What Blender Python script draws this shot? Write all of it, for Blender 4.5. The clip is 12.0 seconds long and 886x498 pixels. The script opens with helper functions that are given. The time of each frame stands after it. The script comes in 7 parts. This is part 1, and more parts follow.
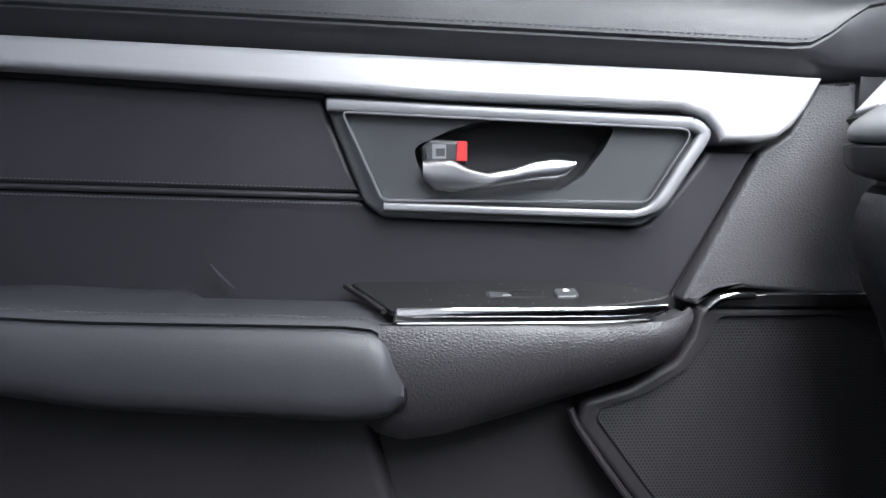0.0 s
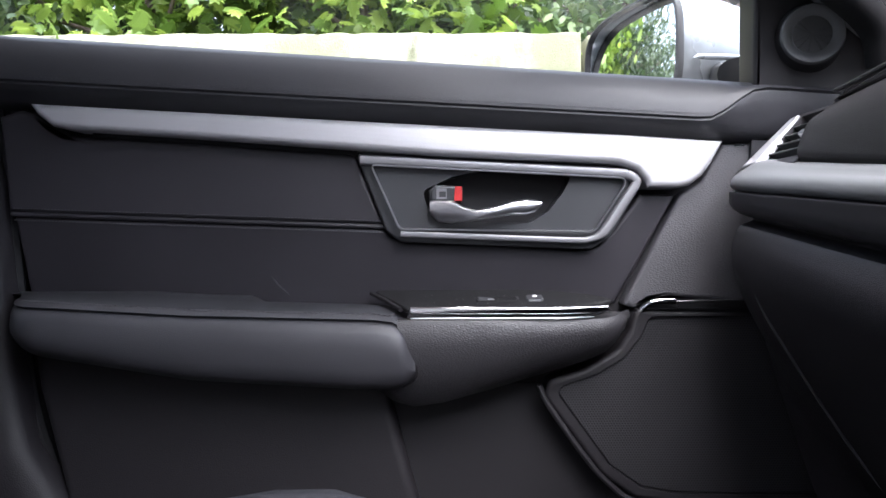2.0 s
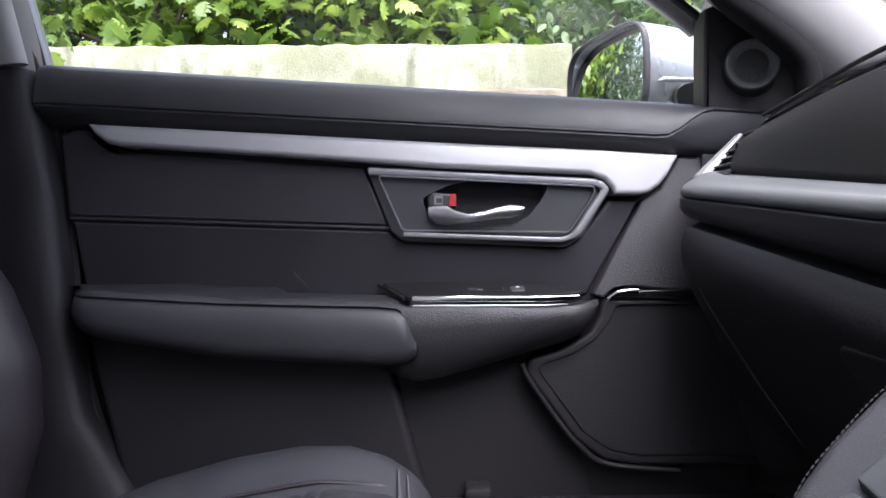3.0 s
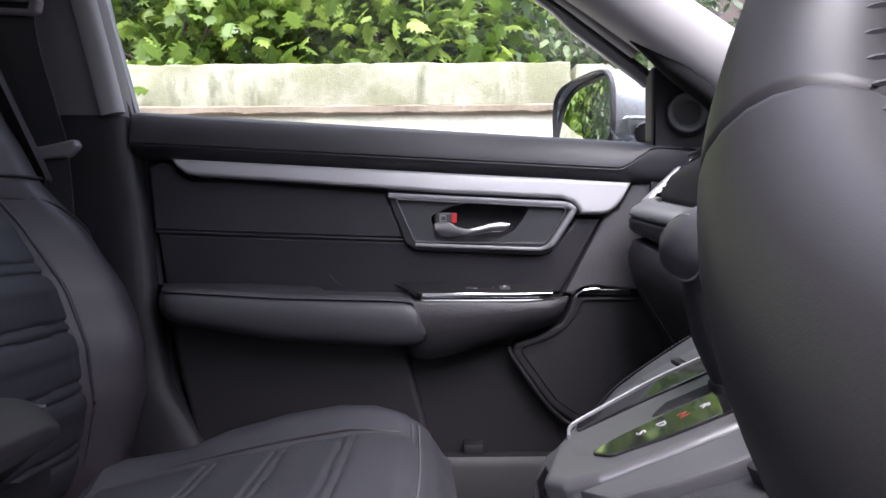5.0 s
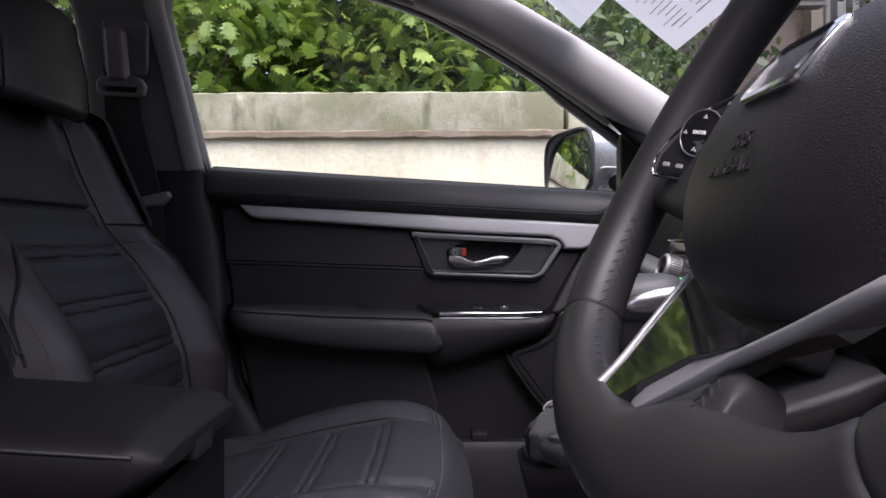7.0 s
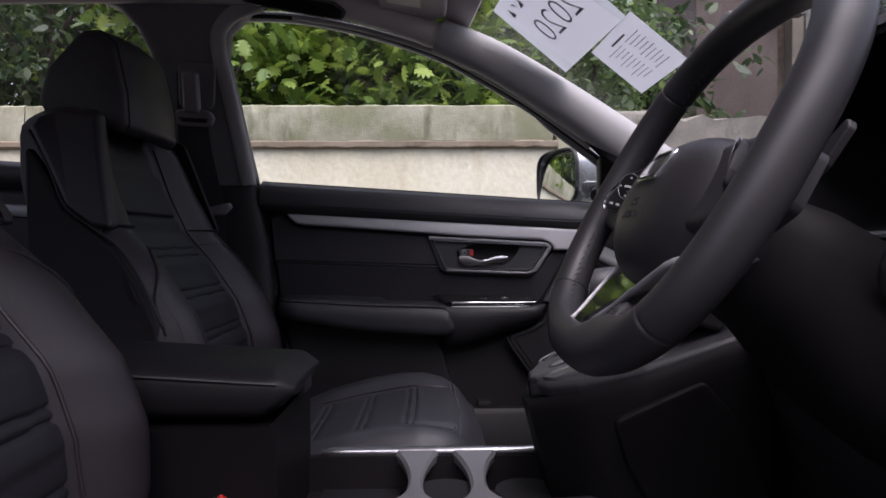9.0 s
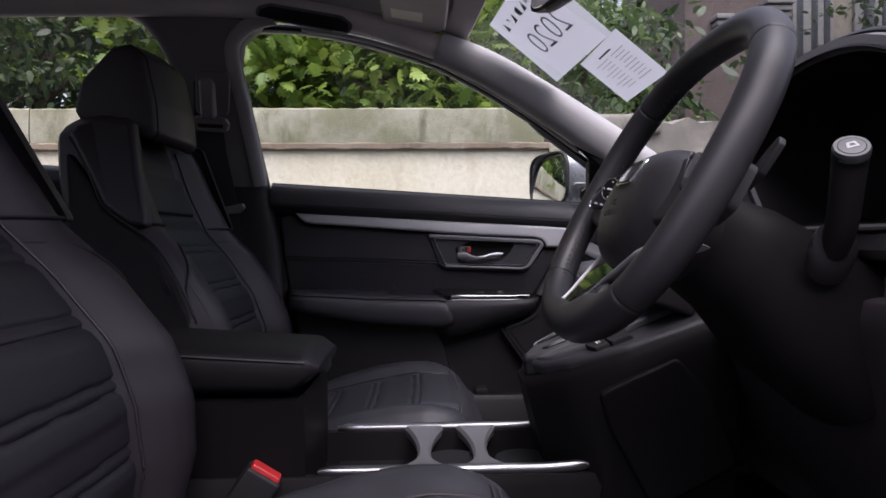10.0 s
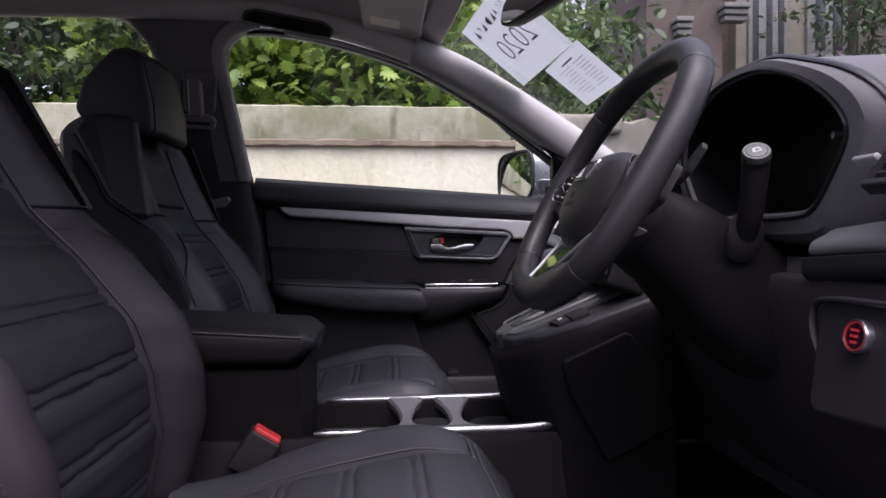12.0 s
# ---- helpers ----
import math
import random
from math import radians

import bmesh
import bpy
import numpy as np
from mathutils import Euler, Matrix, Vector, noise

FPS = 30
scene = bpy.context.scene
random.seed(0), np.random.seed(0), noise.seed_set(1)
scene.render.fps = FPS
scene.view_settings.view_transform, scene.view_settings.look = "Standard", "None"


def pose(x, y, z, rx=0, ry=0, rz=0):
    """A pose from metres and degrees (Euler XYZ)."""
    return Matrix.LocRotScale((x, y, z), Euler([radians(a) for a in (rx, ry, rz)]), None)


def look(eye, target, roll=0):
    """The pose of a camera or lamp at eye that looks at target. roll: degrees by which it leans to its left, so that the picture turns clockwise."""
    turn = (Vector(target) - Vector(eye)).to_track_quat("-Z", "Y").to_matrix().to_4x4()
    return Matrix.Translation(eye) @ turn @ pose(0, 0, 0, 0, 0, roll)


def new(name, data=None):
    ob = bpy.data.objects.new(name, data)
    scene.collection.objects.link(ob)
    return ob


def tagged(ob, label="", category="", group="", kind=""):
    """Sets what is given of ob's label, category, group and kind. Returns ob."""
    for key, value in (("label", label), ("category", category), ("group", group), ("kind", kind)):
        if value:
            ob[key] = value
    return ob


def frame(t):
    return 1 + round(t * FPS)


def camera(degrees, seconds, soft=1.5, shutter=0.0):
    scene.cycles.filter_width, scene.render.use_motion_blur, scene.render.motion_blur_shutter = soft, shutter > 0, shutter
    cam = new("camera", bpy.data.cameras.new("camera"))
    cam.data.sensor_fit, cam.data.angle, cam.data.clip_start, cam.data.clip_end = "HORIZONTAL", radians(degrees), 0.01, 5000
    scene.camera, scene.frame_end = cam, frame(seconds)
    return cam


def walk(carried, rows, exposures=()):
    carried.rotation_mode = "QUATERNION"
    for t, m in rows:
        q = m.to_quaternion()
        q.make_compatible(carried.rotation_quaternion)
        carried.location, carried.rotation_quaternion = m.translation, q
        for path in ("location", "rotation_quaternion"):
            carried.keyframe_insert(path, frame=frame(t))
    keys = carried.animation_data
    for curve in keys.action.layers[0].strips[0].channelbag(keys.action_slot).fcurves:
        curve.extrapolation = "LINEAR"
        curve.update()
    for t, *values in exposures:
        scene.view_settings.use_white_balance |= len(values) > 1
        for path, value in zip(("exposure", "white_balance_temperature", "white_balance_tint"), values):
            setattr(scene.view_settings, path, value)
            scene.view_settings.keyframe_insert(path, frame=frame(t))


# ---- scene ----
cam = camera(67.4, 12.0, soft=1.6)
PATH = [
    (0, (-0.005, 0.2, 0.941), (0.021, 2.195, 0.809), -0.6),
    (0.5, (-0.007, 0.164, 0.946), (0.018, 2.16, 0.815), -0.5),
    (1, (-0.009, 0.125, 0.943), (0.031, 2.123, 0.858), -0.5),
    (1.5, (-0.011, 0.077, 0.939), (0.027, 2.076, 0.891), -0.4),
    (2, (-0.005, 0.016, 0.941), (0.011, 2.015, 0.893), -0.4),
    (2.5, (-0.007, -0.045, 0.936), (0.013, 1.955, 0.893), -0.4),
    (3, (-0.004, -0.105, 0.938), (0.017, 1.894, 0.899), -0.5),
    (5, (0.003, -0.333, 0.953), (-0.004, 1.667, 0.916), -0.4),
    (5.5, (0.004, -0.4, 0.96), (0.006, 1.6, 0.926), -0.4),
    (6, (0.001, -0.476, 0.978), (0.002, 1.524, 0.946), -0.4),
    (6.5, (-0.014, -0.54, 0.994), (-0.013, 1.46, 0.964), -0.3),
    (7, (-0.025, -0.605, 1.006), (-0.025, 1.395, 0.98), -0.3),
    (9, (-0.077, -0.889, 1.011), (-0.046, 1.111, 0.987), -0.3),
    (9.5, (-0.087, -0.952, 1.009), (-0.044, 1.048, 0.986), -0.2),
    (10, (-0.1, -1.0, 1.005), (-0.043, 0.999, 0.981), -0.4),
    (10.5, (-0.103, -1.041, 1.003), (-0.029, 0.957, 0.977), -0.3),
    (11, (-0.105, -1.067, 1.006), (-0.015, 0.931, 0.978), -0.3),
    (11.5, (-0.11, -1.093, 1.001), (0.007, 0.904, 0.968), -0.4),
    (12, (-0.128, -1.12, 0.993), (0.032, 0.873, 0.958), -0.3),
]
walk(cam, [(t, look(eye, target, roll)) for t, eye, target, roll in PATH],
     exposures=((0, 3.52, 6050, 11), (1.5, 3.2, 6050, 16), (3, 2.7, 6050, 20), (5, 2.55, 6150, 23), (7, 1.5, 6300, 26), (9, 1.05, 6250, 28), (12, 1.25, 6200, 28)))

# ---- daylight: bright overcast sky ----
world = bpy.data.worlds.new("sky")
scene.world = world
world.use_nodes = True
sky = world.node_tree.nodes.new("ShaderNodeTexSky")
sky.sky_type, sky.sun_disc = "NISHITA", False
sky.sun_elevation, sky.sun_rotation = radians(66), radians(165)
sky.air_density, sky.dust_density, sky.ozone_density = 1.0, 4.0, 1.0
# thin cloud: the sky's own colour, less saturated
haze = world.node_tree.nodes.new("ShaderNodeHueSaturation")
haze.inputs["Saturation"].default_value = 0.45
world.node_tree.links.new(sky.outputs["Color"], haze.inputs["Color"])
world.node_tree.links.new(haze.outputs["Color"], world.node_tree.nodes["Background"].inputs["Color"])
world.node_tree.nodes["Background"].inputs["Strength"].default_value = 0.15
sun = new("sun", bpy.data.lights.new("sun", "SUN"))
sun.data.energy, sun.data.angle, sun.data.color = 2.0, radians(70), (1.0, 0.97, 0.92)
sun.matrix_basis = look((0, 0, 0), (-math.sin(radians(165)) * math.cos(radians(66)), -math.cos(radians(165)) * math.cos(radians(66)), -math.sin(radians(66))))


# ---- small tools ----
def V(x, y, z):
    return Vector((x, y, z))


def finish(bm, sharp=38):
    bmesh.ops.remove_doubles(bm, verts=bm.verts, dist=1e-5)
    bmesh.ops.recalc_face_normals(bm, faces=bm.faces)
    lim = math.radians(sharp)
    for f in bm.faces:
        f.smooth = True
    for e in bm.edges:
        if len(e.link_faces) == 2 and e.calc_face_angle(0) > lim:
            e.smooth = False


def part(name, bm, material, parent=None, label="", sharp=38):
    """Links a bmesh as one mesh object, under a thing or a part. Vertices are in world metres."""
    finish(bm, sharp)
    me = bpy.data.meshes.new(name)
    bm.to_mesh(me)
    bm.free()
    me.materials.append(material)
    ob = new(name, me)
    if parent is not None:
        ob.parent = parent
        m = parent.matrix_basis.copy()
        if parent.parent is not None:
            m = parent.parent.matrix_basis @ parent.matrix_parent_inverse @ m
        ob.matrix_parent_inverse = m.inverted()
    if label:
        tagged(ob, label)
    return ob


def thing(name, base, label, category, group="", kind=""):
    ob = new(name)
    ob.empty_display_size = 0.05
    ob.matrix_basis = Matrix.Translation(base)
    return tagged(ob, label, category, group, kind)


def rounded(poly, r, n=5):
    """Fillets the corners of a polygon; r is one radius or one for each corner."""
    out, m = [], len(poly)
    for i in range(m):
        p, a, b = Vector(poly[i]), Vector(poly[i - 1]), Vector(poly[(i + 1) % m])
        rad = r[i] if isinstance(r, (list, tuple)) else r
        u, v = (a - p), (b - p)
        lu, lv = u.length, v.length
        u.normalize(), v.normalize()
        ang = math.acos(max(-1, min(1, u.dot(v))))
        if rad <= 1e-6 or ang > 3.1 or ang < 0.05:
            out.append((p.x, p.y))
            continue
        t = min(rad / math.tan(ang / 2), 0.48 * lu, 0.48 * lv)
        s, e = p + u * t, p + v * t
        for k in range(n + 1):
            f = k / n
            q = s * (1 - f) ** 2 + p * 2 * f * (1 - f) + e * f * f
            out.append((q.x, q.y))
    return out


def inset(poly, d):
    out, m = [], len(poly)
    area = sum(poly[i][0] * poly[(i + 1) % m][1] - poly[(i + 1) % m][0] * poly[i][1] for i in range(m))
    sgn = 1 if area > 0 else -1
    for i in range(m):
        p, a, b = Vector(poly[i]), Vector(poly[i - 1]), Vector(poly[(i + 1) % m])
        e1, e2 = (p - a), (b - p)
        if e1.length < 1e-9 or e2.length < 1e-9:
            out.append((p.x, p.y))
            continue
        e1.normalize(), e2.normalize()
        n1, n2 = Vector((-e1.y, e1.x)) * sgn, Vector((-e2.y, e2.x)) * sgn
        mi = n1 + n2
        if mi.length < 1e-6:
            mi = n1
        mi.normalize()
        k = d / max(0.35, mi.dot(n1))
        out.append((p.x + mi.x * k, p.y + mi.y * k))
    return out


def door_map(y):
    """Plane facing the cabin from the far side: u forward, v up, w towards -y."""
    return lambda u, v, w: V(u, y - w, v)


def frame_map(o, eu, ev, ew):
    o, eu, ev, ew = Vector(o), Vector(eu), Vector(ev), Vector(ew)
    return lambda u, v, w: o + eu * u + ev * v + ew * w


def slab_bm(poly, at, thick, bev=0.002, seg=3, bm=None, hole=None, hole_depth=0.0, warp=None):
    """A plate with rounded front edges, from a polygon in (u, v); w is its height."""
    bm = bm or bmesh.new()
    bev = min(bev, thick)
    rings = [(0.0, 0.0), (0.0, thick - bev)]
    for k in range(1, seg + 1):
        a = math.pi / 2 * k / seg
        rings.append((bev * (1 - math.cos(a)), thick - bev + bev * math.sin(a)))
    rings.append((bev + min(0.0005, bev * 0.25), thick))
    made = []
    for d, w in rings:
        pts = inset(poly, d) if d else poly
        made.append([bm.verts.new(at(u, v, w + (warp(u, v) if warp else 0))) for u, v in pts])
    n = len(poly)
    for a, b in zip(made, made[1:]):
        for i in range(n):
            bm.faces.new((a[i], a[(i + 1) % n], b[(i + 1) % n], b[i]))
    if hole is None:
        f = bm.faces.new(made[-1])
        bmesh.ops.triangulate(bm, faces=[f])
    else:
        # a front face with an opening whose walls go back by hole_depth
        hv = [bm.verts.new(at(u, v, thick)) for u, v in hole]
        hb = [bm.verts.new(at(u, v, thick - hole_depth)) for u, v in hole]
        m = len(hole)
        edges = [bm.edges.get((made[-1][i], made[-1][(i + 1) % n])) or bm.edges.new((made[-1][i], made[-1][(i + 1) % n])) for i in range(n)]
        edges += [bm.edges.new((hv[i], hv[(i + 1) % m])) for i in range(m)]
        bmesh.ops.triangle_fill(bm, edges=edges, use_beauty=True)
        for i in range(m):
            bm.faces.new((hv[i], hv[(i + 1) % m], hb[(i + 1) % m], hb[i]))
    return bm


def loft_bm(rows, closed=True, caps=True, bm=None):
    bm = bm or bmesh.new()
    vs = [[bm.verts.new(p) for p in row] for row in rows]
    n = len(vs[0])
    for a, b in zip(vs, vs[1:]):
        for i in range(n if closed else n - 1):
            j = (i + 1) % n
            try:
                bm.faces.new((a[i], a[j], b[j], b[i]))
            except ValueError:
                pass
    if caps and closed:
        for row in (vs[0], vs[-1]):
            c = bm.verts.new(sum((v.co for v in row), V(0, 0, 0)) / n)
            for i in range(n):
                bm.faces.new((row[i], row[(i + 1) % n], c))
    return bm


def catmull(pts, n=8, closed=False):
    pts = [Vector(p) for p in pts]
    out, m = [], len(pts)
    for i in range(m if closed else m - 1):
        if closed:
            p0, p1, p2, p3 = (pts[(i + k) % m] for k in (-1, 0, 1, 2))
        else:
            p1, p2 = pts[i], pts[i + 1]
            p0 = pts[i - 1] if i else p1 * 2 - p2
            p3 = pts[i + 2] if i + 2 < m else p2 * 2 - p1
        for k in range(n):
            t = k / n
            out.append(0.5 * (2 * p1 + (p2 - p0) * t + (2 * p0 - 5 * p1 + 4 * p2 - p3) * t * t + (3 * p1 - p0 - 3 * p2 + p3) * t ** 3))
    if not closed:
        out.append(pts[-1])
    return out


def smooth_rows(rows, n=3):
    """The same section lines, bent smoothly through their points."""
    return [catmull(r, n) for r in rows]


def sweep_bm(path, section, up=(0, 0, 1), closed=False, scale=None, caps=True, bm=None):
    """Carries a closed section of (side, up) pairs along a path."""
    rows, m = [], len(path)
    up = Vector(up)
    for i, p in enumerate(path):
        a = path[i - 1] if (i or closed) else path[i]
        b = path[(i + 1) % m] if (i + 1 < m or closed) else path[i]
        t = (b - a).normalized()
        side = t.cross(up).normalized()
        top = side.cross(t)
        s = scale(i / (m - 1)) if scale else 1.0
        rows.append([p + side * (u * s) + top * (v * s) for u, v in section])
    if closed:
        rows.append(rows[0])
    return loft_bm(rows, True, caps and not closed, bm)


def circle(r, n=12, ry=None):
    return [(r * math.cos(2 * math.pi * k / n), (ry or r) * math.sin(2 * math.pi * k / n)) for k in range(n)]


def superell(a, b, e=3.0, n=28):
    out = []
    for k in range(n):
        t = 2 * math.pi * k / n
        c, s = math.cos(t), math.sin(t)
        out.append((a * math.copysign(abs(c) ** (2 / e), c), b * math.copysign(abs(s) ** (2 / e), s)))
    return out


def box_bm(lo, hi, bev=0.003, bm=None, seg=2):
    one = bmesh.new()
    bmesh.ops.create_cube(one, size=1)
    lo, hi = Vector(lo), Vector(hi)
    for v in one.verts:
        v.co = V(*(lo[k] + (hi[k] - lo[k]) * (v.co[k] + 0.5) for k in range(3)))
    if bev:
        bmesh.ops.bevel(one, geom=one.edges[:], offset=bev, segments=seg, affect="EDGES", profile=0.5)
    if bm is None:
        return one
    me = bpy.data.meshes.new("tmp")
    one.to_mesh(me)
    one.free()
    bm.from_mesh(me)
    bpy.data.meshes.remove(me)
    return bm


def revolve_bm(profile, at, n=32, bm=None):
    """Turns a profile of (radius, height) about the w axis of a frame."""
    rows = [[at(r * math.cos(2 * math.pi * k / n), r * math.sin(2 * math.pi * k / n), h) for k in range(n)] for r, h in profile]
    return loft_bm(rows, True, True, bm)


def stitch_bm(path, step=0.0052, length=0.0034, r=0.00045, lift=(0, 0, 0), bm=None):
    """A row of small thread stitches along a path."""
    bm = bm or bmesh.new()
    lift = Vector(lift)
    dist, nxt = 0.0, 0.0
    for a, b in zip(path, path[1:]):
        d = (b - a).length
        if d < 1e-9:
            continue
        t = (b - a) / d
        while nxt < dist + d:
            p = a + t * (nxt - dist) + lift
            side = t.cross(V(0.3, 0.5, 0.8)).normalized()
            up = side.cross(t)
            ring = []
            for f, s in ((-0.5, 0.3), (-0.25, 1), (0.25, 1), (0.5, 0.3)):
                ring.append([p + t * (f * length) + side * (u * r * s) + up * (v * r * s) for u, v in ((1, 0), (0, 1), (-1, 0), (0, -1))])
            loft_bm(ring, True, True, bm)
            nxt += step
        dist += d
    return bm


def text_bm(words, size, at, extrude=0.0003, mirror=False, align="CENTER", thin=0.0):
    """Letters of the built-in font, laid into the frame at(u, v, w)."""
    cu = bpy.data.curves.new("letters", "FONT")
    cu.body, cu.size, cu.align_x, cu.align_y, cu.extrude = words, size, align, "CENTER", extrude
    cu.resolution_u, cu.offset = 3, thin
    ob = bpy.data.objects.new("letters", cu)
    scene.collection.objects.link(ob)
    bpy.context.view_layer.update()
    me = bpy.data.meshes.new_from_object(ob.evaluated_get(bpy.context.evaluated_depsgraph_get()))
    bpy.data.objects.remove(ob)
    bm = bmesh.new()
    bm.from_mesh(me)
    bpy.data.meshes.remove(me)
    for v in bm.verts:
        v.co = at(-v.co.x if mirror else v.co.x, v.co.y, v.co.z)
    return bm


def smooth01(a, b, x):
    t = max(0.0, min(1.0, (x - a) / (b - a)))
    return t * t * (3 - 2 * t)


def interp(x, xs, ys):
    return float(np.interp(x, xs, ys))


# ---- materials ----
def material(name, color, rough=0.5, metal=0.0, grain=0.0, scale=600.0, bump=0.0003, mottle=0.12, mscale=9.0, spec=0.5, coat=0.0,
             kind="noise", rough_var=0.06, tint=None):
    m = bpy.data.materials.new(name)
    m.use_nodes = True
    nt = m.node_tree
    b = nt.nodes["Principled BSDF"]
    b.inputs["Metallic"].default_value = metal
    b.inputs["Specular IOR Level"].default_value = spec
    b.inputs["Coat Weight"].default_value = coat
    b.inputs["Coat Roughness"].default_value = 0.04
    tc = nt.nodes.new("ShaderNodeTexCoord")
    big = nt.nodes.new("ShaderNodeTexNoise")
    big.inputs["Scale"].default_value, big.inputs["Detail"].default_value = mscale, 4
    nt.links.new(tc.outputs["Object"], big.inputs["Vector"])
    ramp = nt.nodes.new("ShaderNodeMix")
    ramp.data_type = "RGBA"
    c2 = tint or tuple(min(1, c * (1 + 2 * mottle)) for c in color)
    ramp.inputs["A"].default_value = (*(c * (1 - mottle) for c in color), 1)
    ramp.inputs["B"].default_value = (*c2, 1)
    nt.links.new(big.outputs["Fac"], ramp.inputs["Factor"])
    nt.links.new(ramp.outputs["Result"], b.inputs["Base Color"])
    mr = nt.nodes.new("ShaderNodeMapRange")
    mr.inputs["To Min"].default_value, mr.inputs["To Max"].default_value = max(0, rough - rough_var), min(1, rough + rough_var)
    nt.links.new(big.outputs["Fac"], mr.inputs["Value"])
    nt.links.new(mr.outputs["Result"], b.inputs["Roughness"])
    if grain:
        where = tc.outputs["Object"]
        if kind == "voronoi":
            # pebbled hide: flat-topped cells with creases between them, a little longer one way
            mp = nt.nodes.new("ShaderNodeMapping")
            mp.inputs["Scale"].default_value = (0.75, 1.0, 1.15)
            nt.links.new(where, mp.inputs["Vector"])
            where = mp.outputs["Vector"]
            tex = nt.nodes.new("ShaderNodeTexVoronoi")
            tex.feature = "DISTANCE_TO_EDGE"
            cell = nt.nodes.new("ShaderNodeMapRange")
            cell.interpolation_type = "SMOOTHSTEP"
            cell.inputs["From Max"].default_value = 0.28
            nt.links.new(tex.outputs["Distance"], cell.inputs["Value"])
            out = cell.outputs["Result"]
        elif kind == "dots":
            tex = nt.nodes.new("ShaderNodeTexVoronoi")
            tex.inputs["Randomness"].default_value = 0.0
            out = tex.outputs["Distance"]
        else:
            tex = nt.nodes.new("ShaderNodeTexNoise")
            tex.inputs["Detail"].default_value = 3
            out = tex.outputs["Fac"]
        tex.inputs["Scale"].default_value = scale
        nt.links.new(where, tex.inputs["Vector"])
        bp = nt.nodes.new("ShaderNodeBump")
        bp.inputs["Strength"].default_value, bp.inputs["Distance"].default_value = grain, bump
        nt.links.new(out, bp.inputs["Height"])
        nt.links.new(bp.outputs["Normal"], b.inputs["Normal"])
    return m


M_LEATHER = material("soft_black_leather", (0.0295, 0.0278, 0.0325), 0.46, grain=0.5, scale=900, bump=0.00012, kind="voronoi", mottle=0.15, spec=0.4)
M_LEATHER_GREY = material("grey_black_leather", (0.0355, 0.0357, 0.0400), 0.42, grain=0.5, scale=900, bump=0.00012, kind="voronoi", spec=0.45)
M_RIM = material("smooth_rim_leather", (0.0200, 0.0192, 0.0212), 0.46, grain=0.15, scale=1400, bump=0.00003, kind="voronoi", mottle=0.12, spec=0.42)
M_HUB = material("fine_grained_hub_cover", (0.0215, 0.020, 0.0218), 0.42, grain=0.6, scale=760, bump=0.00016, kind="voronoi", spec=0.4)
M_GRAINED = material("grained_black_plastic", (0.0155, 0.0143, 0.0163), 0.46, grain=0.6, scale=620, bump=0.0002, kind="voronoi", spec=0.4)
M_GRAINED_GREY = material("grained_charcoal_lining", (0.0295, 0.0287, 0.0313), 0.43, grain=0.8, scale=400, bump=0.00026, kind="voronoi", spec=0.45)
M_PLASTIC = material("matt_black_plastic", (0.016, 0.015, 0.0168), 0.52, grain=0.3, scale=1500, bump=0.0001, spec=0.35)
# the grained charcoal lining, lightened for the light at the hinge side
M_HINGE_LIT = material("lit_grained_charcoal_lining", (0.062, 0.061, 0.066), 0.43, grain=0.8, scale=400, bump=0.00026, kind="voronoi", spec=0.45)
# seat leather lightened for the sky light that falls on the cushions
M_CUSHION_LIT = material("sky_lit_cushion_leather", (0.034, 0.0345, 0.0395), 0.42, grain=0.4, scale=800, bump=0.00012, kind="voronoi", mottle=0.2, spec=0.4)
M_CONSOLE = material("stitched_console_leather", (0.028, 0.028, 0.0315), 0.42, grain=0.5, scale=800, bump=0.00015, kind="voronoi", spec=0.4)
M_KNEE = material("grained_knee_panel", (0.022, 0.0188, 0.0212), 0.5, grain=0.6, scale=620, bump=0.0002, kind="voronoi", spec=0.35)
M_DULL = material("dull_black_trim", (0.0115, 0.0100, 0.0113), 0.65, grain=0.3, scale=1500, bump=0.0001, spec=0.15)
# black trim darkened to carry the shade low in the cabin
M_SHADE_BLACK = material("shade_black_plastic", (0.0065, 0.0058, 0.0065), 0.6, grain=0.4, scale=1200, bump=0.0001, spec=0.12)
M_HOOD = material("charcoal_soft_hood", (0.085, 0.083, 0.088), 0.55, grain=0.5, scale=1000, bump=0.00012, kind="voronoi", spec=0.35)
M_PRINT = material("pale_grey_print", (0.35, 0.35, 0.36), 0.6)
M_DARKGREY = material("satin_dark_grey_plastic", (0.046, 0.048, 0.051), 0.36, grain=0.15, scale=1800, bump=0.0001, spec=0.45)
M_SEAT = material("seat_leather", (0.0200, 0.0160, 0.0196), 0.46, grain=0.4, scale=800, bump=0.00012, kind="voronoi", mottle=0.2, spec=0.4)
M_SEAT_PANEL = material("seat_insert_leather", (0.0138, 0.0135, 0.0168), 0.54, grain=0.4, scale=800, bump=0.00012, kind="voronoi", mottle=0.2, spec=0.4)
M_LID = material("armrest_lid_leather", (0.0095, 0.0088, 0.0100), 0.5, grain=0.4, scale=800, bump=0.00012, kind="voronoi", mottle=0.2, spec=0.28)
M_SEAT_SIDE = material("seat_side_cloth", (0.016, 0.015, 0.017), 0.75, grain=0.4, scale=1200, bump=0.0002, spec=0.25)
M_THREAD_RIM = material("charcoal_thread", (0.050, 0.051, 0.056), 0.6, mottle=0.2)
M_THREAD_SEAM = material("grey_seam_thread", (0.085, 0.083, 0.09), 0.7, mottle=0.2)
M_DUST = material("pale_dust", (0.22, 0.21, 0.20), 0.9)
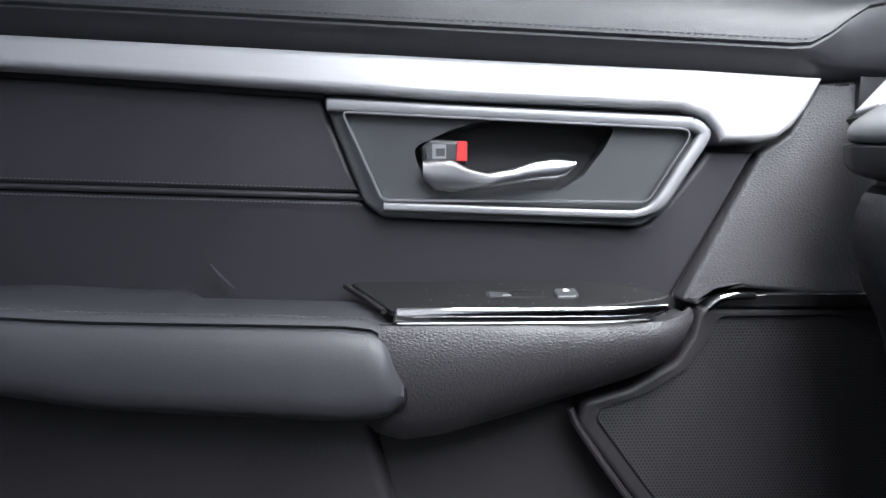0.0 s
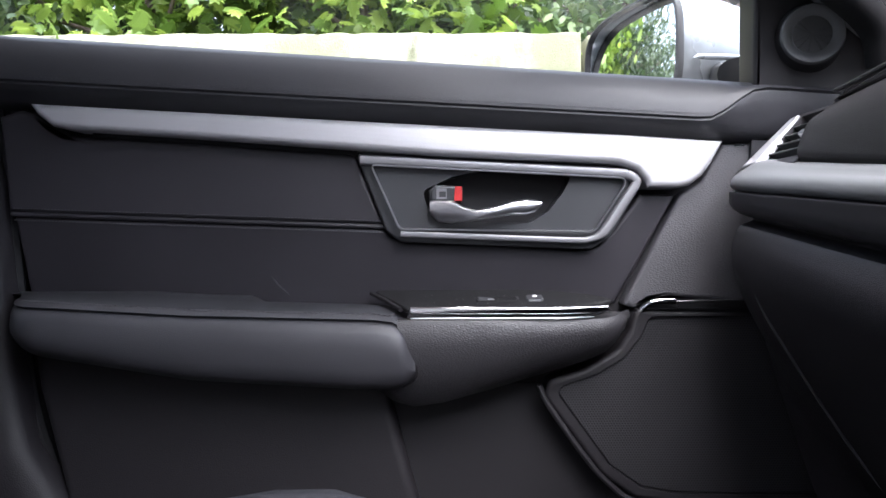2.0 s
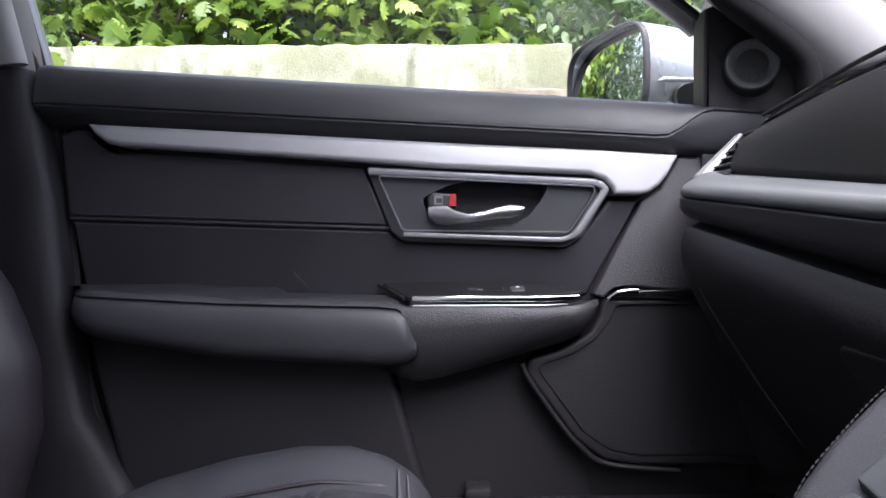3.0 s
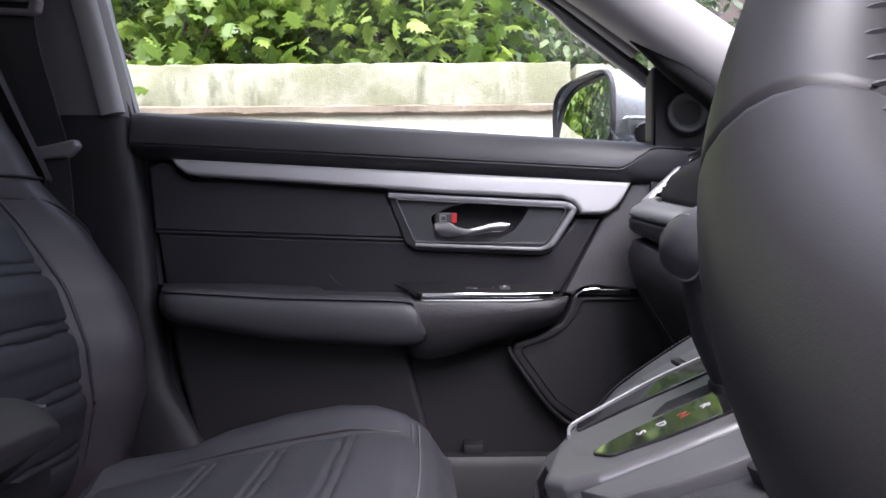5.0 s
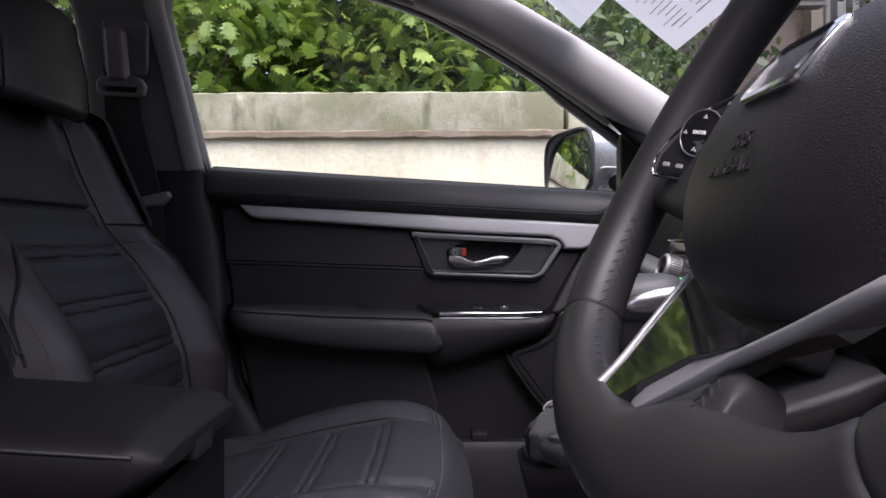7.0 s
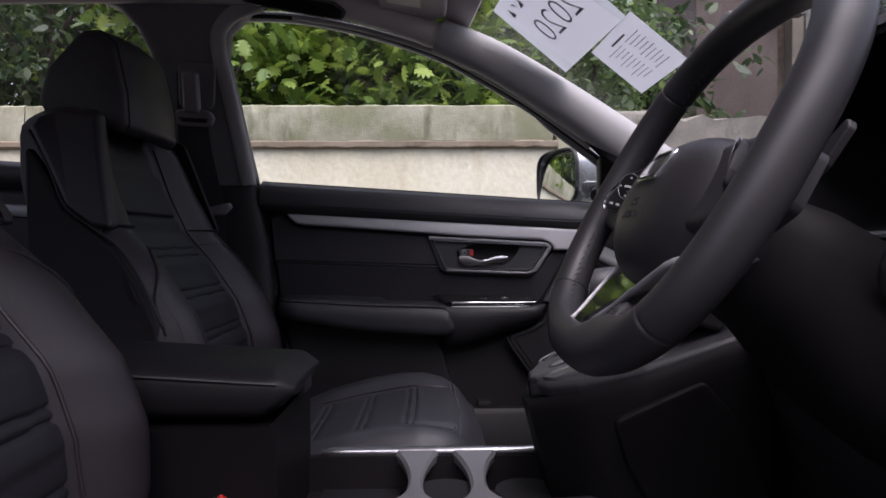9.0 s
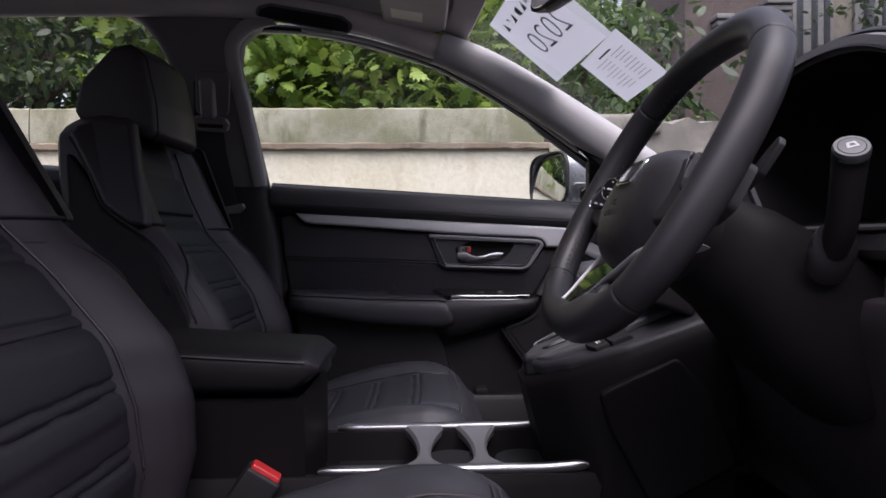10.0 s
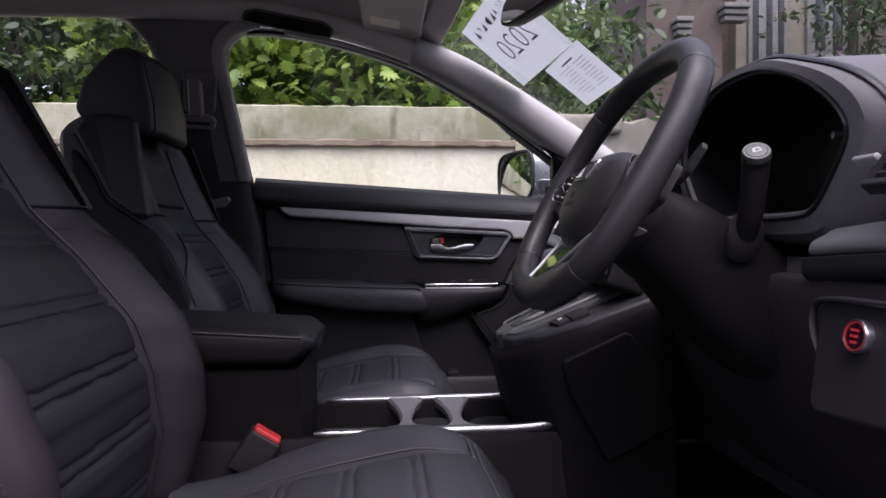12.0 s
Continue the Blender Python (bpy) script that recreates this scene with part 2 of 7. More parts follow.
M_DASH_PAD = material("matt_black_dash_leather", (0.0105, 0.0096, 0.0104), 0.6, grain=0.5, scale=700, bump=0.0002, kind="voronoi", spec=0.2)
M_SOFT = material("soft_touch_dash_plastic", (0.044, 0.042, 0.045), 0.5, grain=0.4, scale=1000, bump=0.00012, kind="voronoi", spec=0.35)
M_THREAD = material("grey_thread", (0.17, 0.17, 0.18), 0.7, mottle=0.2)
M_THREAD_DARK = material("dark_thread", (0.06, 0.06, 0.065), 0.7, mottle=0.2)
M_SILVER = material("brushed_silver_trim", (0.47, 0.47, 0.485), 0.46, metal=0.35, grain=0.5, scale=900, bump=0.0002, kind="dots", mottle=0.03)
M_SATIN = material("satin_chrome", (0.50, 0.50, 0.52), 0.30, metal=1.0, mottle=0.03)
M_CHROME = material("bright_chrome", (0.8, 0.8, 0.82), 0.08, metal=1.0, mottle=0.02, rough_var=0.02)
M_GLOSS = material("gloss_black_lacquer", (0.010, 0.010, 0.011), 0.05, coat=1.0, mottle=0.1, rough_var=0.02)
M_DUSTY = material("dusty_black_plastic", (0.009, 0.009, 0.0095), 0.6, grain=0.6, scale=700, bump=0.0003, mottle=0.5, mscale=160, spec=0.25)
M_RED = material("red_plastic", (0.50, 0.03, 0.03), 0.4)
M_FADED_RED = material("faded_red_print", (0.20, 0.035, 0.025), 0.5)
M_TWEETER = material("satin_charcoal_ring", (0.085, 0.088, 0.09), 0.42, mottle=0.05)
M_FABRIC = material("grey_headliner_cloth", (0.50, 0.465, 0.455), 0.9, grain=0.4, scale=1200, bump=0.0002)
M_PILLAR = material("grey_pillar_trim", (0.29, 0.285, 0.285), 0.7, grain=0.3, scale=1200, bump=0.00015, spec=0.25)
M_PILLAR_DARK = material("charcoal_pillar_trim", (0.13, 0.123, 0.128), 0.6, grain=0.3, scale=1200, bump=0.00015, spec=0.3)
M_CARPET = material("black_carpet", (0.034, 0.029, 0.031), 0.95, grain=1.0, scale=500, bump=0.002, spec=0.1)
M_BELT = material("grey_belt_plastic", (0.15, 0.135, 0.145), 0.5, grain=0.2, scale=1200, bump=0.0001)
M_RUBBER = material("black_rubber", (0.014, 0.014, 0.015), 0.7, spec=0.2)
M_SEAL = material("seal_and_shade_black", (0.007, 0.007, 0.0075), 0.85, spec=0.08)
M_WEB = material("black_belt_webbing", (0.030, 0.030, 0.032), 0.75, grain=0.5, scale=900, bump=0.0002, spec=0.2)
M_PAINT = material("silver_car_paint", (0.30, 0.315, 0.335), 0.28, metal=0.6, coat=1.0, mottle=0.03)


def grille_material(pitch=0.0030):
    """Moulded grille: staggered rows of small round pits in grained plastic."""
    m = material("perforated_speaker_grille", (0.030, 0.029, 0.032), 0.42, spec=0.4)
    nt = m.node_tree
    b = nt.nodes["Principled BSDF"]
    tc = nt.nodes.new("ShaderNodeTexCoord")
    sep = nt.nodes.new("ShaderNodeSeparateXYZ")
    nt.links.new(tc.outputs["Object"], sep.inputs["Vector"])

    def calc(op, a, c=None, d=None):
        n = nt.nodes.new("ShaderNodeMath")
        n.operation = op
        for k, v in enumerate((a, c, d)):
            if v is None:
                continue
            if isinstance(v, (int, float)):
                n.inputs[k].default_value = v
            else:
                nt.links.new(v, n.inputs[k])
        return n.outputs[0]
    v = calc("MULTIPLY", sep.outputs["Z"], 1 / (pitch * 0.87))
    row = calc("FLOOR", v)
    u = calc("ADD", calc("MULTIPLY", sep.outputs["X"], 1 / pitch), calc("MULTIPLY", row, 0.5))
    du, dv = calc("SUBTRACT", calc("FRACT", u), 0.5), calc("SUBTRACT", calc("FRACT", v), 0.5)
    d = calc("SQRT", calc("ADD", calc("MULTIPLY", du, du), calc("MULTIPLY", dv, dv)))
    pit = nt.nodes.new("ShaderNodeMapRange")
    pit.interpolation_type = "SMOOTHSTEP"
    pit.inputs["From Min"].default_value, pit.inputs["From Max"].default_value = 0.24, 0.42
    nt.links.new(d, pit.inputs["Value"])
    old = b.inputs["Base Color"].links[0].from_socket
    mx = nt.nodes.new("ShaderNodeMix")
    mx.data_type = "RGBA"
    mx.inputs["A"].default_value = (0.004, 0.004, 0.0045, 1)
    nt.links.new(pit.outputs["Result"], mx.inputs["Factor"])
    nt.links.new(old, mx.inputs["B"])
    nt.links.new(mx.outputs["Result"], b.inputs["Base Color"])
    bp = nt.nodes.new("ShaderNodeBump")
    bp.inputs["Strength"].default_value, bp.inputs["Distance"].default_value = 0.6, 0.0003
    nt.links.new(pit.outputs["Result"], bp.inputs["Height"])
    nt.links.new(bp.outputs["Normal"], b.inputs["Normal"])
    return m


M_GRILLE = grille_material()
M_PAPER = material("white_paper", (0.64, 0.69, 0.78), 0.8, mottle=0.03)
nt_paper = M_PAPER.node_tree
thin = nt_paper.nodes.new("ShaderNodeBsdfTranslucent")
thin.inputs["Color"].default_value = (0.72, 0.75, 0.80, 1)
blend = nt_paper.nodes.new("ShaderNodeMixShader")
blend.inputs["Fac"].default_value = 0.25
nt_paper.links.new(nt_paper.nodes["Principled BSDF"].outputs["BSDF"], blend.inputs[1])
nt_paper.links.new(thin.outputs["BSDF"], blend.inputs[2])
nt_paper.links.new(blend.outputs["Shader"], nt_paper.nodes["Material Output"].inputs["Surface"])
M_INK = material("faded_grey_ink", (0.34, 0.36, 0.41), 0.7)
M_LABEL = material("cream_label", (0.80, 0.77, 0.68), 0.7, mottle=0.06)
M_WHITE = material("white_print", (0.75, 0.75, 0.75), 0.5)


def glass_material(name, tint):
    m = bpy.data.materials.new(name)
    m.use_nodes = True
    nt = m.node_tree
    nt.nodes.remove(nt.nodes["Principled BSDF"])
    out = nt.nodes["Material Output"]
    tr, gl = nt.nodes.new("ShaderNodeBsdfTransparent"), nt.nodes.new("ShaderNodeBsdfGlossy")
    mx, lw = nt.nodes.new("ShaderNodeMixShader"), nt.nodes.new("ShaderNodeLayerWeight")
    tr.inputs["Color"].default_value = (*tint, 1)
    gl.inputs["Roughness"].default_value = 0.0
    lw.inputs["Blend"].default_value = 0.5
    pw, ma = nt.nodes.new("ShaderNodeMath"), nt.nodes.new("ShaderNodeMath")
    pw.operation, ma.operation = "POWER", "MULTIPLY_ADD"
    pw.inputs[1].default_value = 5.0
    ma.inputs[1].default_value, ma.inputs[2].default_value = 0.9, 0.04
    nt.links.new(lw.outputs["Facing"], pw.inputs[0])
    nt.links.new(pw.outputs[0], ma.inputs[0])
    nt.links.new(ma.outputs[0], mx.inputs["Fac"])
    nt.links.new(tr.outputs["BSDF"], mx.inputs[1])
    nt.links.new(gl.outputs["BSDF"], mx.inputs[2])
    nt.links.new(mx.outputs["Shader"], out.inputs["Surface"])
    return m


M_GLASS = glass_material("clear_side_glass", (0.93, 0.96, 0.95))
M_SCREENGLASS = glass_material("windscreen_glass", (0.9, 0.94, 0.92))
# dark tint added only to cut the light from behind
M_TINT = glass_material("light_cutting_rear_glass", (0.45, 0.47, 0.47))
M_MIRROR = material("mirror_silvering", (0.9, 0.92, 0.92), 0.02, metal=1.0, mottle=0.0, rough_var=0.0)


def lamp_material(name, color, strength):
    m = bpy.data.materials.new(name)
    m.use_nodes = True
    b = m.node_tree.nodes["Principled BSDF"]
    b.inputs["Base Color"].default_value = (*(c * 0.3 for c in color), 1)
    b.inputs["Emission Color"].default_value = (*color, 1)
    b.inputs["Emission Strength"].default_value = strength
    return m


# unlit panels, and shade painted in the hood and round the armrest pad
M_VOID = material("unlit_panel_and_shade_black", (0.011, 0.010, 0.011), 0.35, spec=0.3)
M_SPOKE = material("silver_spoke_paint", (0.46, 0.46, 0.475), 0.38, metal=0.6, mottle=0.03)
M_SHIFT = material("dark_satin_console_metal", (0.135, 0.135, 0.142), 0.36, metal=0.6, mottle=0.04)
M_BAND = material("dark_silver_dash_band", (0.118, 0.121, 0.123), 0.52, metal=0.1, grain=0.2, scale=1600, bump=0.0002, mottle=0.04)
M_EDGING = material("satin_silver_handle_edging", (0.27, 0.27, 0.282), 0.38, metal=0.5, mottle=0.03)
M_EDGE = material("grey_metallic_edge", (0.23, 0.23, 0.242), 0.46, metal=0.5, mottle=0.03)
M_GLOW_RED = lamp_material("lit_red_symbol", (1, 0.03, 0.06), 0.11)
M_GLOW_GREEN = lamp_material("lit_green_symbol", (0.1, 1, 0.3), 0.5)
M_GLOW_AMBER = lamp_material("lit_amber_symbol", (1, 0.4, 0.05), 0.6)


# ---- the far front door ----
def z_top(x):
    return 1.1555 - 0.0676 * (x + 0.494)


def z_stitch(x):
    return 1.101 - 0.0595 * (x + 0.465)


def z_trim(x):
    return 1.080 - 0.058 * (x + 0.429)


def z_trim_low(x):
    return 1.053 - 0.0775 * (x + 0.398)


def z_seam(x):
    return 0.965 - 0.041 * (x + 0.473)


def build_front_door():
    door = thing("car_door", (0, 0.75, 0.42), "closed front passenger door with black leather lining and silver trim", "car door")
    D = door_map
    # carrier panel behind all the lining
    core = [(-0.492, 1.13), (-0.470, 1.06), (-0.456, 0.88), (-0.446, 0.79), (-0.392, 0.605), (-0.33, 0.48), (0.30, 0.46), (0.40, 0.60), (0.43, 0.80), (0.45, 1.07), (0.37, 1.085)]
    part("inner_panel", slab_bm(rounded(core, 0.02), D(0.80), 0.05, 0.008), M_PLASTIC, door)
    skin = [(-0.54, 1.12), (-0.53, 0.8), (-0.45, 0.42), (0.45, 0.42), (0.52, 0.8), (0.50, 1.07)]
    part("outer_skin", slab_bm(rounded(skin, 0.03), lambda u, v, w: V(u, 0.84 + w, v), 0.07, 0.04, 5), M_PAINT, door, "silver painted outer door panel")

    # padded upper roll, ending in a corner at the front
    rows = []
    for k in range(69):
        x = -0.492 + 0.972 * k / 68
        t, s, b = z_top(x), z_stitch(x), z_trim(x)
        f = smooth01(0.272, 0.335, x)
        s = s + (t - 0.012 - s) * f
        g = 0.0028
        e = smooth01(-0.492, -0.480, x) * 0.012 - 0.012
        rows.append([V(x, y - e * 0.6, z) for y, z in ((0.79, b - 0.01), (0.785, t - 0.012), (0.768, t - 0.004), (0.75, t - 0.001), (0.735, t + 0.0010), (0.723, t - 0.0015), (0.714, t - 0.008),
                    (0.708, s + (t - s) * 0.50), (0.704, s + 0.012 * (1 - f) + 0.003), (0.7025, s + 0.0020), (0.7025 + g, s), (0.7046, s - 0.0020),
                    (0.7085, s - (s - b) * 0.40), (0.7145, b + 0.009), (0.722, b + 0.002), (0.735, b - 0.002))])
    up = part("upper_roll", loft_bm(rows), M_LEATHER_GREY, door, "stitched charcoal leather roll along the window sill")
    st = [V(-0.488 + 0.855 * k / 90, 0.7015, 0) for k in range(91)]
    for p in st:
        f = smooth01(0.272, 0.335, p.x)
        s = z_stitch(p.x)
        p.z = s + (z_top(p.x) - 0.012 - s) * f + 0.005
        p.y += 0.001 + 0.004 * f
    part("stitching", stitch_bm(st), M_THREAD_DARK, up)
    # front corner lining below the speaker
    rows = []
    for k in range(17):
        x = 0.33 + 0.13 * k / 16
        t = z_top(x) - 0.008 - 0.02 * smooth01(0.38, 0.46, x)
        low = 0.98
        yy = 0.722 - 0.033 * smooth01(0.34, 0.46, x)
        rows.append([V(x, y, z) for y, z in ((0.79, low), (0.785, t - 0.01), (0.765, t), (0.745, t + 0.001), (yy + 0.02, t - 0.006), (yy + 0.006, t - 0.02), (yy, t - 0.05), (yy + 0.004, low + 0.02), (yy + 0.02, low))])
    part("corner_lining", loft_bm(rows), M_LEATHER_GREY, door)

    # window sill seal
    part("window_seal", sweep_bm([V(x, 0.775, z_top(x) + 0.0005) for x in (-0.5, -0.2, 0.1, 0.36)], superell(0.006, 0.006, 2.5, 10)), M_RUBBER, door)

    # long silver trim with a hook at its front end
    lo = [(-0.088, z_trim_low(-0.088)), (0.0, z_trim_low(0.0) - 0.0005), (0.10, 1.0165), (0.185, 1.0125), (0.204, 1.006), (0.213, 0.996), (0.216, 0.987)]
    hook = [(0.250, 0.987), (0.262, 0.990), (0.274, 0.999), (0.284, 1.012), (0.297, 1.036)]
    outline = [(-0.429, 1.079), (-0.418, 1.066), (-0.404, 1.055), (-0.385, 1.051), (-0.26, z_trim_low(-0.26))] + lo + hook + [(x, z_trim(x) - 0.001) for x in (0.2, 0.05, -0.1, -0.25, -0.36)]

    def crown(u, v):
        return -0.30 * max(0.0, v - z_trim_low(min(u, 0.1)) - 0.010) * (1 - smooth01(0.12, 0.25, u)) - 0.006 * smooth01(0.12, 0.30, u)
    bm = slab_bm(outline, D(0.742), 0.034, 0.006, 4, warp=crown)
    trim = part("trim_strip", bm, M_SILVER, door, "long brushed silver trim strip with fine patterned front end")
    # dark bead that draws the shadow gap under the strip
    gap = [V(x, 0.728, z_trim_low(x) - 0.002) for x in np.linspace(-0.37, -0.09, 12)]
    part("gap_shade", sweep_bm(gap, superell(0.002, 0.003, 2.2, 8)), M_RUBBER, trim)

    # soft inserts above and below the double seam
    left = [(-0.470, 1.068), (-0.447, 1.075), (-0.431, 1.072), (-0.4185, 1.0595), (-0.403, 1.0495), (-0.386, 1.0465)]
    upper = left + [(x, z_trim_low(x) - 0.0035) for x in (-0.3, -0.2, -0.1)] + [(-0.092, 1.024), (-0.070, 0.970), (-0.062, z_seam(-0.06) + 0.003)] + [(x, z_seam(x) + 0.002) for x in (-0.2, -0.35)] + [(-0.462, z_seam(-0.46) + 0.002)]
    ins = part("upper_insert", slab_bm(upper[::-1], D(0.750), 0.022, 0.005, 4), M_LEATHER, door, "smooth black leather insert panel")
    lower = [(-0.458, z_seam(-0.46) - 0.002)] + [(x, z_seam(x) - 0.002) for x in (-0.35, -0.2, -0.062)] + [(-0.056, 0.938), (-0.040, 0.931), (0.06, 0.927), (0.150, 0.921), (0.168, 0.925), (0.186, 0.945), (0.214, 0.982),
            (0.252, 0.981), (0.19, 0.862), (0.10, 0.852), (-0.03, 0.85), (-0.25, 0.855), (-0.45, 0.86)]
    part("lower_insert", slab_bm(lower, D(0.752), 0.021, 0.0045, 4, warp=lambda u, v: -0.16 * max(0.0, min(z_seam(u), 0.985) - v)), M_LEATHER, door, "black leather lining above the armrest")
    for dz, off in ((0.0062, 0), (-0.0062, 0.001)):
        path = [V(x, 0.7275 + off, z_seam(x) + dz) for x in np.linspace(-0.455, -0.062, 40)]
        part("seam_stitching", stitch_bm(path, 0.0036, 0.0027, 0.00055), M_THREAD_SEAM, ins)
    bead = [V(x, 0.731, z_seam(x)) for x in np.linspace(-0.46, -0.06, 24)]
    part("seam_bead", sweep_bm(bead, superell(0.003, 0.0026, 2, 8)), M_LEATHER, ins)

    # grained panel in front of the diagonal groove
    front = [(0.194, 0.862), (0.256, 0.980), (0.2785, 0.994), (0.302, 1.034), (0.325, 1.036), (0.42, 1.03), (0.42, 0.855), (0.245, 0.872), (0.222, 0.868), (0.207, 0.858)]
    part("front_lining", slab_bm(rounded(front, 0.003), D(0.755), 0.026, 0.0035, 3), M_HINGE_LIT, door, "coarse grained black lining at the hinge side")

    # handle surround
    pod = rounded([(-0.088, 1.0245), (0.205, 1.0075), (0.2135, 0.998), (0.178, 0.938), (0.158, 0.9255), (-0.044, 0.9345), (-0.058, 0.946)], [0.004, 0.012, 0.008, 0.015, 0.012, 0.012, 0.01])
    recess = rounded([(-0.021, 0.986), (0.010, 1.000), (0.046, 1.0095), (0.140, 1.003), (0.128, 0.982), (0.113, 0.963), (0.094, 0.9515), (0.010, 0.9535), (-0.008, 0.960), (-0.017, 0.972)], 0.009)
    sur = part("handle_surround", slab_bm(inset(pod, -0.003), D(0.752), 0.0285, 0.003, 3, hole=recess, hole_depth=0.045), M_DARKGREY, door, "dark grey handle surround with satin silver edge")
    part("recess_back", slab_bm(inset(recess, -0.004), D(0.800), 0.034, 0.002), M_PLASTIC, sur)
    cup = rounded([(0.030, 0.962), (0.034, 0.995), (0.046, 1.003), (0.132, 0.998), (0.118, 0.970), (0.105, 0.958)], 0.008)
    part("finger_cup", slab_bm(cup, D(0.775), 0.020, 0.006, 3), M_PLASTIC, sur)
    # one satin edging that runs along the top, round the front and back below
    band = [(-0.086, 1.0188), (0.05, 1.0110), (0.180, 1.0036), (0.1955, 1.0020), (0.2040, 0.9970), (0.2045, 0.9905), (0.188, 0.9655), (0.1755, 0.9465), (0.1670, 0.9375), (0.155, 0.9330), (0.14, 0.9325), (0.05, 0.9363), (-0.044, 0.9405)]
    part("edging", sweep_bm(catmull([V(u, 0.7195, v) for u, v in band], 6), superell(0.0050, 0.0046, 3.2, 20), up=(0, 1, 0), scale=lambda f: 1.0 - 0.36 * smooth01(0.60, 0.74, f)), M_EDGING, sur, "satin silver edging round the handle")
    lip = rounded([(-0.0745, 1.0130), (0.1975, 0.9975), (0.1610, 0.9415), (-0.0450, 0.9455)], [0.003, 0.007, 0.012, 0.008], 7)
    part("bright_line", sweep_bm([V(u, 0.7175, v) for u, v in lip], superell(0.0011, 0.0026, 2.2, 10), up=(0, 1, 0), closed=True), M_SATIN, sur, "bright inner line of the handle surround")

    # lever and lock knob
    rows = []
    spine = [(-0.013, 0.968, 0.014), (-0.004, 0.9645, 0.0235), (0.010, 0.963, 0.0245), (0.022, 0.9605, 0.0165), (0.036, 0.9595, 0.011), (0.055, 0.9625, 0.0115), (0.072, 0.9665, 0.0145), (0.088, 0.9680, 0.0165), (0.098, 0.9690, 0.0130), (0.105, 0.9715, 0.0045)]
    for x, z, h in spine:
        bow = 0.012 * math.sin(math.pi * smooth01(-0.013, 0.105, x))
        rows.append([V(x, 0.7185 - bow + v * 0.55, z + u) for u, v in superell(h / 2, 0.010, 2.6, 16)])
    part("door_lever", loft_bm(rows), M_SATIN, sur, "satin silver door release lever")
    lk = part("lock_knob", slab_bm(rounded([(-0.0135, 0.974), (0.0215, 0.974), (0.0220, 0.9905), (-0.0075, 0.9925), (-0.0145, 0.986)], 0.002), D(0.765), 0.043, 0.003, 3), M_DARKGREY, sur)
    part("red_mark", slab_bm([(0.0130, 0.9750), (0.0212, 0.9750), (0.0214, 0.9902), (0.0138, 0.9905)], D(0.7222), 0.0012, 0.0004, 1), M_RED, lk, "red unlocked mark")
    part("symbol", slab_bm([(-0.006, 0.977), (0.005, 0.977), (0.005, 0.988), (-0.006, 0.9885)], D(0.7222), 0.0008, 0.0003, 1, hole=[(-0.003, 0.979), (0.004, 0.979), (0.004, 0.985), (-0.003, 0.985)], hole_depth=0.0008), M_EDGE, lk)

    # padded armrest
    def pad_top(x):
        return interp(x, (-0.45, -0.40, -0.25, -0.07, -0.050, -0.041, -0.035, -0.031, -0.028), (0.874, 0.874, 0.8645, 0.8590, 0.8565, 0.851, 0.841, 0.829, 0.818))

    def pad_front(x):
        a = math.sin(math.pi / 2 * min(1, (x + 0.4545) / 0.062)) ** 0.6
        return 0.735 - 0.078 * a * (1 - 0.10 * smooth01(-0.045, -0.028, x) ** 2)
    rows = []
    for k in range(65):
        x = -0.452 + 0.424 * (1 - (1 - k / 64) ** 1.5)
        zt = pad_top(x)
        zb = interp(x, (-0.45, -0.40, -0.25, -0.08, -0.050, -0.036, -0.031, -0.028), (0.836, 0.821, 0.796, 0.785, 0.7855, 0.789, 0.793, 0.798))
        back = min(0.880 - 0.0115 * smooth01(-0.214, -0.190, x) + interp(x, (-0.45, -0.2, -0.03), (0.001, 0, -0.006)), zt + 0.012)
        yf = pad_front(x)
        h = zt - zb
        g = min(1.0, h / 0.05)
        q = max(0.22, g)
        rows.append([V(x, y, z) for y, z in ((0.75, zb + 0.01 * g), (0.75, back - 0.006 * g), (0.735, back), (0.715, (back + zt) / 2 + 0.004 * g), (yf + 0.022 * q, zt + 0.0035 * g), (yf + 0.011 * q, zt + 0.0012 * g),
                    (yf + 0.0070 * q, zt - 0.0022 * g), (yf + 0.0105 * q, zt - 0.0048 * g), (yf + 0.0050 * q, zt - 0.0072 * g), (yf, zt - 0.016 * g), (yf - 0.002, zt - 0.03 * g), (yf - 0.001, zb + h * 0.32), (yf + 0.003 * q, zb + 0.010 * g), (yf + 0.012 * q, zb + 0.002 * g), (yf + 0.030 * q, zb))])
    arm = part("armrest_pad", loft_bm(rows), M_LEATHER_GREY, door, "padded black leather armrest with grey stitching")
    seam = [V(x, pad_front(x) + 0.0145, pad_top(x) + 0.0028) for x in np.linspace(-0.43, -0.050, 60)]
    part("stitching", stitch_bm(seam, 0.0052, 0.0038, 0.0005), M_THREAD_SEAM, arm)
    # dark tube draws the shaded gap round the pad's front end
    edge = [V(-0.047, 0.6690, 0.8560), V(-0.039, 0.6680, 0.848), V(-0.032, 0.6670, 0.832), V(-0.0265, 0.6675, 0.811), V(-0.0275, 0.670, 0.797), V(-0.040, 0.678, 0.787)]
    part("edge_gap_shade", sweep_bm(catmull(edge, 6), circle(0.0010, 8), up=(0, 1, 0)), M_VOID, arm)

    # grained front half of the armrest with the switch well
    rows = []
    for k in range(41):
        x = -0.115 + 0.311 * k / 40
        f = max(0.0, (x + 0.0265) / 0.2165)
        zt = 0.8565 - 0.002 * f + 0.004 * smooth01(0.85, 1, f)
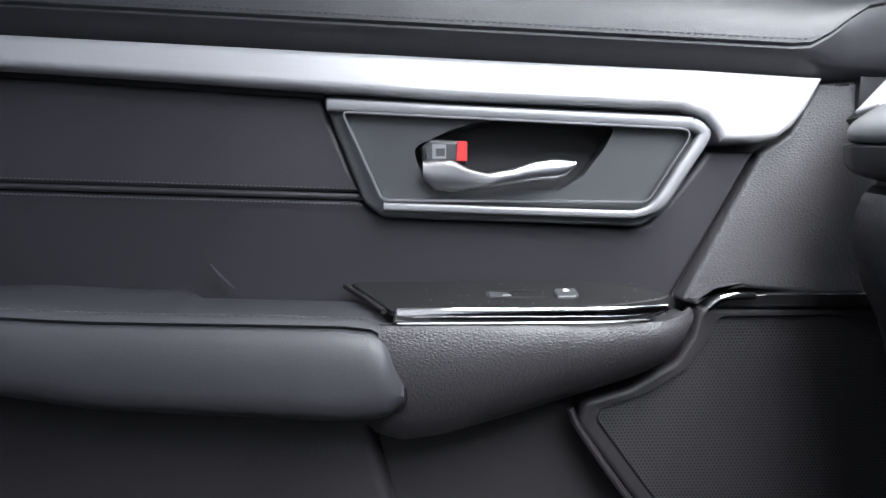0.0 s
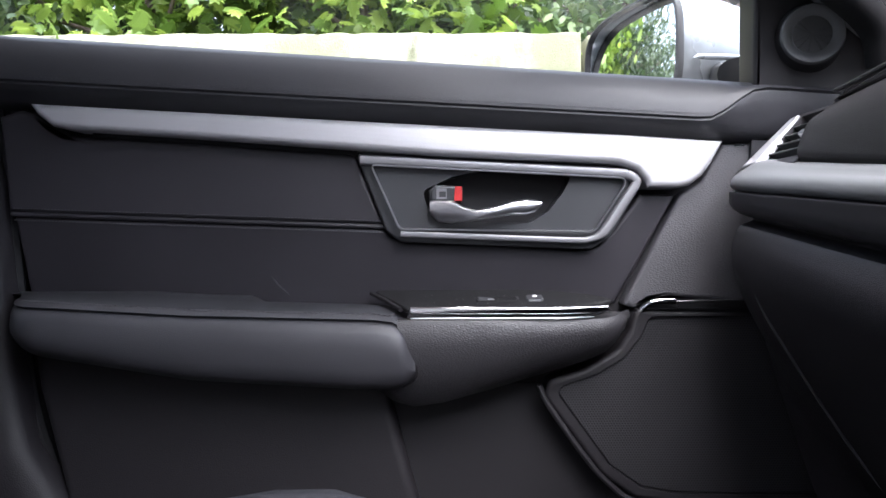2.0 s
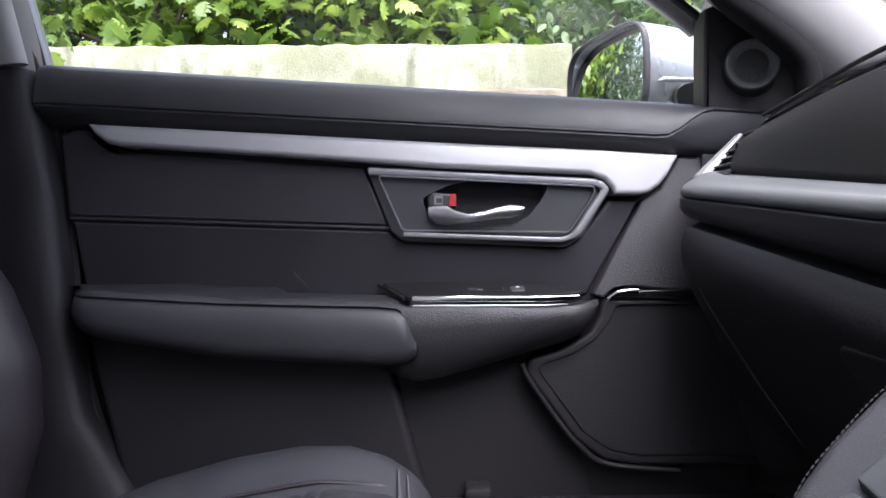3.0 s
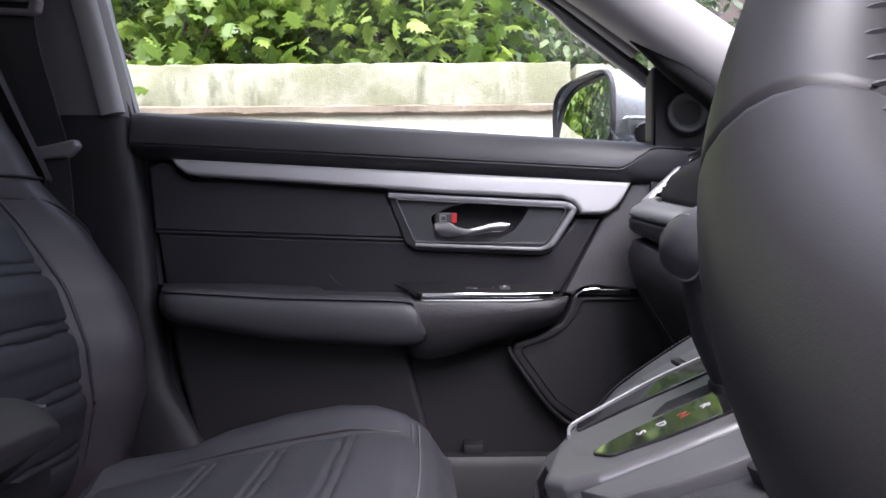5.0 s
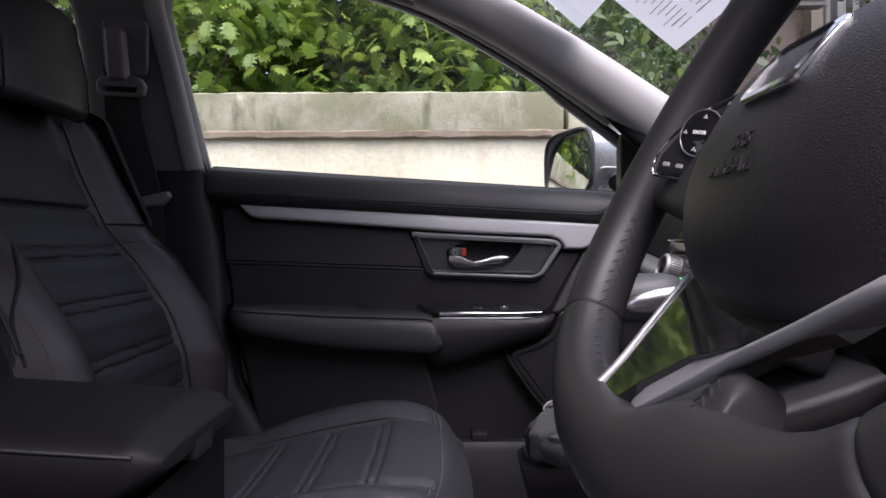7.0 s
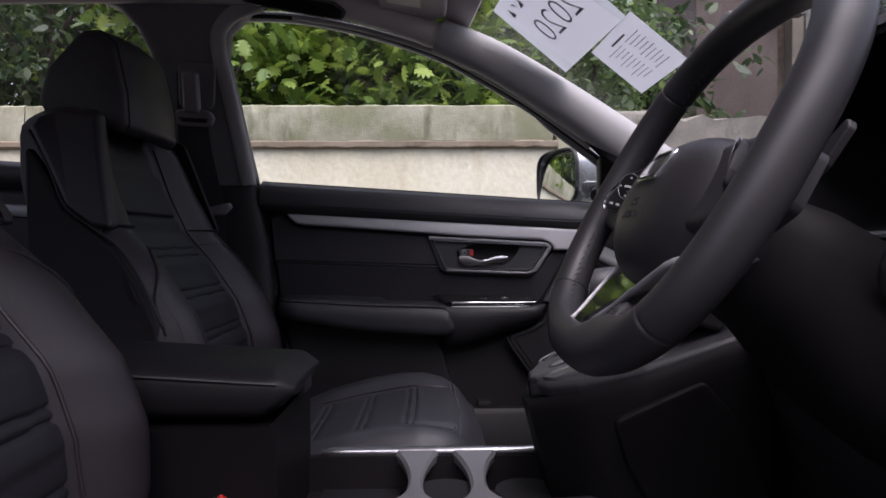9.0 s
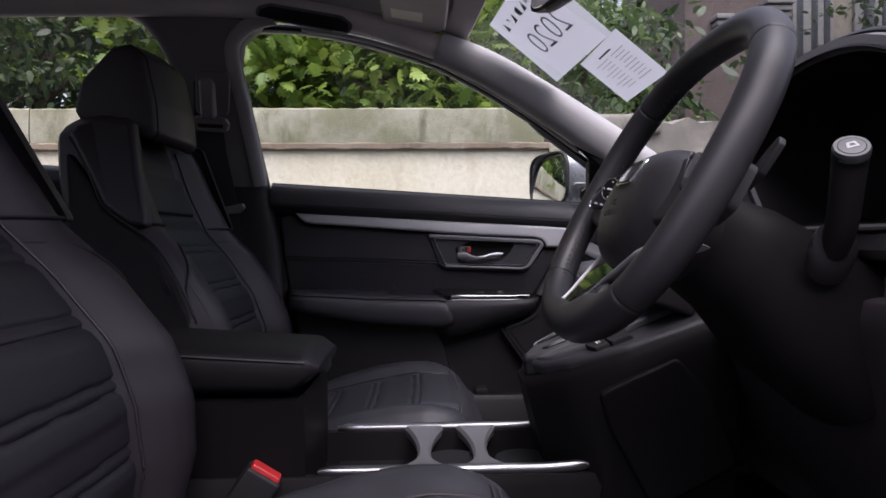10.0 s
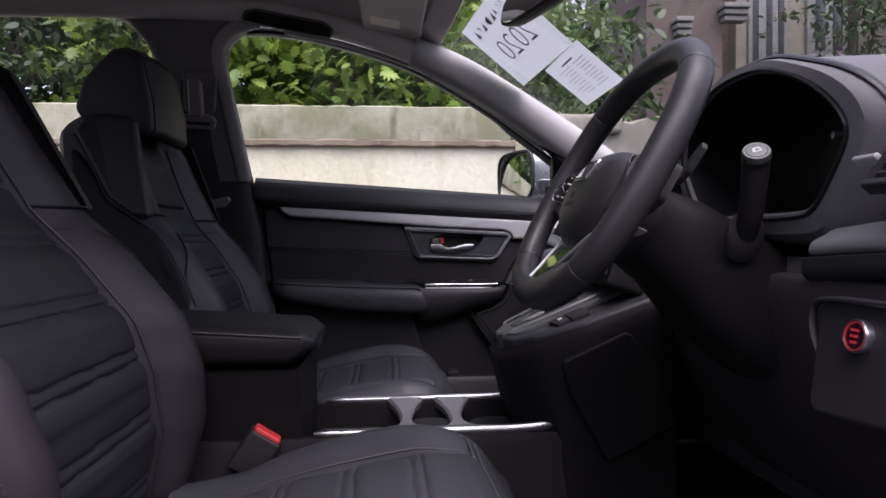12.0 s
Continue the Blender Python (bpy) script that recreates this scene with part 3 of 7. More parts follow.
        zb = interp(x, (-0.115, -0.07, -0.03, 0.0, 0.08, 0.12, 0.15, 0.176, 0.188, 0.196), (0.788, 0.772, 0.762, 0.766, 0.788, 0.799, 0.806, 0.815, 0.828, 0.848))
        yf = interp(x, (-0.115, -0.066, -0.056, -0.050, 0.05, 0.12, 0.165, 0.186, 0.196), (0.70, 0.690, 0.672, 0.6635, 0.663, 0.668, 0.678, 0.690, 0.708))
        if x < -0.052:
            zt = 0.83
        h = zt - zb
        rows.append([V(x, y, z) for y, z in ((0.755, zb), (0.755, zt - 0.006), (yf + 0.012, zt - 0.006), (yf + 0.011, zt), (yf + 0.004, zt - 0.001), (yf, zt - 0.006), (yf - 0.001, zt - h * 0.3), (yf + 0.006, zt - h * 0.6), (yf + 0.02, zt - h * 0.85), (yf + 0.035, zb))])
    grip = part("armrest_front", loft_bm(rows), M_GRAINED_GREY, door, "grained black front of the armrest")
    well = rounded([(-0.074, 0.731), (-0.036, 0.675), (0.12, 0.678), (0.163, 0.690), (0.176, 0.698), (0.155, 0.714), (0.125, 0.724), (0.085, 0.731)], 0.004)

    def plate_z(v):
        return 0.8612 + 0.25 * (v - 0.674)
    part("switch_plate", slab_bm(well, lambda u, v, w: V(u, v, plate_z(v) + w), 0.0045, 0.001, 1), M_DUSTY, grip, "dusty black switch plate")
    part("well_edge", sweep_bm([V(-0.077, 0.733, 0.8765), V(-0.060, 0.706, 0.8715), V(-0.042, 0.677, 0.8645)], superell(0.0022, 0.0022, 2.4, 10)), M_PLASTIC, grip)
    face = [(-0.036, 0.8575), (0.150, 0.8560), (0.160, 0.8585), (0.171, 0.8635), (0.164, 0.8645), (-0.033, 0.8668)]

    def strip_y(u, v, w):
        return V(u, 0.672 + 0.016 * smooth01(0.10, 0.175, u) ** 1.5 - w, v)
    part("gloss_strip", slab_bm(face, strip_y, 0.005, 0.0012, 2), M_GLOSS, grip, "gloss black strip")
    xs = np.linspace(-0.032, 0.166, 28)
    part("chrome_strip", sweep_bm([strip_y(x, 0.8650 - 0.0018 * (x + 0.03) / 0.2, 0.0035) for x in xs], superell(0.0016, 0.0034, 2.5, 14)), M_CHROME, grip, "chrome strip")
    part("chrome_foot", sweep_bm([strip_y(x, 0.8571 - 0.0012 * (x + 0.03) / 0.2, 0.004) for x in xs[:-2]], circle(0.0008, 8)), M_SATIN, grip)
    P = lambda u, v, w: V(u, v, plate_z(v) + 0.0045 + w)
    sw = part("window_switch", slab_bm(rounded([(0.034, 0.694), (0.0785, 0.695), (0.0785, 0.708), (0.034, 0.708)], 0.003), lambda u, v, w: P(u, v, w), 0.0006, 0.0003, 1, hole=rounded([(0.036, 0.696), (0.0765, 0.6965), (0.0765, 0.7065), (0.036, 0.7065)], 0.002), hole_depth=0.004), M_VOID, grip, "window switch in its slot")
    part("switch_lever", slab_bm(rounded([(0.0365, 0.6965), (0.0545, 0.6965), (0.0545, 0.7062), (0.0365, 0.7062)], 0.0015), lambda u, v, w: P(u, v, w - 0.002 + (0.0545 - u) * 0.06), 0.0018, 0.0006, 2), M_DARKGREY, sw)
    part("switch_mark", slab_bm([(0.046, 0.6975), (0.053, 0.6975), (0.052, 0.7005), (0.047, 0.7005)], lambda u, v, w: P(u, v, w + 0.0004), 0.0004, 0.0001, 1), M_SATIN, sw)
    lb = part("lock_button", slab_bm(rounded([(0.0865, 0.692), (0.1005, 0.692), (0.1035, 0.696), (0.1030, 0.7075), (0.0885, 0.7075), (0.0860, 0.704)], 0.002), lambda u, v, w: P(u, v, w), 0.0022, 0.001, 2), M_DARKGREY, grip, "grey lock button")
    part("lock_mark", slab_bm([(0.0925, 0.701), (0.0975, 0.701), (0.0965, 0.705), (0.0935, 0.705)], lambda u, v, w: P(u, v, w + 0.0022), 0.0003, 0.0001, 1), M_WHITE, lb)
    # faint scuff on the lining above the armrest
    part("scuff", sweep_bm(catmull([V(-0.184, 0.7312, 0.896), V(-0.176, 0.7312, 0.886), V(-0.165, 0.7312, 0.876)], 4), superell(0.0006, 0.0022, 2, 8), up=(0, 1, 0), scale=lambda f: 0.3 + 0.7 * math.sin(math.pi * f)), M_LEATHER_GREY, door)
    # dust and lint on the switch plate
    rng = random.Random(8)
    bm = bmesh.new()
    for k in range(30):
        u, v = rng.uniform(-0.03, 0.16), rng.uniform(0.680, 0.728)
        r = rng.uniform(0.0002, 0.0005)
        slab_bm([(u - r, v - r), (u + r, v - r * 0.4), (u + r * 0.3, v + r)], lambda a_, b_, w: P(a_, b_, w), 0.0003, 0.0001, 1, bm)
    part("dust_specks", bm, M_DUST, grip)["kind"] = "stuff"

    # lower trim: pocket panel, recessed well, speaker
    left = [(-0.438, 0.832), (-0.40, 0.820), (-0.25, 0.800), (-0.09, 0.790), (-0.056, 0.772), (-0.053, 0.747), (-0.036, 0.68), (-0.012, 0.595), (0.008, 0.50), (-0.32, 0.50), (-0.395, 0.62), (-0.432, 0.78)]
    part("pocket_panel", slab_bm(rounded(left, 0.008), D(0.755), 0.033, 0.010, 5), M_GRAINED, door, "lower door pocket panel in grained black plastic")
    part("pocket_well", slab_bm([(-0.07, 0.78), (-0.03, 0.5), (0.22, 0.5), (0.18, 0.66), (0.115, 0.775)], D(0.76), 0.012, 0.003), M_PLASTIC, door)
    frame_o = rounded([(0.205, 0.858), (0.42, 0.856), (0.42, 0.645), (0.25, 0.648), (0.205, 0.655), (0.168, 0.682), (0.107, 0.766), (0.112, 0.783), (0.150, 0.794), (0.186, 0.815), (0.199, 0.836)], 0.012)
    frame_i = rounded([(0.220, 0.851), (0.412, 0.850), (0.412, 0.656), (0.25, 0.659), (0.212, 0.666), (0.178, 0.690), (0.122, 0.768), (0.126, 0.777), (0.165, 0.790), (0.194, 0.808), (0.211, 0.830)], 0.012)
    sp = part("speaker_surround", slab_bm(frame_o, D(0.758), 0.038, 0.005, 3, hole=frame_i, hole_depth=0.01), M_GRAINED, door)
    part("speaker_grille", slab_bm(frame_i, D(0.758), 0.034, 0.002, 1), M_GRILLE, sp, "perforated black speaker grille")
    part("trim_seal", sweep_bm(catmull([V(0.103, 0.724, 0.777), V(0.112, 0.722, 0.757), V(0.150, 0.722, 0.702), V(0.176, 0.722, 0.672), V(0.21, 0.722, 0.650), V(0.30, 0.722, 0.640)], 6), circle(0.0032, 8)), M_GRAINED, sp)
    part("chrome_tip", sweep_bm(catmull([V(0.209, 0.714, 0.858), V(0.215, 0.712, 0.8635), V(0.224, 0.711, 0.867), V(0.245, 0.711, 0.8678)], 5), superell(0.0016, 0.0028, 2, 10)), M_CHROME, sp)
    part("gloss_insert", slab_bm([(0.212, 0.858), (0.40, 0.856), (0.40, 0.869), (0.226, 0.868), (0.216, 0.864)], D(0.745), 0.028, 0.002), M_GLOSS, sp)
    part("pocket_clip", box_bm((0.03, 0.715, 0.603), (0.062, 0.75, 0.622), 0.004), M_PLASTIC, door)

    # sail panel with tweeter
    tri = rounded([(0.329, 1.09), (0.329, 1.215), (0.345, 1.222), (0.50, 1.10), (0.50, 1.07)], [0.002, 0.004, 0.01, 0.01, 0.004])
    sail = part("sail_panel", slab_bm(tri[::-1], D(0.75), 0.035, 0.005, 3), M_PLASTIC, door)
    C = frame_map((0.381, 0.701, 1.142), (0.864, -0.225, 0), (0, 0, 0.9), (-0.225, -0.864, 0))
    part("tweeter_pod", revolve_bm([(0.042, -0.040), (0.0395, -0.018), (0.0375, -0.006), (0.0345, 0.003)], C, 44), M_PLASTIC, sail, "black tapering tweeter pod")
    part("tweeter_ring", revolve_bm([(0.0345, 0.003), (0.0340, 0.0055), (0.0325, 0.0075), (0.0300, 0.0078), (0.0215, 0.0035), (0.0205, 0.0020), (0.0202, -0.002)], C, 44), M_TWEETER, sail, "round dark grey tweeter")
    part("tweeter_grille", revolve_bm([(0.0203, -0.001), (0.016, 0.0008), (0.010, 0.0018), (0.003, 0.002)], C, 32), M_GRILLE, sail)
    for a in (90, 210, 330):
        p, q = math.cos(radians(a)), math.sin(radians(a))
        part("tweeter_rib", sweep_bm([C(0.003 * p, 0.003 * q, 0.0022), C(0.011 * p, 0.011 * q, 0.0019)], circle(0.0008, 6)), M_DARKGREY, sail)

    # window frame, seals and pane
    line = [V(-0.508, 0.765, 1.148), V(-0.538, 0.742, 1.30), V(-0.566, 0.715, 1.44), V(-0.573, 0.703, 1.490), V(-0.560, 0.695, 1.522), V(-0.52, 0.69, 1.541), V(-0.40, 0.687, 1.537), V(-0.257, 0.688, 1.510), V(-0.109, 0.692, 1.467), V(-0.01, 0.697, 1.425), V(0.149, 0.712, 1.336), V(0.303, 0.735, 1.232), V(0.34, 0.74, 1.205)]
    path = catmull(line, 5)
    part("frame_seal", sweep_bm(path, superell(0.0045, 0.006, 3, 12), up=(0, 1, 0)), M_RUBBER, door)
    out = [p + V(-0.012 if p.x < -0.5 else 0, 0.026, 0.008 if p.z > 1.3 else 0) for p in path]
    part("window_frame", sweep_bm(out, superell(0.012, 0.012, 3, 12), up=(0, 1, 0)), M_EDGE, door, "grey painted window frame")
    rim = [p + V(-0.017, -0.010, 0) for p in path[:17]]
    part("frame_edge", sweep_bm(rim, superell(0.0055, 0.006, 2.4, 12), up=(0, 1, 0)), M_PAINT, door, "silver painted edge of the door frame")
    # pale bar paints the side light on the sail panel's bevel
    part("lit_division_bar", box_bm((0.340, 0.748, 1.09), (0.352, 0.775, 1.215), 0.003), M_PILLAR_DARK, door)
    rows = []
    for k in range(13):
        z = 1.10 + 0.46 * k / 12
        y = 0.778 - 0.17 * (z - 1.1) - 0.06 * (z - 1.1) ** 2
        x0, x1 = -0.515 - 0.18 * max(0, z - 1.14), min(0.36, 0.34 - 1.48 * max(0, z - 1.215) if z < 1.44 else 0.007 - 3.2 * (z - 1.44))
        rows.append([V(x0, y, z), V(x1, y, z), V(x1, y + 0.004, z), V(x0, y + 0.004, z)])
    pane = part("window_pane", loft_bm(rows), M_GLASS, door, "clear closed side window")
    pane.visible_shadow = False
    return door


build_front_door()


def build_mirror():
    mir = thing("door_mirror", (0.36, 0.90, 1.10), "silver exterior door mirror outside the front window", "car mirror")
    # rounded shell behind a glass that is turned towards the driver
    eu, ew = V(-0.30, 0.954, 0), V(-0.954, -0.30, 0)
    at = frame_map((0.278, 0.985, 1.187), eu, (0, 0, 1), ew)
    tip = frame_map((0.280, 0.985, 1.187), eu, (0.124, 0.039, 0.992), (-0.946, -0.298, 0.130))
    rows = []
    for k in range(14):
        f = k / 13
        s = math.cos(f * math.pi / 2 * 0.97) ** 0.38
        rows.append([at(u * (0.25 + 0.75 * s) - 0.035 * f, v * (0.3 + 0.7 * s) * (1 - 0.12 * f), -0.165 * f) for u, v in superell(0.118, 0.080, 3.8, 32)])
    part("shell", loft_bm(rows, True, False), M_PAINT, mir, "silver painted mirror housing")
    part("bezel", slab_bm(superell(0.118, 0.080, 3.8, 40), at, 0.010, 0.003, 3, hole=superell(0.114, 0.076, 3.8, 40), hole_depth=0.010), M_PLASTIC, mir)
    # the glass bulges, so that it shows a wide view
    rows = [[tip(u * f, v * f, 0.006 - 0.5 * ((u * f) ** 2 + (v * f) ** 2) / 1.5) for u, v in superell(0.1145, 0.0765, 3.8, 40)] for f in np.linspace(1.0, 0.02, 14)]
    part("glass", loft_bm(rows), M_MIRROR, mir, "bulging mirror glass reflecting trees")
    rows = [[V(0.375 + 0.02 * f, 0.80 + 0.1 * f, 1.125 + 0.02 * f) + V(u * (1 - 0.2 * f), 0, v) for u, v in superell(0.05, 0.022, 2.6, 16)] for f in (0, 0.5, 1)]
    part("foot", loft_bm(rows), M_PLASTIC, mir)
    # no lens: a thin raised strip draws the highlight along the shell's crease
    part("indicator", slab_bm(rounded([(0.02, -0.004), (0.09, -0.003), (0.09, 0.003), (0.03, 0.003)], 0.002), frame_map((0.30, 0.868, 1.165), (1, 0.1, 0), (0, 0, 1), (0.1, -1, 0)), 0.005, 0.002), M_PAINT, mir)
    return mir


build_mirror()


# ---- car shell: pillars, roof, floor, windscreen ----
def z_screen(x, y):
    return 1.3735 - 0.70 * (x - 0.357) - 0.22 * y * y


def x_screen(z, y):
    return 0.357 + (1.3735 - 0.22 * y * y - z) / 0.70


def build_shell():
    # roof rail and screen pillar share one line above the side windows
    rail = [V(-1.75, 0.60, 1.555), V(-1.2, 0.615, 1.574), V(-0.75, 0.622, 1.580), V(-0.50, 0.624, 1.576), V(-0.36, 0.626, 1.561), V(-0.22, 0.630, 1.532), V(-0.06, 0.637, 1.479)]
    post = [V(-0.062, 0.637, 1.4800), V(0.06, 0.645, 1.430), V(0.20, 0.660, 1.352), V(0.34, 0.678, 1.266), V(0.46, 0.695, 1.188), V(0.56, 0.71, 1.115)]
    sec = superell(0.030, 0.042, 2.6, 20)
    ob = part("roof_rail_trim", sweep_bm(catmull(rail, 6), sec, up=(0, 1, 0.35)), M_FABRIC, None)
    tagged(ob, "grey cloth-covered roof rail above the side windows", "roof trim", kind="structure")
    ob = part("pillar_trim", sweep_bm(catmull(post, 6), superell(0.040, 0.050, 2.6, 24), up=(0, 1, 0.35), scale=lambda f: 1.0 + 0.38 * f), M_PILLAR, None)
    tagged(ob, "light grey windscreen pillar trim beside the window", "pillar trim", kind="structure")
    welt = [V(-0.40, 0.672, 1.536), V(-0.257, 0.673, 1.511), V(-0.109, 0.677, 1.469), V(-0.01, 0.681, 1.428), V(0.149, 0.696, 1.340), V(0.303, 0.718, 1.237)]
    part("edge_welt", sweep_bm(catmull(welt, 6), superell(0.006, 0.010, 2.4, 12), up=(0, 1, 0)), M_PILLAR, ob)
    part("airbag_tab", slab_bm(rounded([(-0.02, -0.010), (0.02, -0.010), (0.02, 0.010), (-0.02, 0.010)], 0.008), frame_map((0.055, 0.601, 1.432), (0.82, 0.07, -0.57), (0.5, -0.45, 0.74), (0.2, -0.9, -0.35)), 0.003, 0.001), M_PILLAR, ob)
    # one dark strip paints both the seal and the shade under the pillar
    foot = [V(0.252, 0.668, 1.273), V(0.299, 0.662, 1.233), V(0.334, 0.658, 1.204), V(0.362, 0.652, 1.181), V(0.398, 0.648, 1.150), V(0.416, 0.648, 1.127), V(0.422, 0.650, 1.098)]
    ob = part("pillar_seal_shade", sweep_bm(catmull(foot, 6), superell(0.013, 0.017, 2.6, 14), up=(0, 1, 0), scale=lambda f: 0.25 + 0.75 * smooth01(0, 0.45, f)), M_SEAL, None)
    tagged(ob, "dark strip for the seal and shade below the windscreen pillar", "door seal", kind="structure")
    # near side: the same line mirrored, above the open door
    for pts, nm, mt in ((rail, "roof_rail_trim", M_FABRIC), (post, "pillar_trim", M_PILLAR)):
        ob = part(nm, sweep_bm(catmull([V(p.x, -p.y, p.z) for p in pts], 5), sec, up=(0, 1, -0.35)), mt, None)
        tagged(ob, "grey trim above the open driver's door", "roof trim", kind="structure")

    # headliner, bowed across the car, and the painted roof above it
    rows = []
    for k in range(15):
        x = -1.75 + 1.74 * k / 14
        drop = 0.055 * smooth01(-0.5, 0.02, x)
        rows.append([V(x, y, 1.635 - drop - 0.14 * y * y) for y in np.linspace(-0.64, 0.64, 17)])
    bm = loft_bm(rows, False, False)
    loft_bm([[p + V(0, 0, 0.02) for p in r] for r in rows], False, False, bm)
    tagged(part("ceiling", bm, M_FABRIC), "grey cloth headliner of the car", "headliner", kind="structure")
    rows = [[V(x, y, 1.69 - 0.07 * smooth01(-0.5, 0.02, x) - 0.16 * y * y) for y in np.linspace(-0.70, 0.70, 15)] for x in np.linspace(-1.8, 0.02, 12)]
    bm = loft_bm(rows, False, False)
    tagged(part("roof_panel", bm, M_PAINT), "silver painted car roof", "car roof", kind="structure")

    # windscreen
    rows = []
    for k in range(15):
        f = k / 14
        row = []
        for y in np.linspace(-0.68, 0.68, 21):
            z = 1.585 - 0.14 * y * y * 0.9 + (1.10 - 1.585) * f
            row.append(V(x_screen(z, y), y, z))
        rows.append(row)
    bm = loft_bm(rows, False, False)
    ws = tagged(part("windscreen", bm, M_SCREENGLASS), "clear raked windscreen with papers stuck inside", "windscreen", kind="structure")
    ws.visible_shadow = False
    rows = [[V(x_screen(1.585 - 0.126 * y * y, y) - 0.03, y, 1.60 - 0.14 * y * y), V(x_screen(1.585 - 0.126 * y * y, y) + 0.02, y, 1.572 - 0.126 * y * y), V(x_screen(1.585 - 0.126 * y * y, y) + 0.01, y, 1.555 - 0.126 * y * y), V(x_screen(1.585 - 0.126 * y * y, y) - 0.05, y, 1.575 - 0.14 * y * y)] for y in np.linspace(-0.66, 0.66, 15)]
    tagged(part("screen_header", loft_bm(rows), M_FABRIC), "grey header trim above the windscreen", "roof trim", kind="structure")

    # centre pillar: dark lower half, grey upper half
    def pillar(side, label):
        rows = []
        for z, x0, x1, y in ((1.146, -0.735, -0.503, 0.700), (1.25, -0.725, -0.520, 0.683), (1.36, -0.722, -0.540, 0.664), (1.45, -0.730, -0.556, 0.645), (1.50, -0.752, -0.545, 0.632), (1.545, -0.79, -0.49, 0.620), (1.575, -0.86, -0.42, 0.612)):
            c, h = (x0 + x1) / 2, (x1 - x0) / 2
            rows.append([V(c + u, side * (y + 0.045 + v), z) for u, v in superell(h, 0.045, 4, 28)])
        up = tagged(part("centre_pillar_trim", loft_bm(rows), M_PILLAR_DARK), label, "pillar trim", kind="structure")
        edge = catmull([V(x, side * y, z) for x, y, z in ((-0.514, 0.706, 1.148), (-0.531, 0.690, 1.25), (-0.551, 0.671, 1.36), (-0.566, 0.652, 1.45), (-0.560, 0.640, 1.495), (-0.520, 0.630, 1.532), (-0.46, 0.624, 1.548))], 6)
        tagged(part("pillar_edge_trim", sweep_bm(edge, superell(0.017, 0.016, 2.8, 16), up=(0, 1, 0)), M_PILLAR), "light grey strip along the window edge", "pillar trim", kind="structure")
        rows = []
        for z, x0, x1, y in ((0.42, -0.86, -0.20, 0.690), (0.50, -0.82, -0.30, 0.692), (0.60, -0.78, -0.365, 0.694), (0.72, -0.75, -0.437, 0.696), (0.85, -0.74, -0.457, 0.697), (1.0, -0.735, -0.470, 0.698), (1.11, -0.735, -0.492, 0.700), (1.147, -0.735, -0.500, 0.702)):
            c, h = (x0 + x1) / 2, (x1 - x0) / 2
            rows.append([V(c + u, side * (y + 0.05 + v), z) for u, v in superell(h, 0.05, 5, 28)])
        tagged(part("lower_pillar_trim", loft_bm(rows), M_GRAINED), "dark grained lower pillar trim beside the seat", "pillar trim", kind="structure")
        return up
    pillar(1, "dark upper centre pillar trim with belt")
    pillar(-1, "dark centre pillar trim by the open door")
    strip = part("door_aperture_seal", sweep_bm(catmull([V(-0.40, 0.738, 0.62), V(-0.445, 0.742, 0.74), V(-0.462, 0.745, 0.86), V(-0.476, 0.748, 1.02), V(-0.498, 0.750, 1.12), V(-0.512, 0.742, 1.16), V(-0.545, 0.722, 1.30), V(-0.578, 0.690, 1.46)], 6), circle(0.008, 8)), M_RUBBER)
    tagged(strip, "black rubber seal round the door opening", "door seal", kind="structure")
    strip = part("pillar_paint", sweep_bm(catmull([V(-0.474, 0.77, 1.02), V(-0.498, 0.768, 1.12), V(-0.517, 0.758, 1.16), V(-0.549, 0.738, 1.30), V(-0.582, 0.708, 1.46)], 6), superell(0.007, 0.006, 3, 10)), M_PAINT)
    tagged(strip, "silver painted edge of the centre pillar", "car body", kind="structure")

    # rear door on the far side, seen behind the seat
    rear = thing("rear_door", (-1.15, 0.75, 0.45), "closed rear door with dark lining and silver strip", "car door")
    part("inner_panel", slab_bm(rounded([(-1.62, 0.5), (-0.78, 0.5), (-0.70, 1.13), (-1.70, 1.17)], 0.03), door_map(0.80), 0.07, 0.02, 4), M_LEATHER, rear)
    part("upper_roll", sweep_bm([V(x, 0.755, 1.160 - 0.0676 * (x + 0.494) - 0.025) for x in (-1.68, -1.2, -0.72)], superell(0.05, 0.035, 2.6, 16)), M_LEATHER_GREY, rear)
    part("trim_strip", sweep_bm([V(x, 0.722, 1.062 - 0.058 * (x + 0.6)) for x in (-1.65, -1.2, -0.74)], superell(0.008, 0.015, 2.6, 12)), M_SILVER, rear, "silver trim strip")
    part("armrest_pad", sweep_bm([V(x, 0.705, 0.86) for x in (-1.5, -1.1, -0.85)], superell(0.035, 0.035, 3, 14)), M_LEATHER_GREY, rear)
    bm = bmesh.new()
    loft_bm([[V(-1.72, 0.775, 1.15), V(-0.75, 0.775, 1.12)], [V(-1.72, 0.69, 1.56), V(-0.75, 0.69, 1.56)]], False, False, bm)
    part("window_pane", bm, M_GLASS, rear).visible_shadow = False
    part("outer_skin", slab_bm(rounded([(-1.66, 0.45), (-0.60, 0.45), (-0.56, 1.12), (-1.74, 1.15)], 0.03), lambda u, v, w: V(u, 0.84 + w, v), 0.07, 0.04, 4), M_PAINT, rear)

    # two panes out of view, tinted to dim light from the rear
    bm = loft_bm([[V(-1.82, -0.79, 1.13), V(-0.75, -0.79, 1.13)], [V(-1.80, -0.66, 1.62), V(-0.75, -0.66, 1.62)]], False, False)
    tagged(part("window_1", bm, M_TINT), "unseen near rear pane, darkened to cut the light", "car window", kind="structure")
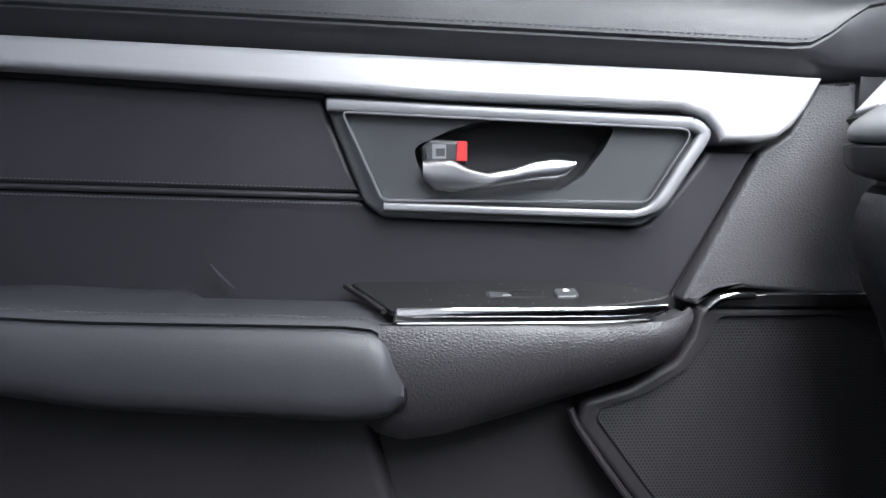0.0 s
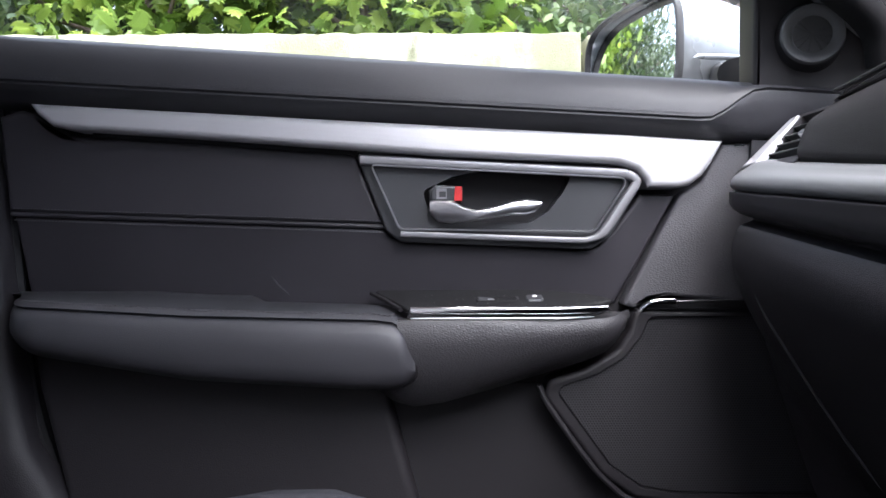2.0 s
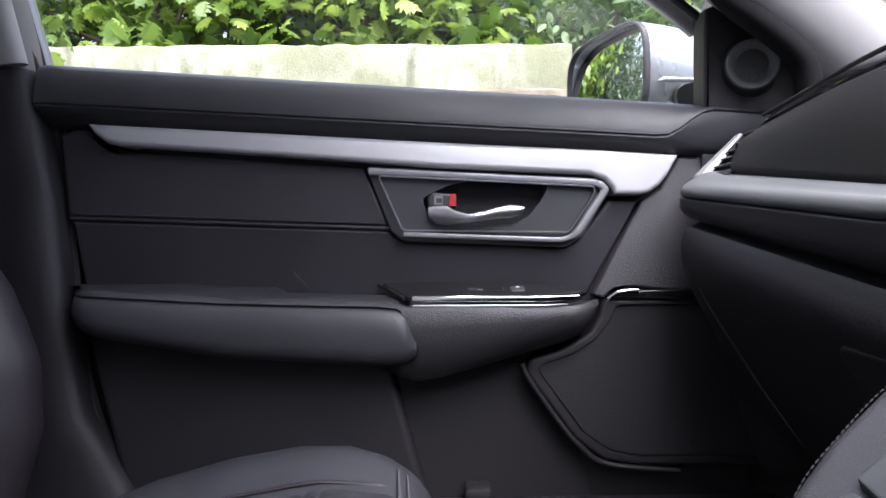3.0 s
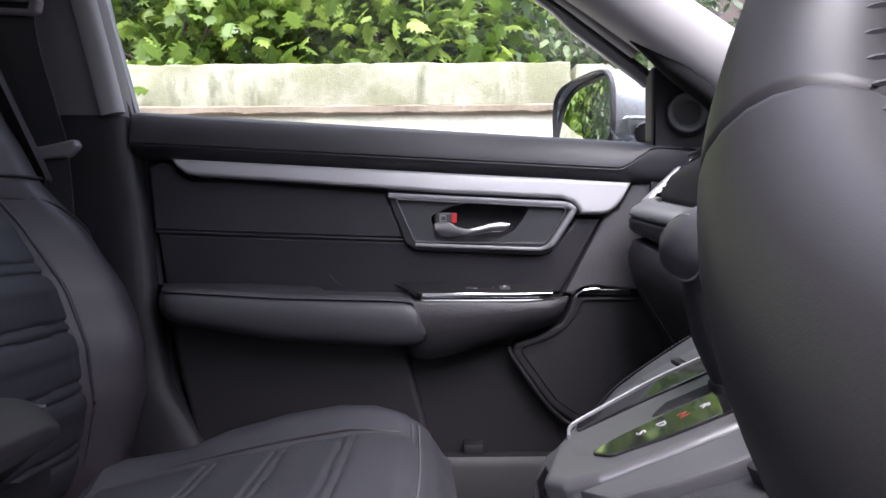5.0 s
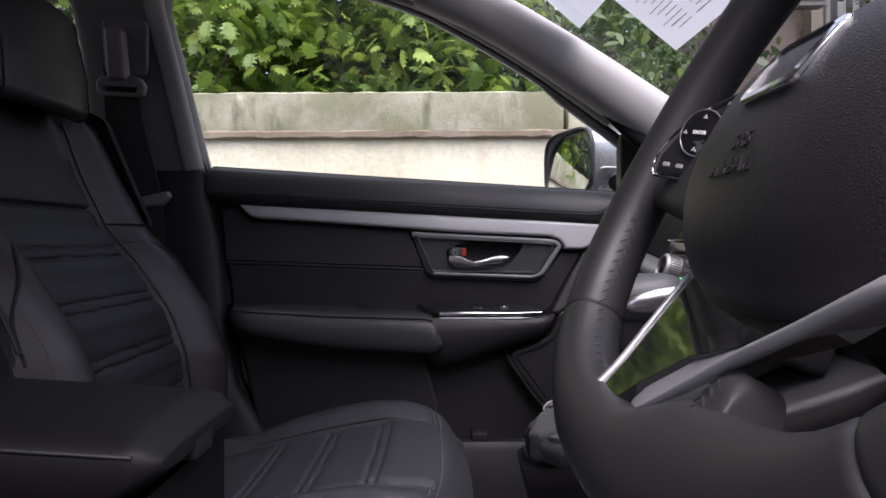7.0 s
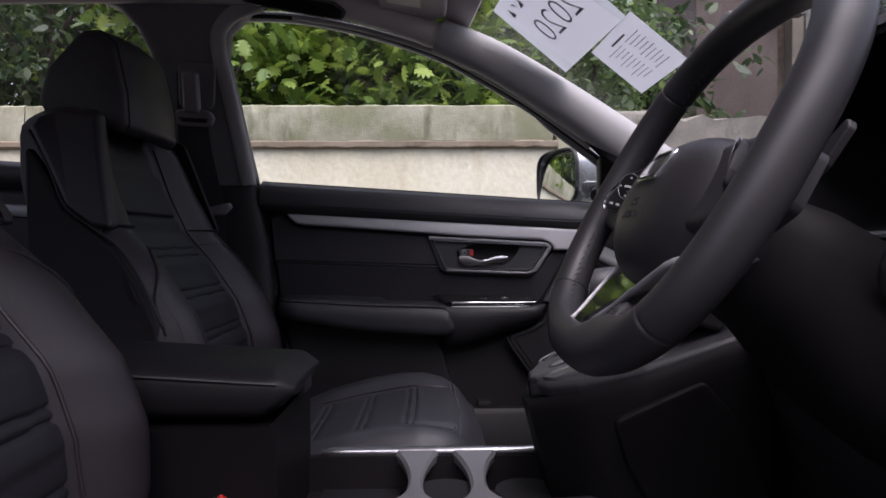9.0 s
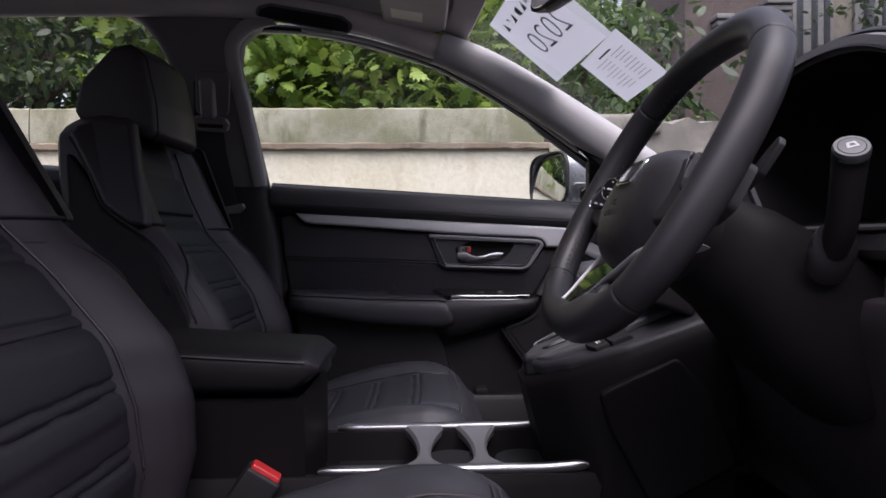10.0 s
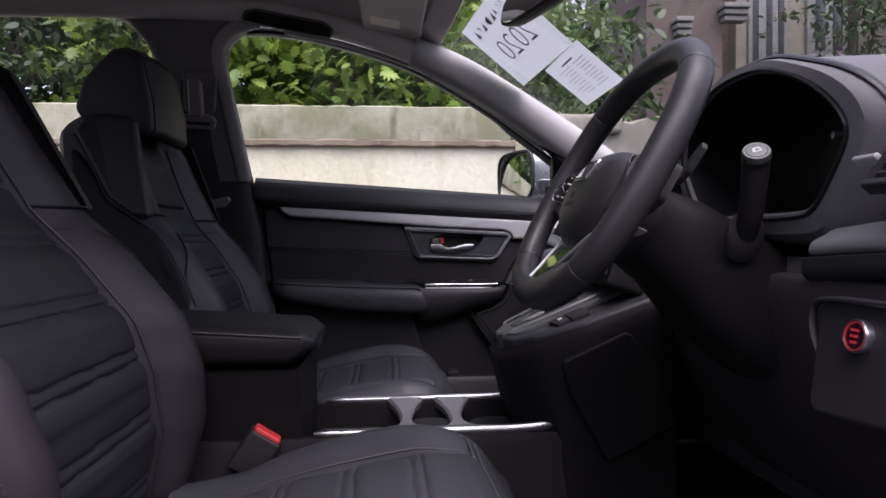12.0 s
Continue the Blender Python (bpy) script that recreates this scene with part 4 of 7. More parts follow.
    bm = loft_bm([[V(-1.84, -0.80, 1.14), V(-1.84, 0.80, 1.14)], [V(-1.79, -0.70, 1.68), V(-1.79, 0.70, 1.68)]], False, False)
    tagged(part("window_2", bm, M_TINT), "unseen tailgate pane, darkened to cut the light", "car window", kind="structure")

    # floor, sills, and plain panels that close the car to the rear, the front and the near side
    bm = box_bm((-1.8, -0.74, 0.36), (0.95, 0.74, 0.42), 0.01)
    tagged(part("floor", bm, M_CARPET), "black carpeted car floor", "car floor", kind="structure")
    for s in (1, -1):
        rows = [[V(x, s * y, z) for y, z in ((0.92, 0.25), (0.92, 0.45), (0.80, 0.50), (0.735, 0.605), (0.700, 0.608), (0.690, 0.595), (0.688, 0.40))] for x in (-1.2, 0.75)]
        tagged(part("door_sill", loft_bm(rows), M_PLASTIC), "dark door sill with scuff plate", "door sill", kind="structure")
    for s in (1, -1):
        rows = [[V(x, s * y, z) for y, z in ((0.84, 0.42), (0.70, 0.42), (0.70, 0.95), (0.84, 0.95))] for x in (0.42, 0.95)]
        tagged(part("footwell_side", loft_bm(rows), M_CARPET), "dark footwell side lining", "car lining", kind="structure")
    tagged(part("firewall", box_bm((0.80, -0.84, 0.36), (0.86, 0.84, 1.08), 0.01), M_CARPET), "dark lining at the front of the footwell", "car lining", kind="structure")
    tagged(part("rear_panel", box_bm((-1.86, -0.84, 0.36), (-1.80, 0.84, 1.15), 0.01), M_PLASTIC), "plain dark panel behind the rear seats", "car lining", kind="structure")
    tagged(part("near_rear_panel", box_bm((-1.80, -0.84, 0.42), (-0.76, -0.76, 1.14), 0.02), M_PLASTIC), "plain dark rear side panel", "car lining", kind="structure")


build_shell()


def build_visor():
    vis = thing("sun_visor", (-0.10, 0.40, 1.56), "grey folded sun visor with white label", "sun visor")
    at = frame_map((-0.118, 0.415, 1.522), (0, -1, -0.02), (0.985, 0, -0.17), (0.17, 0, 0.985))
    poly = rounded([(-0.20, -0.075), (0.20, -0.075), (0.20, 0.075), (-0.16, 0.075), (-0.20, 0.05)], 0.03)
    bm = slab_bm(poly, at, 0.011, 0.006, 3)
    slab_bm(poly, lambda u, v, w: at(u, v, -w), 0.011, 0.006, 3, bm)
    part("flap", bm, M_FABRIC, vis)
    part("label", slab_bm(rounded([(-0.125, -0.052), (-0.060, -0.052), (-0.060, 0.020), (-0.125, 0.020)], 0.002), lambda u, v, w: at(u, v, -0.0112 - w), 0.0006, 0.0002, 1), M_LABEL, vis, "cream warning label")
    part("pivot", sweep_bm([V(-0.06, 0.58, 1.545), V(-0.05, 0.61, 1.55)], circle(0.008, 10)), M_DARKGREY, vis)


build_visor()


def build_grab_handle():
    g = thing("grab_handle", (-0.37, 0.60, 1.53), "dark folded grab handle above the window", "grab handle")
    at = frame_map((-0.378, 0.578, 1.5335), (0.985, 0.02, -0.165), (0.13, 0.42, 0.90), (0.1, -0.90, -0.42))
    cup = rounded([(-0.112, -0.020), (-0.060, -0.026), (0.112, -0.026), (0.116, 0.004), (0.085, 0.026), (-0.085, 0.026), (-0.112, 0.010)], 0.016)
    part("recess", slab_bm(cup, at, 0.010, 0.005, 4), M_PILLAR_DARK, g, "dark handle housing")
    grip = rounded([(-0.104, -0.018), (-0.068, -0.020), (-0.062, 0.006), (0.066, 0.006), (0.074, -0.022), (0.108, -0.020), (0.104, 0.006), (0.080, 0.019), (-0.082, 0.019), (-0.104, 0.004)], 0.006)
    part("grip", slab_bm(grip[::-1][::-1], lambda u, v, w: at(u, v, w + 0.0095), 0.006, 0.0022, 3), M_PLASTIC, g)
    rim = [at(u, v, 0.0130) for u, v in ((-0.104, -0.0185), (-0.069, -0.0210), (-0.0625, 0.0045), (0.066, 0.0050), (0.074, -0.0225), (0.106, -0.0210))]
    part("grip_edge", sweep_bm([p for q, r in zip(rim, rim[1:]) for p in (q, q + (r - q) * 0.5)] + [rim[-1]], circle(0.0014, 6), up=(0, 1, 0)), M_SATIN, g, "thin bright grip edge")


build_grab_handle()


def build_belt():
    b = thing("seat_belt", (-0.60, 0.66, 0.5), "black seat belt hanging from the pillar", "seat belt")
    # slotted ring at the top under a tapered cover, webbing and lower guide
    at = frame_map((-0.608, 0.612, 1.288), (0.99, 0, -0.06), (0.06, -0.2, 0.98), (0, -0.98, -0.2))
    ring = rounded([(-0.044, 0.006), (-0.036, 0.018), (-0.014, 0.022), (0.018, 0.022), (0.038, 0.016), (0.046, 0.004), (0.042, -0.012), (0.030, -0.017), (-0.030, -0.017), (-0.042, -0.010)], 0.006)
    part("guide_ring", slab_bm(ring[::-1], at, 0.014, 0.005, 3, hole=rounded([(-0.030, -0.008), (0.030, -0.008), (0.034, 0.004), (0.026, 0.002), (-0.026, 0.002), (-0.034, 0.004)], 0.002), hole_depth=0.014), M_BELT, b, "grey slotted belt guide")
    part("guide_cover", slab_bm(rounded([(-0.019, 0.012), (0.016, 0.012), (0.008, 0.098), (-0.004, 0.108), (-0.026, 0.104)], 0.007), lambda u, v, w: at(u, v, w + 0.002 - 0.12 * max(0, v - 0.03)), 0.020, 0.007, 4), M_BELT, b, "grey cover of the belt guide")
    part("cover_plate", slab_bm(rounded([(-0.045, 0.02), (0.035, 0.02), (0.040, 0.125), (-0.045, 0.125)], 0.02), lambda u, v, w: at(u, v, w - 0.030), 0.008, 0.004), M_PILLAR_DARK, b)
    path = catmull([V(-0.605, 0.612, 1.300), V(-0.598, 0.622, 1.22), V(-0.588, 0.645, 1.14), V(-0.582, 0.664, 1.06), V(-0.575, 0.676, 0.80), V(-0.57, 0.682, 0.50)], 8)
    part("webbing", sweep_bm(path, [(-0.0015, -0.023), (-0.0015, 0.023), (0.0015, 0.023), (0.0015, -0.023)], up=(1, 0, 0)), M_WEB, b)
    back = catmull([V(-0.640, 0.645, 1.40), V(-0.640, 0.650, 1.25), V(-0.635, 0.668, 1.10), V(-0.62, 0.684, 0.6)], 6)
    part("slack_webbing", sweep_bm(back, [(-0.0015, -0.02), (-0.0015, 0.02), (0.0015, 0.02), (0.0015, -0.02)], up=(1, 0, 0)), M_WEB, b)
    at = frame_map((-0.590, 0.668, 1.088), (1, 0, 0.12), (-0.12, -0.1, 0.98), (0, -0.98, -0.1))
    part("lower_guide", slab_bm(rounded([(-0.045, -0.014), (0.030, -0.016), (0.048, -0.002), (0.044, 0.010), (0.0, 0.006), (-0.045, 0.006)], 0.006), at, 0.016, 0.005), M_BELT, b)


build_belt()


# ---- front seats ----
def seat_front(z):
    """Where the side bolsters of a backrest reach, at a height."""
    return interp(z, (0.60, 0.67, 0.74, 0.81, 0.89, 0.97, 1.03, 1.11, 1.20, 1.24), (-0.455, -0.43, -0.412, -0.415, -0.445, -0.50, -0.555, -0.592, -0.622, -0.640))


def build_seat(yc, dx, lean, label):
    """A front seat: yc its middle, dx its slide along the rails, lean the extra recline of the backrest per metre."""
    seat = thing("car_seat", (-0.30 + dx, yc, 0.42), label, "car seat", group="front seats")

    def shift(z):
        return dx - lean * max(0.0, z - 0.88)

    def half_width(z):
        return interp(z, (0.60, 0.70, 0.85, 0.95, 1.05, 1.15, 1.21, 1.24), (0.235, 0.25, 0.262, 0.258, 0.235, 0.205, 0.185, 0.155))

    def centre(z):
        return seat_front(z) + shift(z) - interp(z, (0.60, 0.80, 0.95, 1.05, 1.15, 1.24), (0.035, 0.065, 0.062, 0.048, 0.040, 0.030))

    def front(z, t):
        """x of the front skin at t = -1 .. 1 across the seat."""
        a = abs(t)
        c, f = centre(z), seat_front(z) + shift(z)
        return c + (f - c) * smooth01(0.50, 0.80, a) - interp(z, (0.92, 1.08), (0.055, 0.016)) * smooth01(interp(z, (0.92, 1.08), (0.80, 0.90)), 1.02, a) ** 2
    rows = []
    zs = list(np.linspace(0.60, 1.19, 34)) + [1.205, 1.218, 1.228, 1.235, 1.239]
    for z in zs:
        w = half_width(z) * (1 if z < 1.2 else 1 - 0.12 * ((z - 1.2) / 0.039) ** 2)
        cap = 0 if z < 1.19 else ((z - 1.19) / 0.05) ** 2
        th = interp(z, (0.6, 0.9, 1.10, 1.24), (0.17, 0.155, 0.150, 0.135))
        ring = []
        for k in range(41):
            t = -1 + 2 * k / 40
            ring.append(V(front(z, t) - 0.03 * cap, yc + t * w, z))
        for k in range(1, 12):
            t = 1 - 2 * k / 12
            e = (1 - abs(t) ** 3)
            ring.append(V(centre(z) - 0.03 - (th - 0.03 - 0.05 * cap) * (0.35 + 0.65 * e), yc + t * w * 0.97, z))
        rows.append(ring)
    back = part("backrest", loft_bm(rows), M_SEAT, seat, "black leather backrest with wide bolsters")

    # centre insert with padded cross ribs, each bordered by two puckered seams
    ribs = (0.680, 0.757, 0.834, 0.909, 0.984)

    def groove(s, at, wide=0.006):
        return math.exp(-((s - at) / wide) ** 2)

    def pucker(t, k):
        """Small ripples where the thread pulls the hide."""
        return 0.0007 * math.sin(t * 9 + k * 1.7) + 0.0005 * math.sin(t * 19 + k * 0.6)
    rows = []
    for k in range(190):
        z = 0.64 + 0.50 * k / 189
        w = half_width(z) * 0.57 if z < 1.02 else half_width(z) * 0.57 * (1 - 0.10 * (z - 1.02))
        row = []
        for i in range(37):
            t = -1 + 2 * i / 36
            d = -0.003
            for q, r in enumerate(ribs):
                zz = z + pucker(t, q)
                d += 0.0042 * groove(zz, r, 0.0026) + 0.0034 * groove(z + pucker(t, q + 9), r + 0.014, 0.0026) - 0.0022 * groove(zz, r - 0.016, 0.014) - 0.0018 * groove(zz, r + 0.032, 0.014)
            d += 0.008 * groove(z, 1.06, 0.004)
            edge = 0.010 * smooth01(0.90, 1.0, abs(t))
            row.append(V(front(z, t * 0.57) + 0.007 - d - edge, yc + t * w, z))
        rows.append(row)
    part("backrest_insert", loft_bm(rows, False, False), M_SEAT_PANEL, back, "ribbed black leather centre panel")
    # piping seams down the bolsters and across the shoulders
    for s in (-1, 1):
        line = [V(front(z, s * 0.60) + 0.0015, yc + s * half_width(z) * 0.60, z) for z in np.linspace(0.66, 1.20, 40)]
        part("seam", sweep_bm(line, circle(0.0022, 6)), M_SEAT, back)
        line = [V(front(z, s * 0.93) + 0.001, yc + s * half_width(z) * 0.93, z) for z in np.linspace(0.66, 1.00, 40)]
        part("stitching", stitch_bm(line, 0.006, 0.004, 0.0004), M_THREAD_DARK, back)
        line = catmull([V(front(1.010, s * q) + 0.0018, yc + s * half_width(1.0) * q, 1.006 - 0.02 * (q - 0.6) ** 2) for q in (0.60, 0.68, 0.76)] +
                       [V(front(z, s * q) + 0.0018, yc + s * half_width(z) * q, z) for z, q in ((0.992, 0.84), (0.962, 0.91), (0.92, 0.955), (0.87, 0.975))], 8)
        part("shoulder_seam", sweep_bm(line, circle(0.0022, 6)), M_SEAT_SIDE, back)
        line = [V(front(1.034, s * q) + 0.0018, yc + s * half_width(1.034) * q, 1.034 + 0.004 * q) for q in np.linspace(0.60, 0.995, 16)]
        part("shoulder_seam", sweep_bm(line, circle(0.0022, 6)), M_SEAT_SIDE, back)

    # upper wings: smooth side panels, edged by a welt that runs down to the bolster
    wing = [(-0.716, 1.195), (-0.706, 1.216), (-0.683, 1.228), (-0.628, 1.229), (-0.607, 1.216), (-0.590, 1.150), (-0.572, 1.085), (-0.556, 1.030), (-0.590, 1.034), (-0.638, 1.067), (-0.667, 1.116)]
    welt = [(-0.716, 1.190), (-0.692, 1.157), (-0.667, 1.116), (-0.638, 1.067), (-0.590, 1.033), (-0.548, 1.000), (-0.510, 0.946), (-0.482, 0.886)]
    for s in (-1, 1):
        def side(u, v, w, s=s):
            return V(u + shift(v), yc + s * (half_width(v) - 0.016 + 0.10 * max(0.0, u + 0.66) * (v > 1.02) + w), v)
        part("side_wing", slab_bm(rounded(wing, 0.010), side, 0.024, 0.010, 4), M_SEAT, back, "smooth leather shoulder wing")
        part("piping", sweep_bm(catmull([side(u, v, 0.018 if v > 1.01 else 0.0165) for u, v in welt], 5), circle(0.0026, 6)), M_SEAT_PANEL, back)
        flank = [(-0.72, 1.17), (-0.668, 1.108), (-0.64, 1.062), (-0.590, 1.028), (-0.552, 0.995), (-0.515, 0.942), (-0.488, 0.880), (-0.478, 0.80), (-0.478, 0.64), (-0.60, 0.64), (-0.68, 0.90)]
        part("side_cloth", slab_bm(rounded(flank, 0.006), side, 0.0175, 0.006, 3), M_SEAT_SIDE, back, "dark side of the backrest")

    # cushion
    def top(x):
        return interp(x, (-0.44, -0.36, -0.30, -0.22, -0.15, -0.10, -0.06, -0.03, 0.0), (0.652, 0.662, 0.686, 0.708, 0.719, 0.719, 0.710, 0.692, 0.65))

    def dip(t):
        return 0.034 * (1 - smooth01(0.50, 0.80, abs(t)))

    def cush(x, t):
        a = abs(t)
        mid = interp(x, (-0.44, -0.25, -0.12, -0.06, -0.025, 0.005), (0.63, 0.672, 0.697, 0.695, 0.682, 0.640))
        return mid + (top(x) - mid) * smooth01(0.50, 0.80, a) - 0.06 * smooth01(0.80, 1.02, a) ** 2
    rows = []
    for k in range(45):
        f = k / 44
        x = -0.45 + 0.455 * f
        w = interp(x, (-0.45, -0.3, -0.1, -0.02, 0.005), (0.23, 0.258, 0.262, 0.245, 0.225))
        ring = []
        for i in range(41):
            t = -1 + 2 * i / 40
            nose = 0.012 * (1 - t * t) * f
            ring.append(V(x + nose + dx, yc + t * w, cush(x, t)))
        zb = 0.53 + 0.03 * smooth01(-0.1, 0.0, x)
        for i in range(1, 10):
            t = 1 - 2 * i / 10
            ring.append(V(x - 0.01 * f + dx, yc + t * w * 0.93, zb))
        rows.append(ring)
    cu = part("cushion", loft_bm(rows), M_CUSHION_LIT, seat, "black leather seat cushion")
    seams = (-0.29, -0.205, -0.120)
    rows = []
    for k in range(120):
        x = -0.43 + 0.385 * k / 119
        w = interp(x, (-0.45, -0.3, -0.1, -0.02, 0.005), (0.23, 0.258, 0.262, 0.245, 0.225)) * 0.56
        row = []
        for i in range(25):
            t = -1 + 2 * i / 24
            nose = 0.012 * (1 - (0.56 * t) ** 2) * (x + 0.45) / 0.455
            d = -0.002
            for q, r in enumerate(seams):
                d += 0.0045 * groove(x + pucker(t, q), r, 0.0026) + 0.0035 * groove(x + pucker(t, q + 5), r - 0.014, 0.0026) - 0.002 * groove(x, r + 0.016, 0.014)
            row.append(V(x + nose + dx, yc + t * w, cush(x, t * 0.56) + 0.005 - d - 0.010 * smooth01(0.92, 1, abs(t))))
        rows.append(row)
    part("cushion_insert", loft_bm(rows, False, False), M_CUSHION_LIT, cu, "ribbed black leather centre of the cushion")
    for s in (-1, 1):
        line = [V(x + dx, yc + s * 0.262 * 0.60, cush(x, s * 0.60) + 0.001) for x in np.linspace(-0.42, -0.03, 40)]
        part("seam", sweep_bm(line, circle(0.0022, 6)), M_SEAT, cu)
    for off in (-0.005, 0.004):
        line = [V(-0.042 + off + dx + 0.011 * (1 - t * t), yc + t * 0.225, cush(-0.042 + off, t) + 0.001) for t in np.linspace(-0.95, 0.95, 50)]
        part("front_seam", sweep_bm(line, circle(0.0014, 6)), M_THREAD_DARK, cu)

    # head restraint: wedge-shaped in profile with flat cheeks, on two posts
    hx = shift(1.28)
    prof = rounded([(-0.752, 1.262), (-0.735, 1.236), (-0.640, 1.222), (-0.585, 1.198), (-0.566, 1.210), (-0.570, 1.275), (-0.592, 1.372), (-0.625, 1.398), (-0.665, 1.392), (-0.732, 1.325)], 0.022, 4)
    cx, cz = -0.650, 1.295
    rows = []
    for f, s in ((-1.0, 0.80), (-0.985, 0.89), (-0.955, 0.945), (-0.90, 0.975), (-0.80, 0.99), (-0.5, 1.0), (0, 1.005), (0.5, 1.0), (0.80, 0.99), (0.90, 0.975), (0.955, 0.945), (0.985, 0.89), (1.0, 0.80)):
        rows.append([V(cx + hx + (x - cx) * s * 0.85 - 0.020 * f * f, yc + 0.112 * f, cz - 0.010 + (z - cz) * s * 0.92) for x, z in prof])
    head = part("head_restraint", loft_bm(rows), M_SEAT, seat, "black leather head restraint")
    for s in (-1, 1):
        part("post", sweep_bm([V(-0.690 + hx, yc + s * 0.07, 1.15), V(-0.700 + hx, yc + s * 0.07, 1.27)], circle(0.007, 10)), M_SATIN, head)
        ring = [V(cx + hx + (x - cx) * 0.972 * 0.85 - 0.0165, yc + s * 0.1030, cz - 0.010 + (z - cz) * 0.972 * 0.92) for x, z in prof]
        part("seam", sweep_bm(ring, circle(0.0016, 6), closed=True), M_SEAT_SIDE, head)
    # base
    part("seat_base", box_bm((-0.42 + dx, yc - 0.21, 0.46), (-0.04 + dx, yc + 0.21, 0.55), 0.01), M_PLASTIC, seat)
    for s in (-1, 1):
        part("seat_rail", box_bm((-0.5 + dx, yc + s * 0.19 - 0.02, 0.418), (0.0 + dx, yc + s * 0.19 + 0.02, 0.47), 0.005), M_DARKGREY, seat)
    part("side_cover", slab_bm(rounded([(-0.50, 0.50), (-0.10, 0.50), (-0.06, 0.56), (-0.42, 0.62), (-0.52, 0.66)], 0.02), lambda u, v, w: V(u + dx, yc + 0.235 + w, v), 0.03, 0.01), M_PLASTIC, seat)
    return seat


build_seat(0.37, 0.0, 0.0, "black leather front passenger seat with stitched side bolsters")
build_seat(-0.37, 0.024, 0.13, "black leather driver seat with stitched side bolsters and ribbed centre")


def build_buckle():
    b = thing("seat_belt_buckle", (-0.31, -0.12, 0.60), "black belt buckle with red release button", "belt buckle")
    at = frame_map((-0.312, -0.122, 0.700), (0.82, 0.12, -0.56), (-0.1, 0.98, 0.1), (0.56, 0, 0.82))
    part("button", slab_bm(rounded([(-0.021, -0.010), (0.021, -0.010), (0.021, 0.010), (-0.021, 0.010)], 0.004), at, 0.008, 0.003), M_RED, b, "red release button")
    part("body", slab_bm(rounded([(-0.025, -0.015), (0.025, -0.015), (0.025, 0.015), (-0.025, 0.015)], 0.006), lambda u, v, w: at(u, v, w - 0.06), 0.062, 0.004), M_PLASTIC, b)
    part("stalk", sweep_bm([V(-0.33, -0.12, 0.56), V(-0.335, -0.122, 0.67)], superell(0.012, 0.006, 2.5, 10)), M_WEB, b)


build_buckle()


# ---- steering wheel ----
TILT = math.radians(29.6)
WC = V(0.113, -0.363, 1.0575)
WU, WV, WW = V(0, -1, 0), V(math.sin(TILT), 0, math.cos(TILT)), V(-math.cos(TILT), 0, math.sin(TILT))
on_wheel = frame_map(WC, WU, WV, WW)


